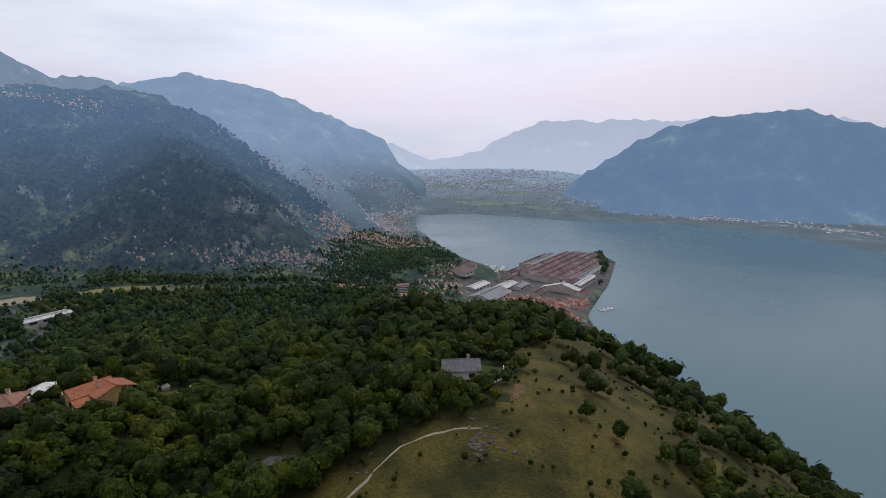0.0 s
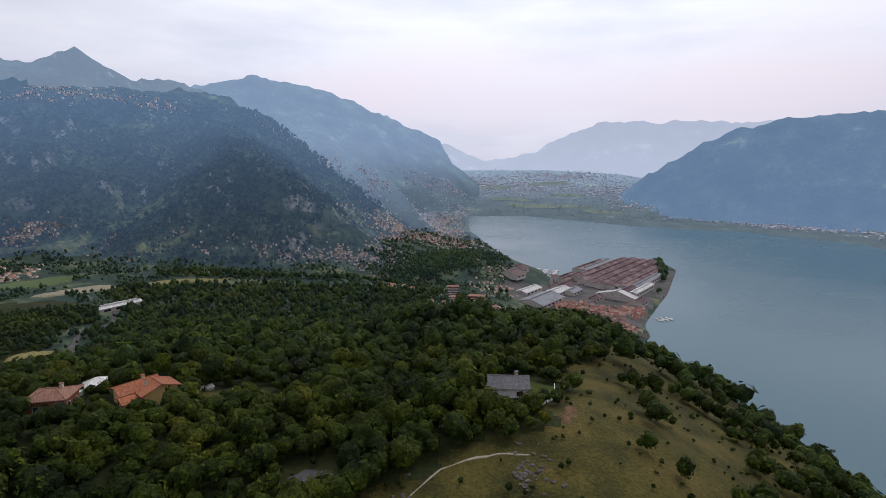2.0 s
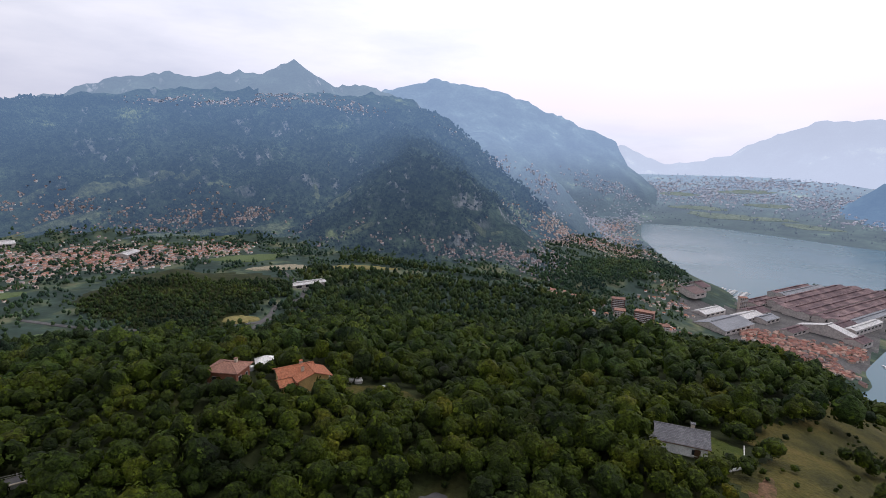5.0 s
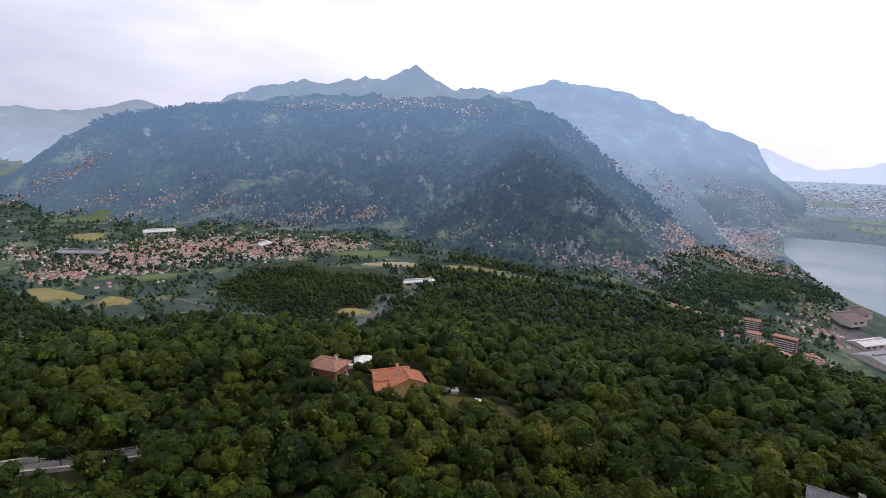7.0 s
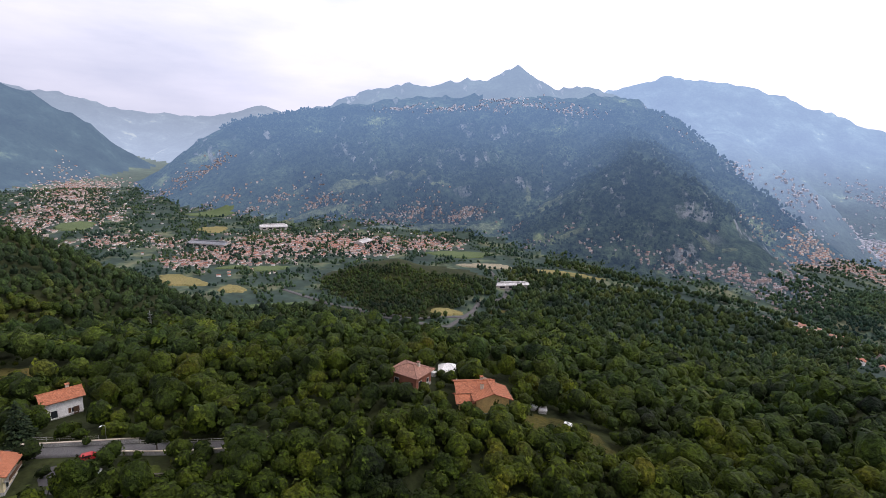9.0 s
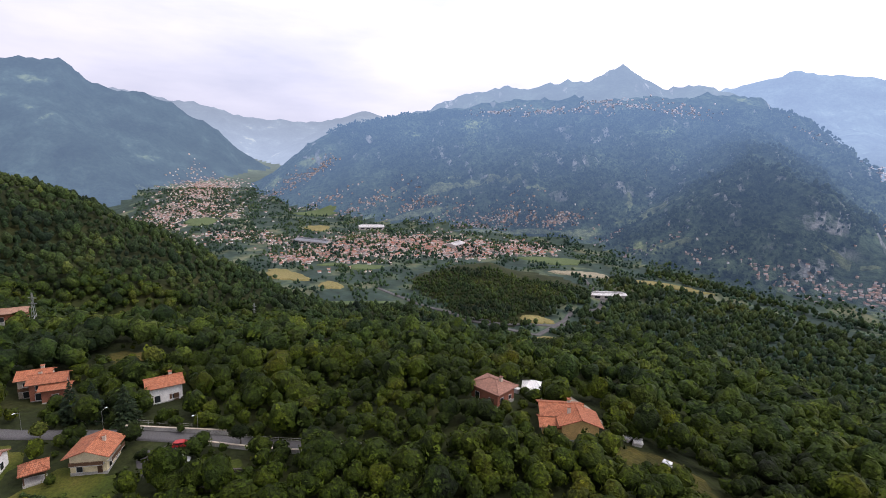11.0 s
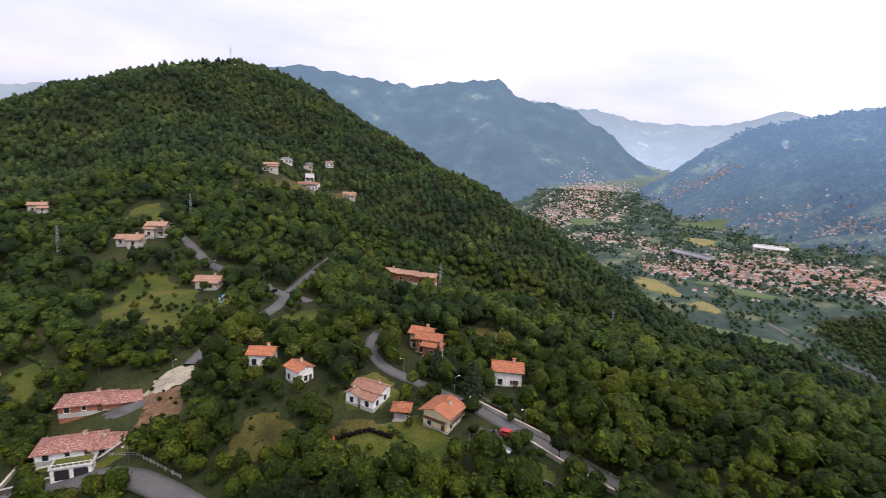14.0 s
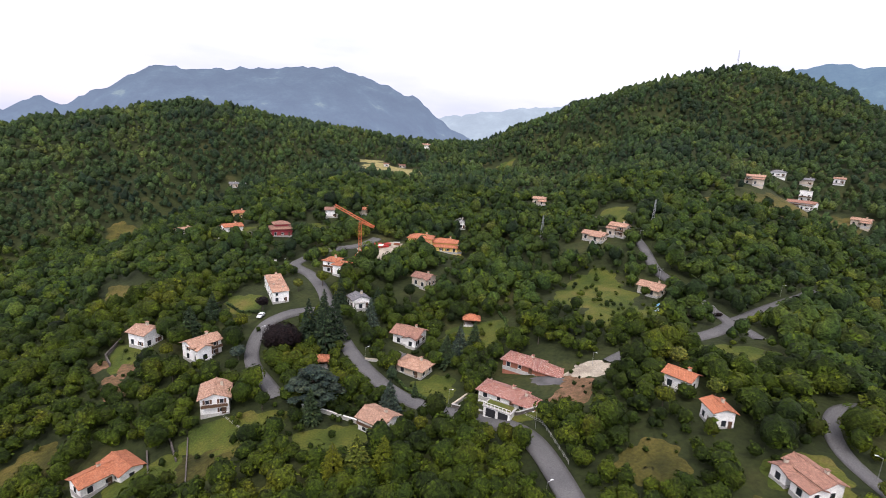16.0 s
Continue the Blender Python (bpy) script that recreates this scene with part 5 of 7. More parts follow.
house(-294, -446, 152, [(0, 0, 10, 7, 4, "w")], "white", "sandy", "pale farmhouse in the woods of the saddle", windows="f", shutters=False)
house(-231, -231, 144 - 15, [(0, 0, 11, 8, 4.6, "w"), (4, -5, 6, 5, 3.0, "w")], "beige", "sandy", "beige farmhouse with sandy roofs and outbuilding", windows="fr")
house(-213, -201, 143 + 10, [(0, 0, 7, 5, 3.0, "h")], "ochre", "terracotta", "small ochre hut with an orange roof", windows="f", chimneys=0)
house(-188, -128, 137 - 20, [(0, 0, 13, 8, 3.4, "w"), (3, -5, 6, 5, 3.2, "w")], "beige", "sandy", "low beige house with overlapping sandy roofs", windows="fr")
house(-200, -126, 135 - 20, [(0, 0, 10, 8, 5.8, "w"), (-3, -4.6, 5, 3, 4.4, "w")], "beige", "sandy", "two-storey beige house with sandy roof", balcony="f")
house(-176, -82, 130 - 18, [(0, 0, 11.5, 8.5, 3.4, "w"), (2, -4.5, 6, 4, 3.0, "w")], "beige", "sandy", "beige bungalow with overlapping sandy roofs beside the road")
house(-347, -164, 123, [(0, 0, 15, 8, 6.2, "w"), (3, -5, 8, 4, 4.6, "w")], "beige", "sandy", "hillside block with stacked terraces and sandy roof", balcony="f")
house(-408, -187, 121, [(0, 0, 13, 9, 4, "h")], "white", "slate", "pale house with light grey hipped roof on the wooded slope")
house(-419, -173, 119, [(0, 0, 11, 8, 4.4, "w")], "beige", "slate", "beige house with grey roof on the wooded slope")
house(-398, -160, 119, [(0, 0, 10, 8, 8.2, "f")], "white", "slate", "white three-storey flat-roofed house on the slope", balcony="f", shutters=False)
house(-376, -149, 119 - 18, [(0, 0, 22, 9, 5.2, "w"), (5, -6, 8, 4, 3.0, "f")], "white", "rusty", "long white terrace with brown roof on the wooded slope", balcony="f")
house(-390, -121, 114 - 10, [(0, 0, 13, 8, 4.4, "w"), (4, -5, 6, 4, 3, "w")], "beige", "sandy", "beige hillside house with a sandy roof", windows="fr")
house(-436, -161, 116, [(0, 0, 9, 7, 4, "w")], "white", "sandy", "pale house among trees on the upper slope", windows="f")
house(-250, -28, 106 - 14, [(-11, 0.6, 11, 6.5, 4.6, "w"), (0, 0, 11, 6.5, 4.3, "w"), (11, -0.6, 11, 6.5, 4.0, "w")], "brick", "sandy", "long brick-red terrace with three stepped sandy roofs", windows="fr", balcony="f", size=1.05, shutters=False, sink=-1.0)
house(-149, 9, 103 - 16, [(-2.5, 3.0, 8, 7, 6.2, "w"), (1.5, 0, 9, 7, 5.6, "w"), (4.0, -4.0, 7, 4, 4.2, "w")], ["beige", "brick", "brick"], "terracotta", "brick and stone house stepping down under terracotta roofs", balcony="f", chimneys=2, shutters=False)
house(-138, 33, 93 + 4, [(0, 0, 9.5, 8, 5.2, "w")], "white", "terracotta", "white two-storey house with a terracotta roof above the lane", chimneys=1)
house(-115, 22, 100 - 28, [(0, 0, 9.5, 9, 5.4, "d")], "cream", "terracotta", "pale yellow chalet-style house with timber balconies", over=1.2, balcony="fr", chimneys=2, size=0.74)
house(-119, 4, 109 - 32, [(0, 1.5, 12, 7, 4.4, "w"), (-3.5, -3.4, 5, 5.5, 3.6, "d"), (3.2, -3.6, 5.5, 5, 3.4, "w")], "white", "rusty", "white modern villa with three overlapping brown roofs", size=0.72, over=0.6, shutters=False, chimneys=2)
house(-122, -15, 117 + 38, [(0, 0, 7, 8, 5.2, "d")], "white", "terracotta", "narrow white house with a bright terracotta gable roof", size=0.72)
house(-127, -28, 126 - 20, [(0, 0, 8, 7, 4.2, "w")], "white", "terracotta", "small white house with terracotta roof among trees", balcony="")
house(-82, 106, 44 + 14, [(-1.5, 2.8, 11, 7.5, 4.8, "w"), (2.5, -2.2, 10, 7.5, 4.6, "d"), (-5, -2, 5, 5, 3.4, "w")], "ochre", "terracotta", "ochre farmhouse with crossing orange-red roofs", clear=0.7, balcony="", chimneys=2, over=0.9)
house(-99, 99, 54 - 36, [(0, 0, 10.5, 8.5, 4.6, "h")], "brick", "rusty", "brick-red house with a mauve-brown hipped roof", clear=0.8, over=0.9, shutters=False)
house(-150, 156, 49, [(0, 0, 6.5, 5.5, 3.4, "w")], "white", "rusty", "small white cabin with a brown roof in the woods", windows="fr", chimneys=0)
house(2, 121, -2 + 6, [(0, 0, 11.5, 8, 3.2, "w"), (-5.6, -2, 2.6, 3, 2.6, "f")], "white", "slate", "low white house with a slate-grey roof on the spur", size=0.95, clear=0.95, over=0.5, pitch=0.5, shutters=False)

# ---------------------------------------------------------------- other built things
def at_ground(x, y, turn=0.0, lift=0.0):
    return pose(x, y, land_z(x, y) + lift, 0, 0, turn)


def pavilion(x, y, turn, w, d, mat, label):
    root = tagged(new("pavilion"), label=label, category="pavilion")
    root.matrix_basis = at_ground(x, y, turn)
    HOUSE_SPOTS.append((x, y, 4.5))
    for sx in (-1, 1):
        for sy in (-1, 1):
            part("post", boxed(sx * w * 0.44, sy * d * 0.44, 1.1, 0.18, 0.18, 3.2), M["timber"], root)
    part("floor_slab", boxed(0, 0, -0.1, w, d, 0.5), M["concrete"], root)
    rise = 0.3 * d
    roof(root, 0, 0, 0, w, d, 2.5, rise, "h", mat, 0.5)
    part("low_wall", boxed(0, d * 0.42, 0.6, w * 0.9, 0.15, 1.0), M["timber"], root)


pavilion(-111, -99, 151, 5.2, 3.6, M["terracotta"], "open timber garden pavilion with red tiled roof")
pavilion(-115, 13, 100, 3.4, 3.0, M["terracotta"], "small timber garden shed with an orange roof")
pavilion(-57, -88, 170, 4.2, 3.2, M["terracotta"], "timber wood-store with a reddish roof")
pavilion(-99, 111, 49, 4.5, 3.6, M["white"], "white garden canopy on posts beside the farmhouse")


def container(x, y, turn):
    root = tagged(new("shed_with_tarpaulin"), label="blue sheet-metal shed on the meadow", category="shed")
    root.matrix_basis = at_ground(x, y, turn)
    part("body", boxed(0, 0, 0.9, 6, 2.6, 2.4, 0, 0.04), M["white"], root)
    part("roof_sheet", boxed(0, 0, 2.2, 6.4, 3.0, 0.14, 0, 0.03), M["blue"], root, "blue corrugated roof sheet")
    bm = bmesh.new()
    for k in range(12):
        box(bm, -2.9 + k * 0.53, -1.33, 1.0, 0.2, 0.06, 2.2)
    part("ribs", bm, M["blue"], root)
    HOUSE_SPOTS.append((x, y, 5))


container(-165, -66, 129 - 20)


def crane(x, y, turn):
    """A folded self-erecting crane: lattice mast and slanting lattice jib."""
    root = tagged(new("construction_crane"), label="folded orange-red lattice crane on the building site", category="crane")
    root.matrix_basis = at_ground(x, y, turn)
    HOUSE_SPOTS.append((x, y, 7))

    def lattice(a, b, w, steps):
        bm = bmesh.new()
        a, b = Vector(a), Vector(b)
        ax = (b - a).normalized()
        u = ax.cross(Vector((0, 1, 0.01))).normalized() * w
        v = ax.cross(u).normalized() * w
        c = [u + v, u - v, -u - v, -u + v]
        for k in range(4):
            rod(bm, a + c[k], b + c[k], 0.1, 0.1, 4)
            for s in range(steps):
                p, q = a + (b - a) * s / steps, a + (b - a) * (s + 1) / steps
                rod(bm, p + c[k], q + c[(k + 1) % 4], 0.06, 0.06, 4)
        return bm
    part("mast", lattice((0, 0, 0), (0, 0, 15), 0.55, 10), M["crane_red"], root)
    part("jib", lattice((6, 0, 13), (-11, 0, 22), 0.45, 12), M["crane_red"], root)
    part("counter_jib", lattice((0, 0, 15.2), (6, 0, 13), 0.4, 4), M["crane_red"], root)
    part("base_frame", boxed(0, 0, 0.6, 4, 4, 0.6, 0, 0.05), M["crane_red"], root)
    part("ballast", boxed(2.0, 0, 1.9, 1.2, 2.6, 2.0, 0, 0.05), M["concrete"], root)
    bm = bmesh.new()
    rod(bm, (0, 0, 15), (-6, 0, 19.4), 0.03)
    part("stay_cable", bm, M["steel"], root)


crane(-89, -163, 164 - 4)
for k, (dx, dy, rz) in enumerate([(0, 0, 12), (4.5, 1.5, 30), (2, -3, -20)]):
    ob = tagged(new("formwork_stack"), label="stack of red formwork panels on the building site", category="formwork", group="formwork on the building site")
    ob.matrix_basis = at_ground(-104 + dx, -174 + dy, rz)
    for n in range(4):
        part("panel", boxed(0.1 * n, 0, 0.35 + 0.22 * n, 3.6, 2.0, 0.16), M["red_paint"], ob)
HOUSE_SPOTS.append((-104, -174, 10))


def car(x, y, turn, paint, label):
    root = tagged(new("car"), label=label, category="car", group="parked cars")
    root.matrix_basis = at_ground(x, y, turn, 0.3) @ Matrix.Scale(0.85, 4)
    bm = bmesh.new()
    prof = [(-2.0, 0.35), (-2.0, 0.85), (-1.75, 0.95), (-1.5, 1.38), (0.35, 1.42), (0.95, 0.95), (1.85, 0.8), (2.05, 0.55), (2.05, 0.35)]
    left, right = [bm.verts.new((a, -0.82, b)) for a, b in prof], [bm.verts.new((a, 0.82, b)) for a, b in prof]
    bm.faces.new(left)
    bm.faces.new(right[::-1])
    for k in range(len(prof)):
        j = (k + 1) % len(prof)
        bm.faces.new((left[j], left[k], right[k], right[j]))
    bmesh.ops.bevel(bm, geom=list(bm.edges), offset=0.06, segments=2, affect="EDGES")
    part("body", bm, paint, root)
    part("windscreen", boxed(0.68, 0, 1.2, 0.05, 1.4, 0.6), M["glass"], root, "", pose(0, 0, 0) @ Matrix.Translation((0.05, 0, 0)))
    for s in (-1, 1):
        part("side_window", boxed(-0.55, s * 0.84, 1.17, 1.7, 0.03, 0.36, 0, 0.01), M["glass"], root)
        for fx in (-1.25, 1.25):
            bm = bmesh.new()
            rod(bm, (fx, s * 0.62, 0.32), (fx, s * 0.85, 0.32), 0.32, 0.32, 14)
            w = part("wheel", bm, M["rubber"], root)
            bm = bmesh.new()
            rod(bm, (fx, s * 0.84, 0.32), (fx, s * 0.87, 0.32), 0.19, 0.17, 10)
            part("rim", bm, M["steel"], w)
        part("headlight", boxed(2.02, s * 0.6, 0.66, 0.08, 0.32, 0.14, 0, 0.02), M["frame"], root)
        part("tail_light", boxed(-2.02, s * 0.65, 0.8, 0.05, 0.22, 0.16), M["red_paint"], root)


car(-107, 32, 60, M["blue_paint"], "pale blue hatchback parked beside the yellow house")
car(-108, 35.5, 70, M["white_paint"], "white hatchback parked beside the yellow house")
car(-113, 36, 80, M["red_paint"], "red hatchback parked in the drive")
car(-135, -8, 20, M["dark_paint"], "dark hatchback parked at the roadside")
car(-131, -8.5, 20, M["white_paint"], "white hatchback parked at the roadside")
car(-104, 2, 30, M["red_paint"], "red car half hidden below the villa garden")
car(-44, -118, 60, M["white_paint"], "white car parked by the terraced houses")


def lamp(x, y, turn):
    root = tagged(new("street_lamp"), label="slender grey street lamp with a pale head", category="street lamp", group="street lamps")
    root.matrix_basis = at_ground(x, y, turn)
    bm = bmesh.new()
    rod(bm, (0, 0, -0.5), (0, 0, 4.2), 0.045, 0.03, 8)
    part("pole", bm, M["steel"], root)
    bm = bmesh.new()
    rod(bm, (0, 0, 4.1), (0, 0.8, 4.4), 0.04, 0.03, 6)
    part("arm", bm, M["steel"], root)
    part("lamp_head", boxed(0, 1.0, 4.42, 0.26, 0.5, 0.12, 0, 0.03), M["white_paint"], root)


for x, y, turn in [(-84, -19, 90), (-95, -38, 270), (-84, -60, 30), (-70, -88, 90), (-71, -120, 270), (-120, -49, 0), (-146, -51, 0), (-174, -55, 180), (-186, -88, 90), (-117, 39, 220), (-132, 8, 220), (-127, 22, 40), (-166, 0, 180), (-43, -106, 90), (-57, -160, 0), (-215, -60, 0), (-205, -118, 60), (-155, -12, 0)]:
    lamp(x, y, turn)


def pylon(x, y, height, turn, label):
    root = tagged(new("mast"), label=label, category="mast")
    root.matrix_basis = at_ground(x, y, turn)
    bm = bmesh.new()
    w = height * 0.05
    for sx in (-1, 1):
        for sy in (-1, 1):
            rod(bm, (sx * w, sy * w, -0.5), (sx * 0.15, sy * 0.15, height), 0.09, 0.06, 4)
    part("leg_frame", bm, M["steel"], root)
    bm = bmesh.new()
    for k in range(9):
        a, b = height * k / 9, height * (k + 1) / 9
        wa, wb = w * (1 - k / 9) + 0.15, w * (1 - (k + 1) / 9) + 0.15
        for s in (-1, 1):
            rod(bm, (-wa, s * wa, a), (wb, s * wb, b), 0.05, 0.05, 4)
            rod(bm, (s * wa, -wa, a), (s * wb, wb, b), 0.05, 0.05, 4)
    part("lattice", bm, M["steel"], root)
    for k in (0.72, 0.86):
        part("cross_arm", boxed(0, 0, height * k, height * 0.22, 0.2, 0.25), M["steel"], root)


pylon(-586, -366, 24, 20, "slender steel antenna mast on the hilltop")
pylon(-540, -440, 12, 20, "small steel mast on the hill's shoulder")
pylon(-650, -330, 18, 60, "steel pylon on the hill's flank")
pylon(-262, -14, 16, 60, "steel power pylon behind the terrace")
pylon(-225, -130, 12, 30, "steel power pylon in the woods")
pylon(-330, 80, 16, 30, "steel power pylon on the valley slope")
pylon(-175, -150, 12, 30, "grey power pylon beside the farm track")
pylon(-990, 1240, 40, 30, "tall pale pylon on the mountain's foot")


# garden walls, hedges and fences
def wall_line(name, pts, height, thick, mat, label, category, cap=None):
    """A wall in straight lengths over the ground."""
    root = tagged(new(name), label=label, category=category)

    def sloped(a, b, low, high, t):
        """A length of wall from a to b whose top follows the ground."""
        bm = bmesh.new()
        side = Vector((-(b - a).y, (b - a).x, 0)).normalized() * t / 2
        vs = [[bm.verts.new(p + s * side + Vector((0, 0, h))) for h in (low, high) for s in (-1, 1)] for p in (a, b)]
        for k, j in ((0, 1), (1, 3), (3, 2), (2, 0)):
            bm.faces.new((vs[0][k], vs[0][j], vs[1][j], vs[1][k]))
        for v in vs:
            bm.faces.new((v[0], v[1], v[3], v[2]))
        return bm
    for (x0, y0), (x1, y1) in zip(pts, pts[1:]):
        n = max(1, int(math.hypot(x1 - x0, y1 - y0) / 3.0))
        for k in range(n):
            a, b = (Vector((x0 + (x1 - x0) * q / n, y0 + (y1 - y0) * q / n, 0)) for q in (k, k + 1))
            a.z, b.z = land_z(a.x, a.y), land_z(b.x, b.y)
            w = part("length", sloped(a, b, -0.8, height, thick), mat, root)
            if cap:
                part("coping", sloped(a, b, height + 0.003, height + 0.1, thick + 0.14), cap, w)
    return root


def hedge_line(pts, height, label, mat="hedge"):
    rng = np.random.RandomState(int(abs(pts[0][0] * 10 + pts[0][1])) % 9999)
    vs, fs, at = [], [], 0
    for (x0, y0), (x1, y1) in zip(pts, pts[1:]):
        n = max(1, int(math.hypot(x1 - x0, y1 - y0) / 0.9))
        for k in range(n):
            v, f, _ = crown_mass(rng, 6, 4, 4, 18, 0.2)
            x, y = x0 + (x1 - x0) * k / n, y0 + (y1 - y0) * k / n
            vs.append(v * (0.75, 0.75, height * 0.62) + (x, y, land_z(x, y) + height * 0.5))
            fs.append(f + at)
            at += len(v)
    ob = new("hedge", mesh_of("hedge", np.concatenate(vs), np.concatenate(fs), [M[mat]]))
    return tagged(ob, label=label, category="hedge")


wall_line("garden_wall", [(-84, -58), (-92, -62), (-99, -64)], 0.9, 0.35, M["concrete"], "pale retaining wall round the terraced villa garden", "wall", M["beige"])
wall_line("garden_wall", [(-84, -58), (-89, -51), (-95, -45), (-101, -43)], 1.0, 0.35, M["rock"], "stone retaining wall below the long villa", "wall", M["concrete"])
wall_line("garden_wall", [(-114, 44), (-120, 34), (-125, 26)], 1.0, 0.3, M["concrete"], "low pale wall with coping along the lane", "wall", M["beige"])
wall_line("garden_wall", [(-96, 60), (-104, 50), (-112, 40)], 0.8, 0.3, M["concrete"], "low pale roadside wall", "wall", M["beige"])
wall_line("garden_wall", [(-55, -169), (-42, -172), (-32, -180)], 1.2, 0.3, M["concrete"], "low wall round the crimson house's garden", "wall", M["white"])
wall_line("garden_wall", [(-60, -60), (-54, -66), (-49, -70)], 1.0, 0.25, M["concrete"], "pale wall beside the cedar", "wall", M["white"])
wall_line("garden_wall", [(-4, -108), (-2, -114), (-5, -121)], 1.2, 0.3, M["rock"], "stone terrace wall below the small white house", "wall")
wall_line("garden_wall", [(-22, -62), (-20, -72)], 0.9, 0.3, M["rock"], "stone garden wall on the grassy slope", "wall")
wall_line("garden_wall", [(9, 114), (13, 119), (14, 130)], 0.5, 0.15, M["white"], "white wall of the fenced lawn on the spur", "wall")
wall_line("garden_wall", [(-100, 44), (-104, 38)], 0.9, 0.4, M["rock"], "dry-stone garden terrace", "wall")
wall_line("garden_wall", [(-98, 43), (-102, 37)], 0.9, 0.4, M["rock"], "dry-stone garden terrace", "wall")
wall_line("garden_wall", [(-96, 42), (-100, 36)], 0.9, 0.4, M["rock"], "dry-stone garden terrace", "wall")
wall_line("garden_wall", [(-99, 46), (-103, 40)], 0.8, 0.4, M["rock"], "dry-stone garden terrace", "wall")
wall_line("garden_wall", [(-24, -69), (-24, -58), (-24, -49)], 0.5, 0.25, M["rock"], "pale wall dividing the sloping lawns", "wall")
wall_line("garden_wall", [(-16, -69), (-17, -60), (-20, -52)], 0.6, 0.3, M["rock"], "stone edging of the garden path", "wall")
wall_line("garden_wall", [(-83, -84), (-77, -85), (-70, -88)], 0.8, 0.3, M["concrete"], "pale stepped wall beside the lane", "wall", M["beige"])


def garage(x, y, turn, label):
    """Garage block with two dark doors under a white terrace."""
    root = tagged(new("garage"), label=label, category="garage")
    root.matrix_basis = at_ground(x, y, turn)
    part("wall", boxed(0, 0, 0.4, 7.0, 3.0, 4.2), M["white"], root)
    part("terrace_slab", boxed(0, 0, 2.6, 7.5, 3.6, 0.22, 0, 0.03), M["concrete"], root)
    part("roof_lawn", boxed(0, 0.3, 2.76, 6.6, 2.6, 0.12, 0, 0.02), M["lawn"], root, "small lawn on the garage roof")
    for s in (-1.6, 1.6):
        part("garage_door", boxed(s, -1.52, 1.1, 2.5, 0.1, 2.1, 0, 0.02), M["dark_paint"], root, "black garage door")
    bm = bmesh.new()
    for k in range(8):
        box(bm, -3.5 + k, -1.7, 3.15, 0.1, 0.1, 0.9)
    box(bm, 0, -1.7, 3.6, 7.2, 0.1, 0.1)
    part("railing", bm, M["frame"], root, "white terrace railing")


garage(-91.5, -47.8, 124, "white garage with two black doors below the long villa")
hedge_line([(-178, -56), (-168, -58), (-160, -60), (-158, -54)], 1.8, "clipped brown-green hedge round the meadow plot", "plum")
hedge_line([(-105, 2), (-109, 8), (-108, 14)], 1.3, "reddish hedge below the villa garden", "plum")
hedge_line([(-111, 12), (-108, 16)], 1.2, "green garden hedge beside the lawn")
hedge_line([(-80, -62), (-76, -70), (-75, -78)], 1.1, "clipped green hedge along the lane")
hedge_line([(-116, -84), (-120, -92), (-122, -100)], 1.4, "green hedge behind the pavilion lawn")
hedge_line([(-45, -120), (-38, -122), (-34, -130)], 1.3, "green hedge below the terraced houses")


def fence(pts, label):
    root = tagged(new("fence"), label=label, category="fence")
    for (x0, y0), (x1, y1) in zip(pts, pts[1:]):
        n = max(1, int(math.hypot(x1 - x0, y1 - y0) / 2.4))
        for k in range(n):
            a, b = (x0 + (x1 - x0) * k / n, y0 + (y1 - y0) * k / n), (x0 + (x1 - x0) * (k + 1) / n, y0 + (y1 - y0) * (k + 1) / n)
            za, zb = land_z(*a), land_z(*b)
            part("post", boxed(0, 0, 0.3, 0.1, 0.1, 1.2), M["concrete"], root, "", pose(*a, za))
            for h in (0.35, 0.75):
                bm = bmesh.new()
                rod(bm, (*a, za + h), (*b, zb + h), 0.035, 0.035, 4)
                part("rail", bm, M["concrete"], root)


fence([(-95, 66), (-105, 55), (-115, 42)], "pale roadside fence with two rails")
fence([(-120, 38), (-127, 28), (-131, 18)], "pale roadside fence with two rails")
fence([(-37, -62), (-32, -72), (-28, -80)], "pale fence across the sloping lawn")
fence([(-93, -24), (-97, -38), (-96, -46)], "pale guard fence beside the bend")

tank = tagged(new("water_tank"), label="white plastic water tank in the clearing", category="tank")
tank.matrix_basis = at_ground(-66, 117, 20)
part("body", boxed(0, 0, 0.8, 1.7, 1.3, 1.7, 0, 0.12), M["white_paint"], tank)
part("lid", boxed(0, 0, 1.72, 0.5, 0.5, 0.14, 0, 0.04), M["steel"], tank)
for dx, dy, rz, s in [(0, 0, 10, 1.0), (2.6, 0.8, 40, 0.8), (-2.4, 1.0, -15, 0.7), (1.2, 2.6, 5, 0.6)]:
    heap = tagged(new("builders_stack"), label="pale stack of boards and sheeting in the yard", category="stack", group="stacks in the yard")
    heap.matrix_basis = at_ground(-77 + dx, 118 + dy, rz)
    for k in range(3):
        part("board", boxed(0.08 * k, 0.05 * k, 0.25 + 0.32 * k, 2.4 * s, 1.5 * s, 0.28, 4 * k, 0.03), M["white" if k == 2 else "concrete"], heap)
for dx, dy in [(0, 0), (2.2, 1.4)]:
    crate = tagged(new("crate"), label="white crate beside the canopy", category="crate", group="crates beside the canopy")
    crate.matrix_basis = at_ground(-103 + dx, 106 + dy, 20)
    part("body", boxed(0, 0, 0.5, 1.5, 1.2, 1.2, 0, 0.05), M["white_paint"], crate)
    part("lid", boxed(0, 0, 1.14, 1.6, 1.3, 0.1, 0, 0.02), M["frame"], crate)

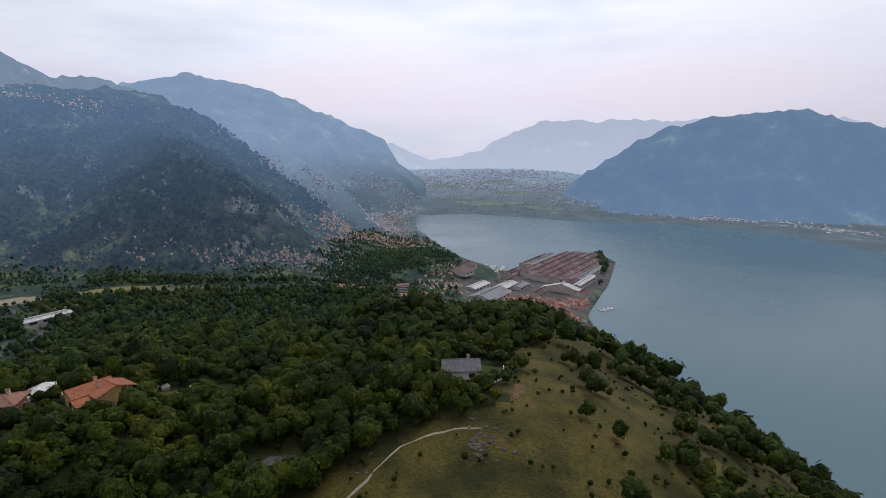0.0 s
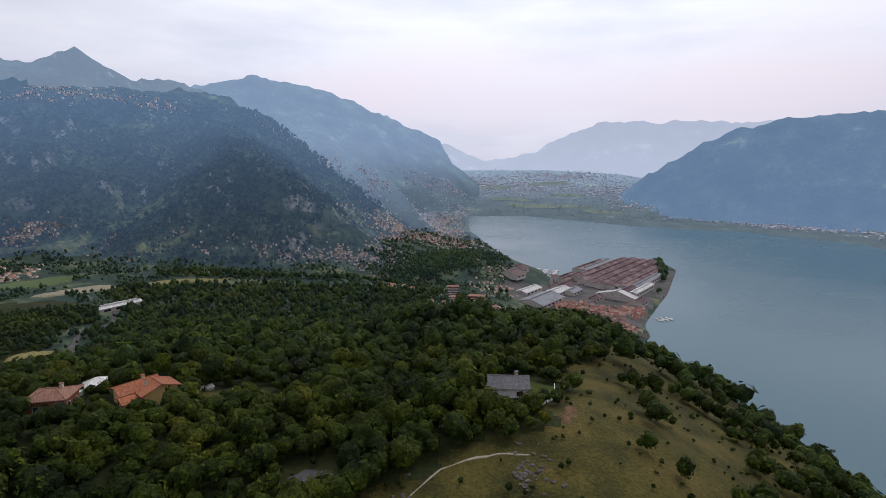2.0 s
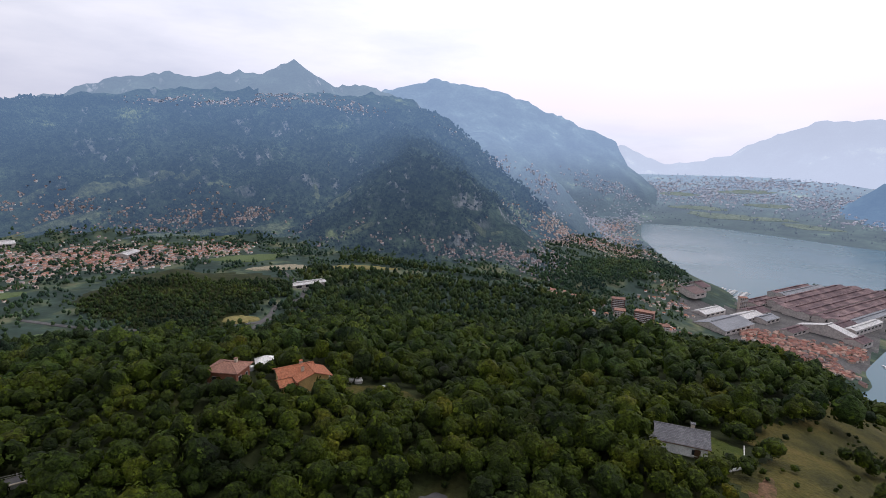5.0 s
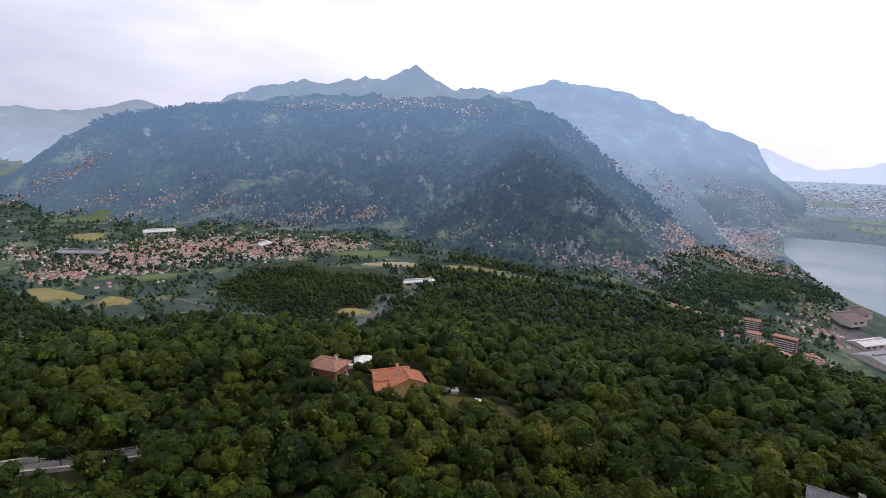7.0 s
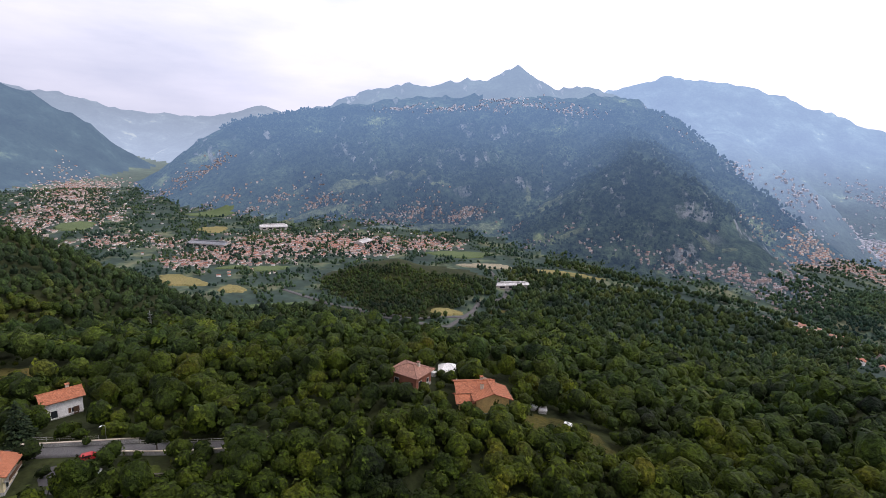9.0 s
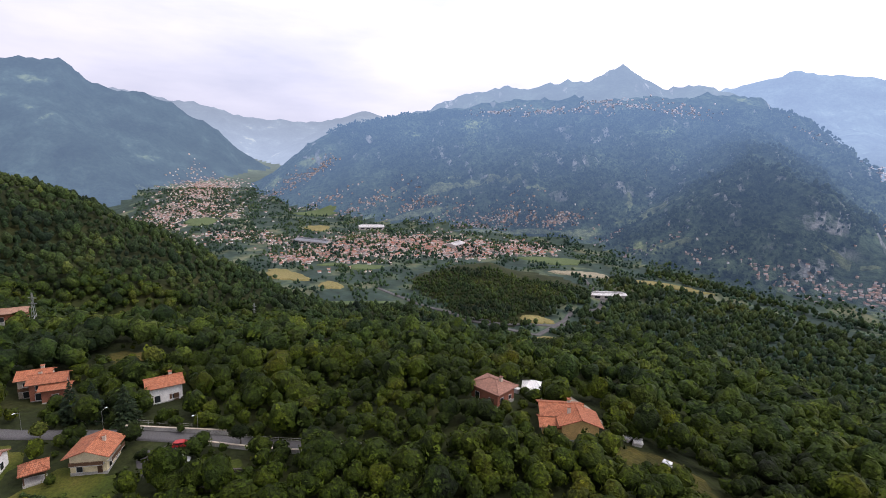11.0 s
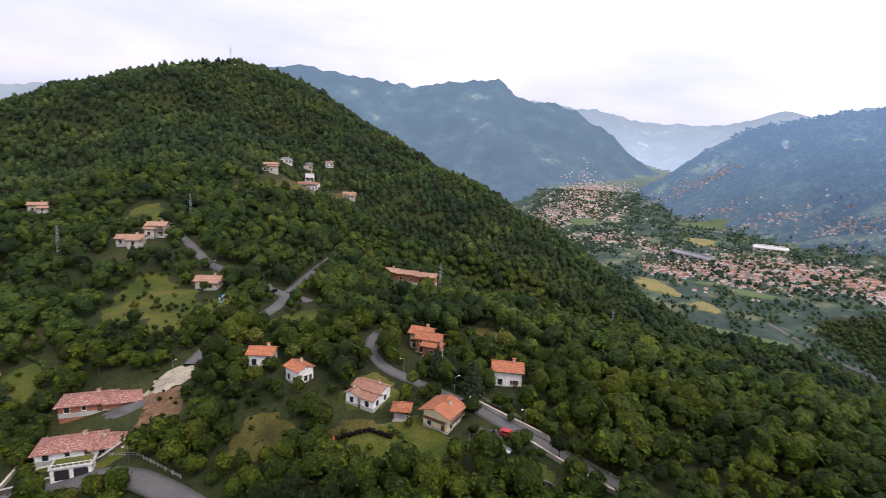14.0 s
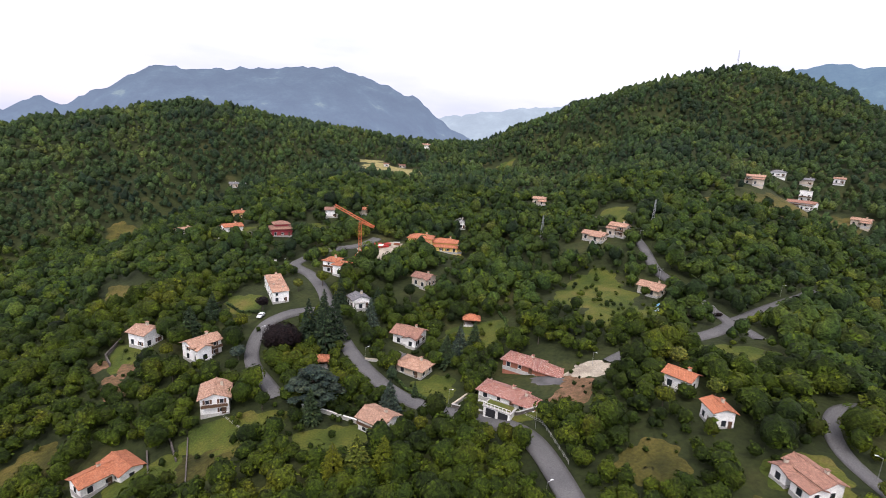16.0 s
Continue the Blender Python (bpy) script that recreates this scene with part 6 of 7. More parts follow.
for x, y, rz, key, word in [(-106, -176, 20, "red_paint", "red"), (-102, -174, 60, "white", "white"), (-97, -172, 10, "red_paint", "red"), (-111, -177, -20, "concrete", "grey"), (-95, -166, 30, "concrete", "grey")]:
    heap = tagged(new("builders_stack"), label="%s sheeted stack of building materials by the crane" % word, category="stack", group="stacks on the building site")
    heap.matrix_basis = at_ground(x, y, rz)
    part("pallet", boxed(0, 0, 0.15, 3.0, 2.2, 0.3, 0, 0.03), M["timber"], heap)
    part("bricks", boxed(0, 0, 0.75, 2.8, 2.0, 0.9, 0, 0.05), M["brick"], heap)
    part("sheet", boxed(0, 0, 1.25, 3.1, 2.3, 0.14, 3, 0.04), M[key], heap, "%s plastic sheet" % word)

# limestone outcrops of the knoll
for n in range(56):
    rr = random.Random(n + 5)
    x, y = (7 + rr.gauss(0, 2.2), 91 + rr.gauss(0, 3.0)) if n < 46 else (-17 + rr.gauss(0, 1.5), 84 + rr.gauss(0, 2))
    bm = bmesh.new()
    bmesh.ops.create_icosphere(bm, subdivisions=2, radius=1.0)
    s = rr.uniform(0.15, 0.55) if n < 46 else rr.uniform(0.15, 0.45)
    for v in bm.verts:
        v.co *= 1 + 0.45 * noise.noise(v.co * 1.7 + Vector((n, 0, 0)))
    tagged(part("boulder", bm, M["rock"], None, "", at_ground(x, y, rr.uniform(0, 360), 0.02) @ Matrix.Diagonal((s * 1.3, s, s * 0.55, 1))), label="grey limestone boulder in the dry grass", category="rock", group="outcrop on the knoll")

# ---------------------------------------------------------------- planting
rng = np.random.RandomState(7)
# single garden trees
def put(ob, x, y, turn=0.0, scale=1.0):
    ob.matrix_basis = pose(x, y, land_z(x, y) - 0.1, 0, 0, turn) @ Matrix.Scale(scale, 4)
    HOUSE_SPOTS.append((x, y, 3.0))
    return ob


put(tree("tree", 9.0, 5.2, M["plum"], "copper beech with dark purple foliage", rng, 1400, 0.07, 12, 0.56), -48, -98)
put(cedar("tree", 11.0, 7.4, M["blue_cedar"], "spreading blue-grey cedar with tiered boughs", rng), -52, -71)
put(tree("tree", 5, 2.6, M["lime"], "small tree with yellow-green foliage", rng), -11, -187)
put(tree("tree", 5, 2.2, M["plum"], "small copper-leaved tree by the terraces", rng), -45, -122)
put(tree("tree", 4.5, 2.4, M["blue_cedar"], "bluish spruce-like garden shrub", rng), -36, -97)
for x, y, h, w, mat, text in [(-70, -119, 13, 8, "fir", "dark slender cypress beside the road"), (-77, -106, 11, 10, "blue_cedar", "pale blue spruce in a garden"), (-98, -82, 11, 10, "blue_cedar", "pale blue spruce beside the lawn"), (-60, -96, 17, 13, "fir", "tall dark fir beside the road"), (-56, -100, 15, 13, "fir", "tall dark fir beside the road"), (-64, -101, 16, 13, "fir", "tall dark fir beside the road"), (-62, -107, 14, 12, "fir", "dark green fir in a garden"), (-92, -79, 10, 12, "fir", "dark green fir in a garden"), (-104, -84, 9, 9, "fir", "dark green fir in a garden"), (-68, -60, 10, 11, "blue_cedar", "pale blue spruce beside the house"), (-77, -66, 5, 3.5, "fir", "dark cypress at the roadside"), (-24, -112, 11, 12, "fir", "tall dark fir above the white villa"), (-30, -122, 9, 10, "fir", "dark green fir in a garden"), (-132, 20, 9, 9, "fir", "dark fir beside the lane"), (-128, 26, 9, 10, "fir", "brownish fir beside the lane"), (-134, 16, 9, 9, "fir", "brownish fir beside the lane"), (-50, -64, 9, 9, "fir", "dark fir beside the cedar"), (-83, -118, 9, 8, "fir", "dark cypress beside the grey-roofed cottage"), (-24, -230, 9, 9, "fir", "dark fir by the farmhouse"), (-150, -190, 10, 9, "fir", "dark fir by the small white house")]:
    put(fir("conifer", h, w, M[mat], text, rng), x, y)
for x, y in [(-55, -42), (-50, -41), (-60, -40)]:
    put(fir("conifer", 9, 11, M["lime"] if x == -55 else M["leaves"], "larch with yellowing foliage", rng), x, y)
put(tree("tree", 6, 1.6, M["fir"], "dark cherry laurel in the garden", rng), -73, -73)
GARDEN = []
GARDEN += [(-128, -20, 5.5, "lime"), (-133, -34, 6.5, "lime"), (-117, -24, 6, "leaves"), (-108, 46, 5, "leaves"), (-101, 8, 4, "leaves"), (-126, 12, 4.5, "lime"), (-142, 18, 6, "leaves"), (-94, -92, 6, "leaves"), (-101, -104, 5, "leaves"), (-119, -106, 6, "lime"), (-88, -110, 6, "leaves"), (-97, -122, 7, "leaves"), (-84, -132, 6, "leaves"), (-67, -134, 6.5, "leaves"), (-58, -132, 5, "lime")]
GARDEN += [(-38, -112, 6, "leaves"), (-20, -92, 6, "leaves"), (-18, -104, 5, "leaves"), (-34, -90, 5, "leaves"), (-40, -72, 5, "leaves"), (-22, -84, 6, "leaves"), (-72, -50, 5, "leaves"), (-168, -78, 5, "leaves"), (-146, -60, 5, "lime"), (-160, -108, 6, "leaves"), (-118, -70, 6, "leaves"), (-113, -76, 5.5, "leaves")]
for x, y, h, key in GARDEN:
    put(tree("tree", h, h * 0.36, M[key], "yellow-green garden tree between the houses" if key == "lime" else "leafy green garden tree between the houses", rng, 300, 0.13), x, y)

near_templates = [crown_mass(rng, 10, 6, 9, 80, 0.19) for _ in range(10)]
edge_templates = [crown_mass(rng, 8, 5, 8, 40, 0.24) for _ in range(8)]
mid_templates = [crown_mass(rng, 8, 4, 7, 16, 0.30) for _ in range(8)]


far_templates = [crown_mass(rng, 6, 3, 4, 0, 0.3, 0.95) for _ in range(8)]
x, y = plant_spots(rng, 12, 112, 3.35)
d = np.hypot(x + 12, y - 22)
order = np.argsort(d)
singles, rest = order[:290], order[290:]
MODELS = [tree("tree", 6.4, 2.15, M["leaves"], "leafy chestnut of the hillside wood", rng, 420, 0.125, 10) for _ in range(8)]
for n, k in enumerate(singles):
    s = float(np.clip(rng.lognormal(-0.05, 0.2), 0.6, 1.35))
    m = pose(x[k], y[k], land_z(x[k], y[k]) - 0.2, 0, 0, rng.uniform(0, 360))
    if n < len(MODELS):
        MODELS[n].matrix_basis = m
        ob = MODELS[n]
    else:
        ob = copy_thing(MODELS[n % len(MODELS)], m)
    ob.scale = (s, s, s * rng.uniform(0.85, 1.15))
    tagged(ob, group="trees of the hillside wood")
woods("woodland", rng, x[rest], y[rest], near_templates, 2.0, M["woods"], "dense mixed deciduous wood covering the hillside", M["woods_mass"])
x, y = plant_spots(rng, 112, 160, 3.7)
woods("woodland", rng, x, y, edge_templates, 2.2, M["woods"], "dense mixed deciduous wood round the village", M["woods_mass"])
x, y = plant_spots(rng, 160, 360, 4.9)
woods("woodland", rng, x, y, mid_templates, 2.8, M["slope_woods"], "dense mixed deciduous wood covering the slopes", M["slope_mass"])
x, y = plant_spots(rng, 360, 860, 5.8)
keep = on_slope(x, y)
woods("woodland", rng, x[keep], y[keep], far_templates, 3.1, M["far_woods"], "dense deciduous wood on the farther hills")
# undergrowth, shrubs of the knoll and tall scrub between the gardens
bush_templates = [crown_mass(rng, 8, 4, 5, 16, 0.2) for _ in range(5)]
x, y = plant_spots(rng, 20, 130, 8.0)
woods("undergrowth", rng, x + rng.normal(0, 2, len(x)), y + rng.normal(0, 2, len(x)), bush_templates, 1.3, M["woods"], "bushes and saplings under the trees", M["woods_mass"])
n = 2600
x, y = rng.uniform(-26, 190, n), rng.uniform(50, 400, n)
keep = on_knoll(x, y) & (line_gap(x, y, FOOTPATH) > 2)
woods("shrubs", rng, x[keep], y[keep], bush_templates, 0.55, M["woods"], "scattered low shrubs in the dry grass", M["woods_mass"])
# trees of the valley floor and round the towns
n = 64000
x, y = rng.uniform(-2300, 420, n), rng.uniform(-60, 2000, n)
z, whose = land(x, y)
clump = wave_noise(x, y, 150, 71) + 0.6 * wave_noise(x, y, 48, 72)
keep = (z > 4) & (z < 230) & ~on_slope(x, y) & (clump > -0.25) & (whose == 0)
for spot in FIELDS:
    keep &= ~in_ellipse(x, y, spot, 2.0)
keep &= ~((x > 20) & (y > 880))
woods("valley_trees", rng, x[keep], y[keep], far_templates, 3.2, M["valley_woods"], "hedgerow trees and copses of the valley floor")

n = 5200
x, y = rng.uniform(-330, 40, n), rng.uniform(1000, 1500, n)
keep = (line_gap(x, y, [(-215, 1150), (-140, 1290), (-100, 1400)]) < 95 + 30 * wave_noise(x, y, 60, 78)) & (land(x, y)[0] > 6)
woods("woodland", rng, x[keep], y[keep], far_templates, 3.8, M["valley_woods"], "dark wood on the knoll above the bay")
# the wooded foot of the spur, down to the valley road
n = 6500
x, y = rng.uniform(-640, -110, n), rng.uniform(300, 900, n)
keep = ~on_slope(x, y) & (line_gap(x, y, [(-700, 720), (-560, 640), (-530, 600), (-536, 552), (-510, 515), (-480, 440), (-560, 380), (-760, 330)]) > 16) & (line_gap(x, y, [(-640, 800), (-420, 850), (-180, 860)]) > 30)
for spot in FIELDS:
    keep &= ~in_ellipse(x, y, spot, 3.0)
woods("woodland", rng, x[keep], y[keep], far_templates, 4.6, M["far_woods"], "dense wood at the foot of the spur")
# hazy trees of the lakeside and of the far plain
n = 5200
x, y = rng.uniform(-700, 900, n), rng.uniform(1900, 4250, n)
z, whose = land(x, y)
keep = (whose == 0) & (z > 4) & (wave_noise(x, y, 190, 74) + 0.5 * wave_noise(x, y, 70, 75) > 0.1)
woods("plain_trees", rng, x[keep], y[keep], far_templates, 4.6, M["plain_trees"], "hazy rows of trees on the far plain")
# garden shrubs
n = 1700
x, y = rng.uniform(-210, 10, n), rng.uniform(-150, 50, n)
keep = np.zeros(n, bool)
for spot in LAWNS:
    keep |= in_ellipse(x, y, spot, 2.0)
for width, pts in ROADS.values():
    keep &= line_gap(x, y, pts) > width / 2 + 1.2
for hx, hy, hr in HOUSE_SPOTS:
    keep &= (np.hypot(x - hx, y - hy) > hr * 0.9) | (rng.uniform(0, 1, n) < 0.06)
woods("shrubs", rng, x[keep], y[keep], bush_templates, 0.9, M["woods"], "rounded shrubs and saplings dotted over the gardens", M["woods_mass"])
# woods on the face of the plateau mountain
n = 26000
x, y = rng.uniform(-2350, -450, n), rng.uniform(700, 2000, n)
z, whose = land(x, y)
keep = (whose == 1) & (z < 520) & (wave_noise(x, y, 210, 73) + 0.5 * wave_noise(x, y, 60, 77) < 0.9)
keep &= line_gap(x, y, [(-1800, 1240), (-1620, 1330), (-1490, 1480), (-1410, 1630), (-1220, 1690)]) > 60
for spot in FIELDS:
    keep &= ~in_ellipse(x, y, spot, 2.0)
woods("woodland", rng, x[keep], y[keep], far_templates, 4.6, M["plateau_trees"], "hazy wood covering the steep mountain face")

# ---------------------------------------------------------------- towns far off
def town(spots, count, seed, label, big=1.0, walls="town_wall", tiles="town_roof", soft=0.62):
    """Gabled houses scattered over ellipses (x, y, rx, ry, turn), joined."""
    rng = np.random.RandomState(seed)
    area = np.array([s[2] * s[3] for s in spots], float)
    pick = rng.choice(len(spots), count, p=area / area.sum())
    S = np.array(spots)[pick]
    u, v = np.clip(rng.normal(0, soft, (2, count)), -1.7, 1.7) * (S[:, 2], S[:, 3])
    c, s = np.cos(np.radians(S[:, 4])), np.sin(np.radians(S[:, 4]))
    x, y = S[:, 0] + u * c - v * s, S[:, 1] + u * s + v * c
    z, whose = land(x, y)
    ok = (z > 2) & in_sight(x, y, z + 9) & ((seed != 13) | (z < 190)) & ((seed != 9) | ((z < 236) & (whose == 0)))
    for spot in FIELDS:
        if spot[3] != "yard":
            ok &= ~in_ellipse(x, y, spot, 6)
    ok &= wave_noise(x, y, 46, 80 + seed) > -0.9
    x, y, z, S = x[ok], y[ok], z[ok], S[ok]
    n = len(x)
    w, d, h = rng.uniform(3.0, 5.6, n) * big, rng.uniform(2.6, 4.0, n) * big, rng.uniform(2.6, 4.6, n) * big
    t = np.radians(S[:, 4]) + rng.choice([0, math.pi / 2], n) + rng.normal(0, 0.25, n)
    base = np.array([(-1, -1, 0), (1, -1, 0), (1, 1, 0), (-1, 1, 0), (-1, -1, 1), (1, -1, 1), (1, 1, 1), (-1, 1, 1), (-1.1, 0, 1.45), (1.1, 0, 1.45), (-1.12, -1.2, 0.95), (1.12, -1.2, 0.95), (1.12, 1.2, 0.95), (-1.12, 1.2, 0.95)], float)
    V = base[None] * np.stack([w, d, h], 1)[:, None]
    V[:, :4, 2] -= 4
    ct, st = np.cos(t)[:, None], np.sin(t)[:, None]
    X, Y = V[..., 0] * ct - V[..., 1] * st + x[:, None], V[..., 0] * st + V[..., 1] * ct + y[:, None]
    verts = np.stack([X, Y, V[..., 2] + z[:, None]], -1)
    f = np.array([(0, 1, 5, 4), (1, 2, 6, 5), (2, 3, 7, 6), (3, 0, 4, 7), (10, 11, 9, 8), (12, 13, 8, 9), (4, 5, 9, 8), (6, 7, 8, 9)])
    faces = (f[None] + (np.arange(n) * 14)[:, None, None]).reshape(-1, 4)
    idx = np.tile([0, 0, 0, 0, 1, 1, 0, 0], n)
    return tagged(new("town", mesh_of("town", verts, faces, [M[walls], M[tiles]], idx)), kind="stuff", label=label, category="town")


town([(-1115, 498, 139, 120, 67), (-1041, 360, 75, 100, 73), (-1061, 594, 111, 105, 62), (-973, 664, 80, 80, 57), (-943, 783, 63, 66, 51), (-1033, 258, 48, 62, 78)], 2300, 1, "valley town with dense terracotta roofs", 0.70)
town([(-2428, 191, 111, 200, 86), (-1760, 111, 120, 200, 88), (-1684, 23, 77, 110, 91), (-1321, 188, 91, 70, 83), (-1229, 272, 57, 56, 79), (-1542, 23, 70, 54, 91), (-2150, 150, 90, 180, 88)], 2200, 2, "town spreading up the side valley", 0.74)
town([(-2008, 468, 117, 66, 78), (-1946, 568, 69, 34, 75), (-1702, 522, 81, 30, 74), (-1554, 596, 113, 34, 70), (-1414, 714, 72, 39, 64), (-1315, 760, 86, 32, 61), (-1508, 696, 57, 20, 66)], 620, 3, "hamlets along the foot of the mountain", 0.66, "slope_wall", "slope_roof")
town([(-1169, 901, 84, 38, 53), (-1196, 824, 83, 22, 56), (-1100, 927, 82, 28, 51), (-1056, 996, 49, 20, 47), (-1039, 998, 66, 19, 47), (-1405, 733, 54, 30, 63), (-1210, 996, 36, 18, 51)], 620, 12, "village with haze-muted salmon roofs on the lower slopes", 0.64, "slope_wall", "slope_roof")
town([(-735, 981, 70, 18, 37), (-627, 991, 40, 19, 33), (-907, 1027, 47, 22, 42), (-531, 1027, 53, 14, 28), (-467, 1040, 39, 18, 25), (-393, 1102, 80, 24, 20), (-340, 1124, 67, 20, 17), (-280, 1190, 56, 70, 13), (-447, 1085, 53, 14, 23), (-492, 1027, 52, 14, 26), (-310, 1100, 60, 30, 15)], 520, 4, "scattered suburb with haze-muted salmon roofs between trees", 0.62, "slope_wall", "slope_roof")
town([(-301, 2500, 80, 300, 4), (-270, 1755, 101, 93, 9), (-160, 1805, 60, 136, 5), (-366, 1719, 80, 50, 12), (-502, 1556, 37, 70, 18), (-374, 1585, 56, 60, 13), (-57, 1430, 40, 87, 2), (-8, 1260, 35, 50, 0), (-230, 2050, 60, 160, 5), (-407, 1671, 78, 56, 14), (-342, 1677, 58, 76, 12), (-20, 1120, 40, 60, 0), (-60, 1560, 50, 60, 5)], 1900, 5, "lakeside town climbing from the waterfront", 0.68)
town([(-515, 1897, 50, 48, 15), (-473, 1831, 60, 60, 15), (-482, 1925, 45, 31, 14), (-698, 1894, 69, 16, 20), (-896, 1883, 59, 20, 26), (-722, 1935, 70, 30, 21)], 260, 6, "hamlets on the slope above the lakeside town", 0.75, "hazed_wall", "hazed_roof")
town([(-1620, 1326, 143, 50, 51), (-1795, 1234, 99, 50, 56), (-1487, 1478, 95, 50, 46), (-1409, 1630, 112, 60, 41), (-1214, 1682, 84, 50, 36)], 760, 7, "village strung along the edge of the plateau", 0.8, "hazed_wall", "hazed_roof")
town([(-400, 2550, 90, 240, 8), (-330, 2150, 80, 150, 6), (-470, 2850, 110, 160, 9), (-300, 3000, 90, 200, 4)], 900, 14, "outskirts strung along the lake shore", 0.9, "hazed_wall", "hazed_roof")
town([(-505, 3195, 147, 67, 9), (-369, 3261, 112, 50, 6)], 260, 8, "hamlets on the far shore's slope", 1.0, "hazed_wall", "hazed_roof")
town([(166, 3635, 331, 215, -3), (-181, 3749, 256, 255, 3), (412, 3982, 364, 197, -6), (697, 3479, 242, 202, -11), (879, 3095, 219, 80, -16), (1330, 2500, 330, 80, -35), (1600, 2063, 200, 60, -60)], 2600, 9, "towns on the far shore's plain", 1.3, "hazed_wall", "hazed_roof")
town([(-1300, 850, 420, 190, 50), (-620, 1050, 260, 90, 30), (-900, 1150, 150, 60, 40), (-1700, 650, 300, 150, 70), (-420, 1400, 90, 220, 15)], 170, 13, "scattered farms and villas between the woods", 0.6, "slope_wall", "slope_roof")
town([(133, 1076, 45, 30, 40), (190, 1045, 50, 35, 50), (241, 1031, 50, 35, 57), (290, 1055, 32, 32, 57), (206, 925, 18, 34, 30), (191, 978, 45, 35, 40), (228, 955, 26, 32, 30), (149, 999, 45, 35, 30)], 620, 10, "old lakeside village with crowded red roofs", 0.95, "village_wall", "village_roof", 0.5)
town([(-84, 780, 70, 40, 10), (-180, 855, 60, 30, 0), (20, 890, 60, 40, 10)], 70, 11, "houses at the foot of the wooded spur")


def flats(x, y, turn, w, h, label, wall="flat_brick"):
    root = tagged(new("apartment_block"), label=label, category="apartment block", group="apartment blocks")
    root.matrix_basis = at_ground(x, y, turn)
    part("wall", boxed(0, 0, h / 2 - 3, w, 14, h + 6), M[wall], root)
    part("roof_slab", boxed(0, 0, h + 0.4, w + 1, 15, 0.8), M["rusty"], root)
    for s in range(int(h / 3)):
        part("balcony_band", boxed(0, -7.6, 1.6 + 3 * s, w * 0.9, 1.4, 1.0), M["pale_roof"], root)
        for k in range(int(w / 4)):
            part("window", boxed(-w / 2 + 2 + 4 * k, -7.02, 2.9 + 3 * s, 1.8, 0.12, 1.3), M["glass"], root)


flats(-86, 842, 8, 20, 24, "tall brick-red apartment block with pale balconies")
flats(-44, 826, -6, 28, 20, "broad brick-red apartment block with pale balconies")
flats(-78, 800, 6, 16, 12, "low pale apartment block", "town_wall")
flats(-14, 810, 6, 14, 12, "low pale apartment block", "town_wall")
flats(130, 1268, 15, 16, 30, "tall pale works tower beside the sheds", "town_wall")


# ---------------------------------------------------------------- works on the peninsula
def works_shed(x, y, length, width, height, turn, tiles, label):
    root = tagged(new("factory_shed"), label=label, category="factory shed", group="sheds of the lakeside works")
    root.matrix_basis = pose(x, y, land_z(x, y), 0, 0, turn)
    part("wall", walls_mesh(width, length, height, width * 0.14, "d"), M["town_wall"], root)
    roof(root, 0, 0, 0, width, length, height, width * 0.14, "d", M[tiles], 0.8)
    part("roof_lantern", boxed(0, 0, height + width * 0.14 + 1.0, 3.0, length * 0.86, 2.2), M[tiles], root)
    for k in range(int(length / 16)):
        part("window", boxed(0, 0, 0, 0.2, 9, 3.2), M["glass"], root, "", pose(width / 2 + 0.05, -length / 2 + 10 + 16 * k, height * 0.55))


axis = -math.degrees(math.atan2(476 - 236, 1598 - 1240)) - 0
ca, sa = math.cos(radians(axis)), math.sin(radians(axis))
for u, v0, length, width, height, tiles in [(-128, 60, 170, 26, 9, "shed_roof"), (-101, 50, 190, 25, 11, "grey_roof"), (-74, 30, 330, 26, 12, "shed_roof"), (-46, 20, 370, 26, 14, "shed_roof"), (-19, 15, 380, 26, 13, "shed_roof"), (8, 15, 390, 26, 14, "shed_roof"), (34, 5, 360, 24, 12, "shed_roof"), (59, -15, 300, 23, 12, "shed_roof"), (82, -60, 200, 20, 11, "grey_roof"), (80, -195, 90, 22, 12, "shed_roof"), (103, -150, 120, 18, 12, "pale_roof"), (-95, -120, 110, 22, 9, "shed_roof"), (-120, -110, 90, 20, 9, "shed_roof")]:
    cx, cy = 330 + u * ca - v0 * sa, 1400 + u * sa + v0 * ca
    works_shed(cx, cy, length, width, height, axis, tiles, "long works shed with %s roof by the lake" % ("rust-brown" if tiles == "shed_roof" else "grey" if tiles == "grey_roof" else "pale"))
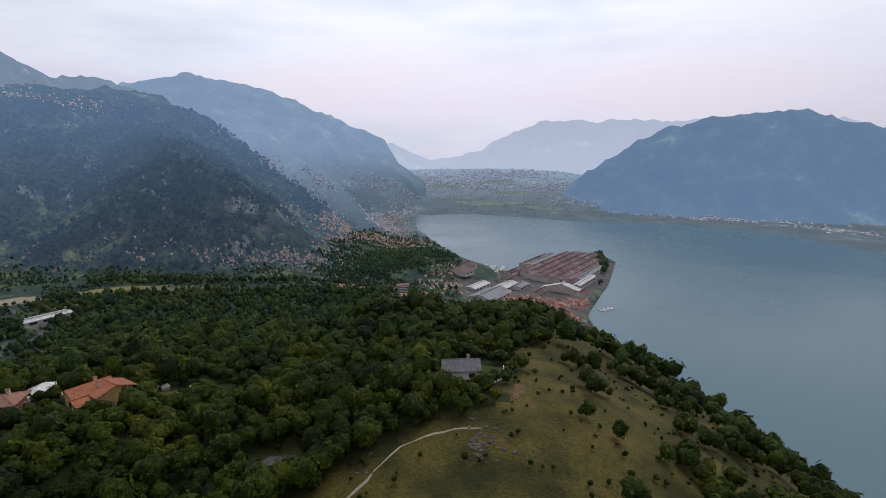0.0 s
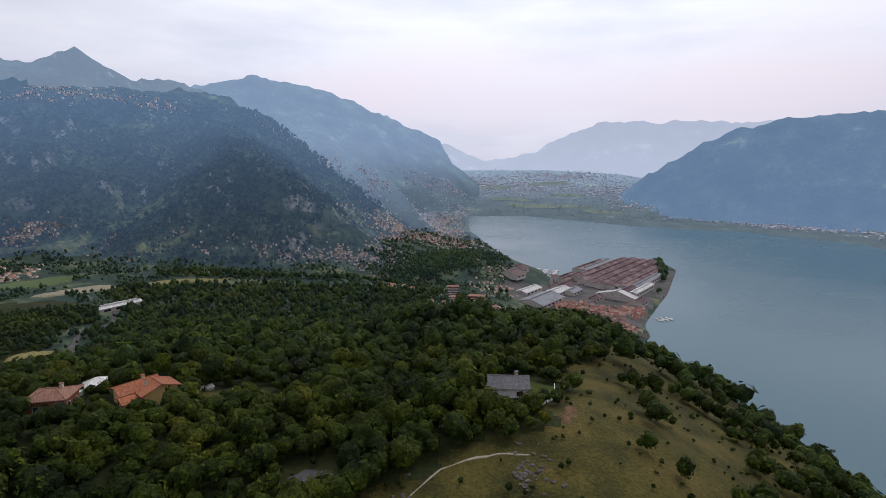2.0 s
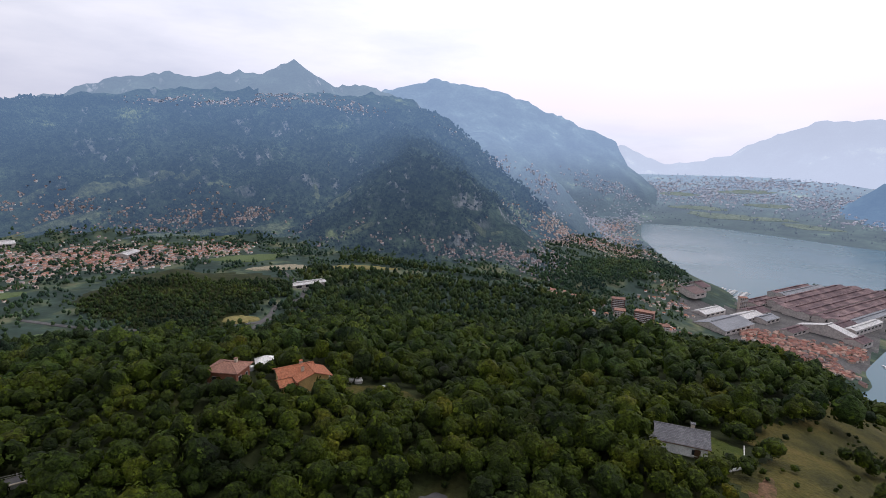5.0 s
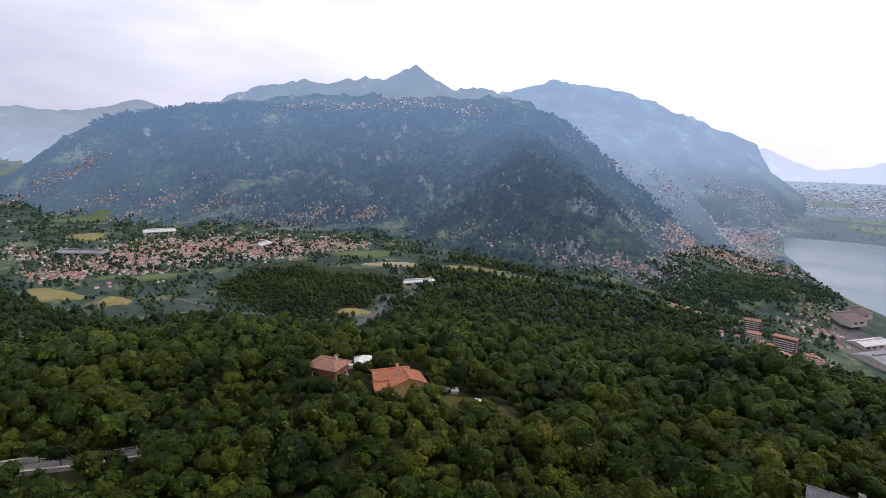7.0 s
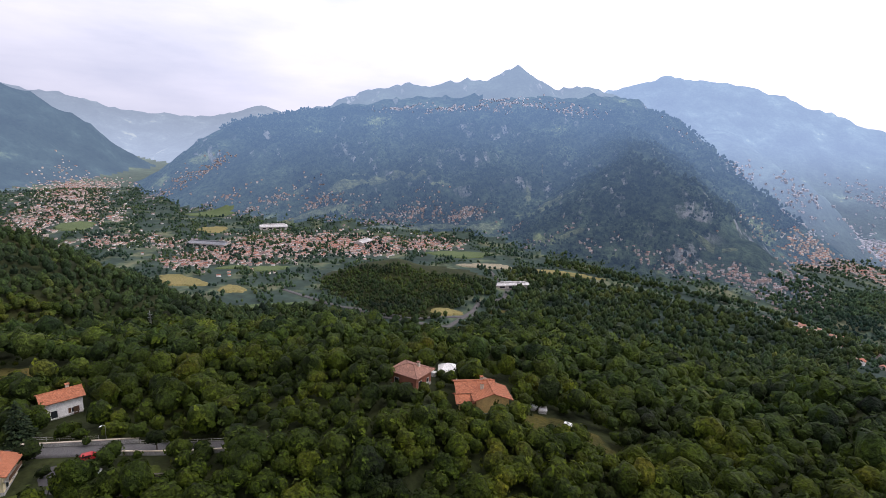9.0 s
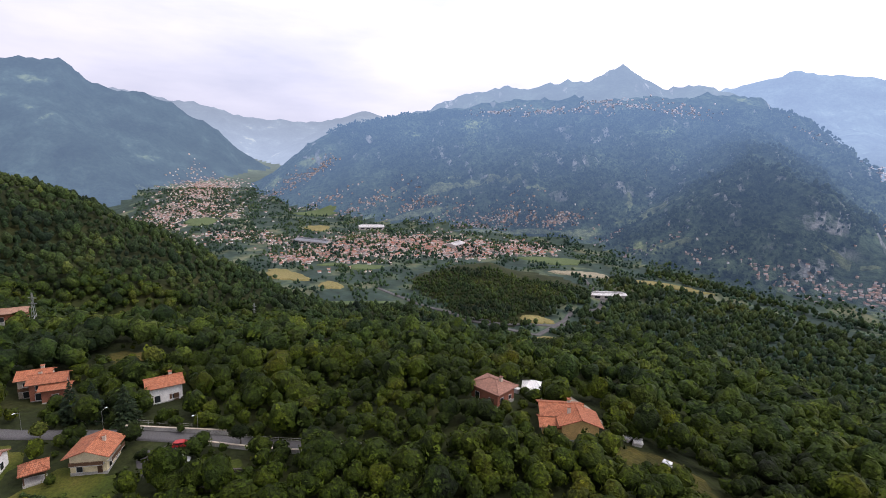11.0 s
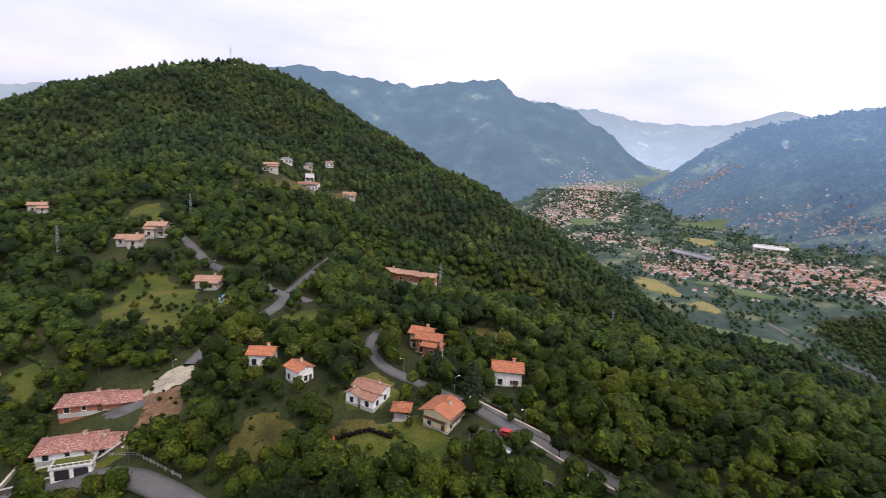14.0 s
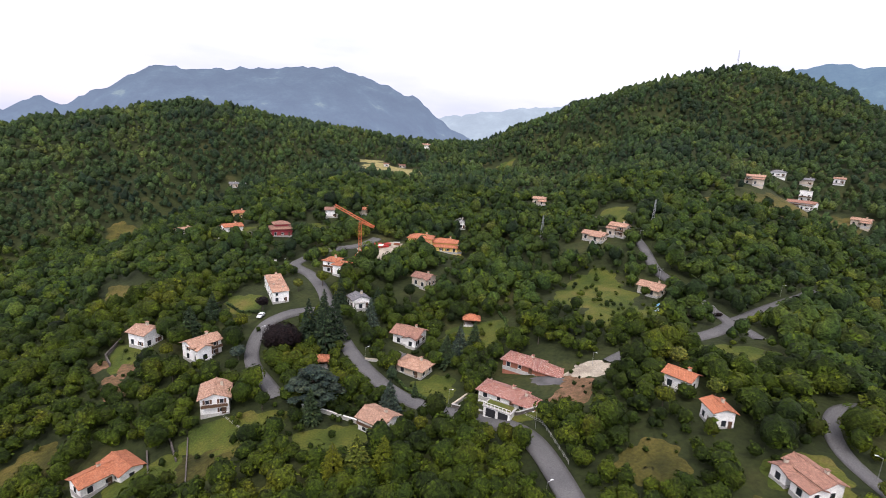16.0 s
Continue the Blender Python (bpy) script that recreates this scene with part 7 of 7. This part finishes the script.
for x, y, length, width, turn, tiles in [(84, 1075, 95, 62, axis, "grey_roof"), (60, 1150, 70, 30, axis, "pale_roof"), (120, 1170, 110, 34, axis, "pale_roof"), (262, 1150, 22, 100, axis, "pale_roof"), (205, 1130, 60, 24, axis, "shed_roof"), (165, 1190, 50, 30, axis, "grey_roof"), (300, 1120, 40, 30, axis, "shed_roof"), (150, 1240, 60, 40, axis, "shed_roof"), (20, 1230, 40, 60, axis, "town_roof"), (40, 1340, 30, 50, axis, "shed_roof")]:
    works_shed(x, y, length, width, 8, turn, tiles, "broad works shed with a low-pitched roof")
works_shed(-565, 655, 58, 16, 7, -28, "pale_roof", "long white valley warehouse with a pale roof")
works_shed(-1335, 540, 70, 34, 8, -16, "pale_roof", "wide white-roofed factory hall in the town")
works_shed(-1165, 330, 90, 26, 8, -50, "grey_roof", "long grey-roofed hall in the town")
works_shed(-1030, 640, 50, 24, 8, 30, "pale_roof", "white-roofed hall at the edge of town")
# quay trees round the works
n = 190
a = rng.uniform(0, 1, n)
qx, qy = 405 + 70 * a + rng.normal(0, 5, n) - 40 * (a < 0.3), 1250 + 330 * a + rng.normal(0, 8, n) - 110 * (a < 0.3)
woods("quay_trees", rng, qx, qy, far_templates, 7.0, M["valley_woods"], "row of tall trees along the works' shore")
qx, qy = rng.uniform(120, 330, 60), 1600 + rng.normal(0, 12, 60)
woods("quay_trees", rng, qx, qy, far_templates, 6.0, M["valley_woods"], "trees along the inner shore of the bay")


def jetty(x, y, length, turn):
    root = tagged(new("jetty"), label="pale floating jetty of the marina", category="jetty", group="jetties of the marina")
    root.matrix_basis = pose(x, y, 0.5, 0, 0, turn)
    part("deck", boxed(0, 0, 0, 5, length, 1.2, 0, 0.1), M["pale_roof"], root)
    for k in range(int(length / 12)):
        for s in (-1, 1):
            part("boat", boxed(s * 7, -length / 2 + 6 + 12 * k, 0.4, 8, 3.2, 1.8, 0, 0.5), M["white_paint"], root, "moored white boat")


for k in range(5):
    jetty(40 + 26 * k, 1480 - 12 * k, 90, -18)
jetty(330, 1030, 40, -60)
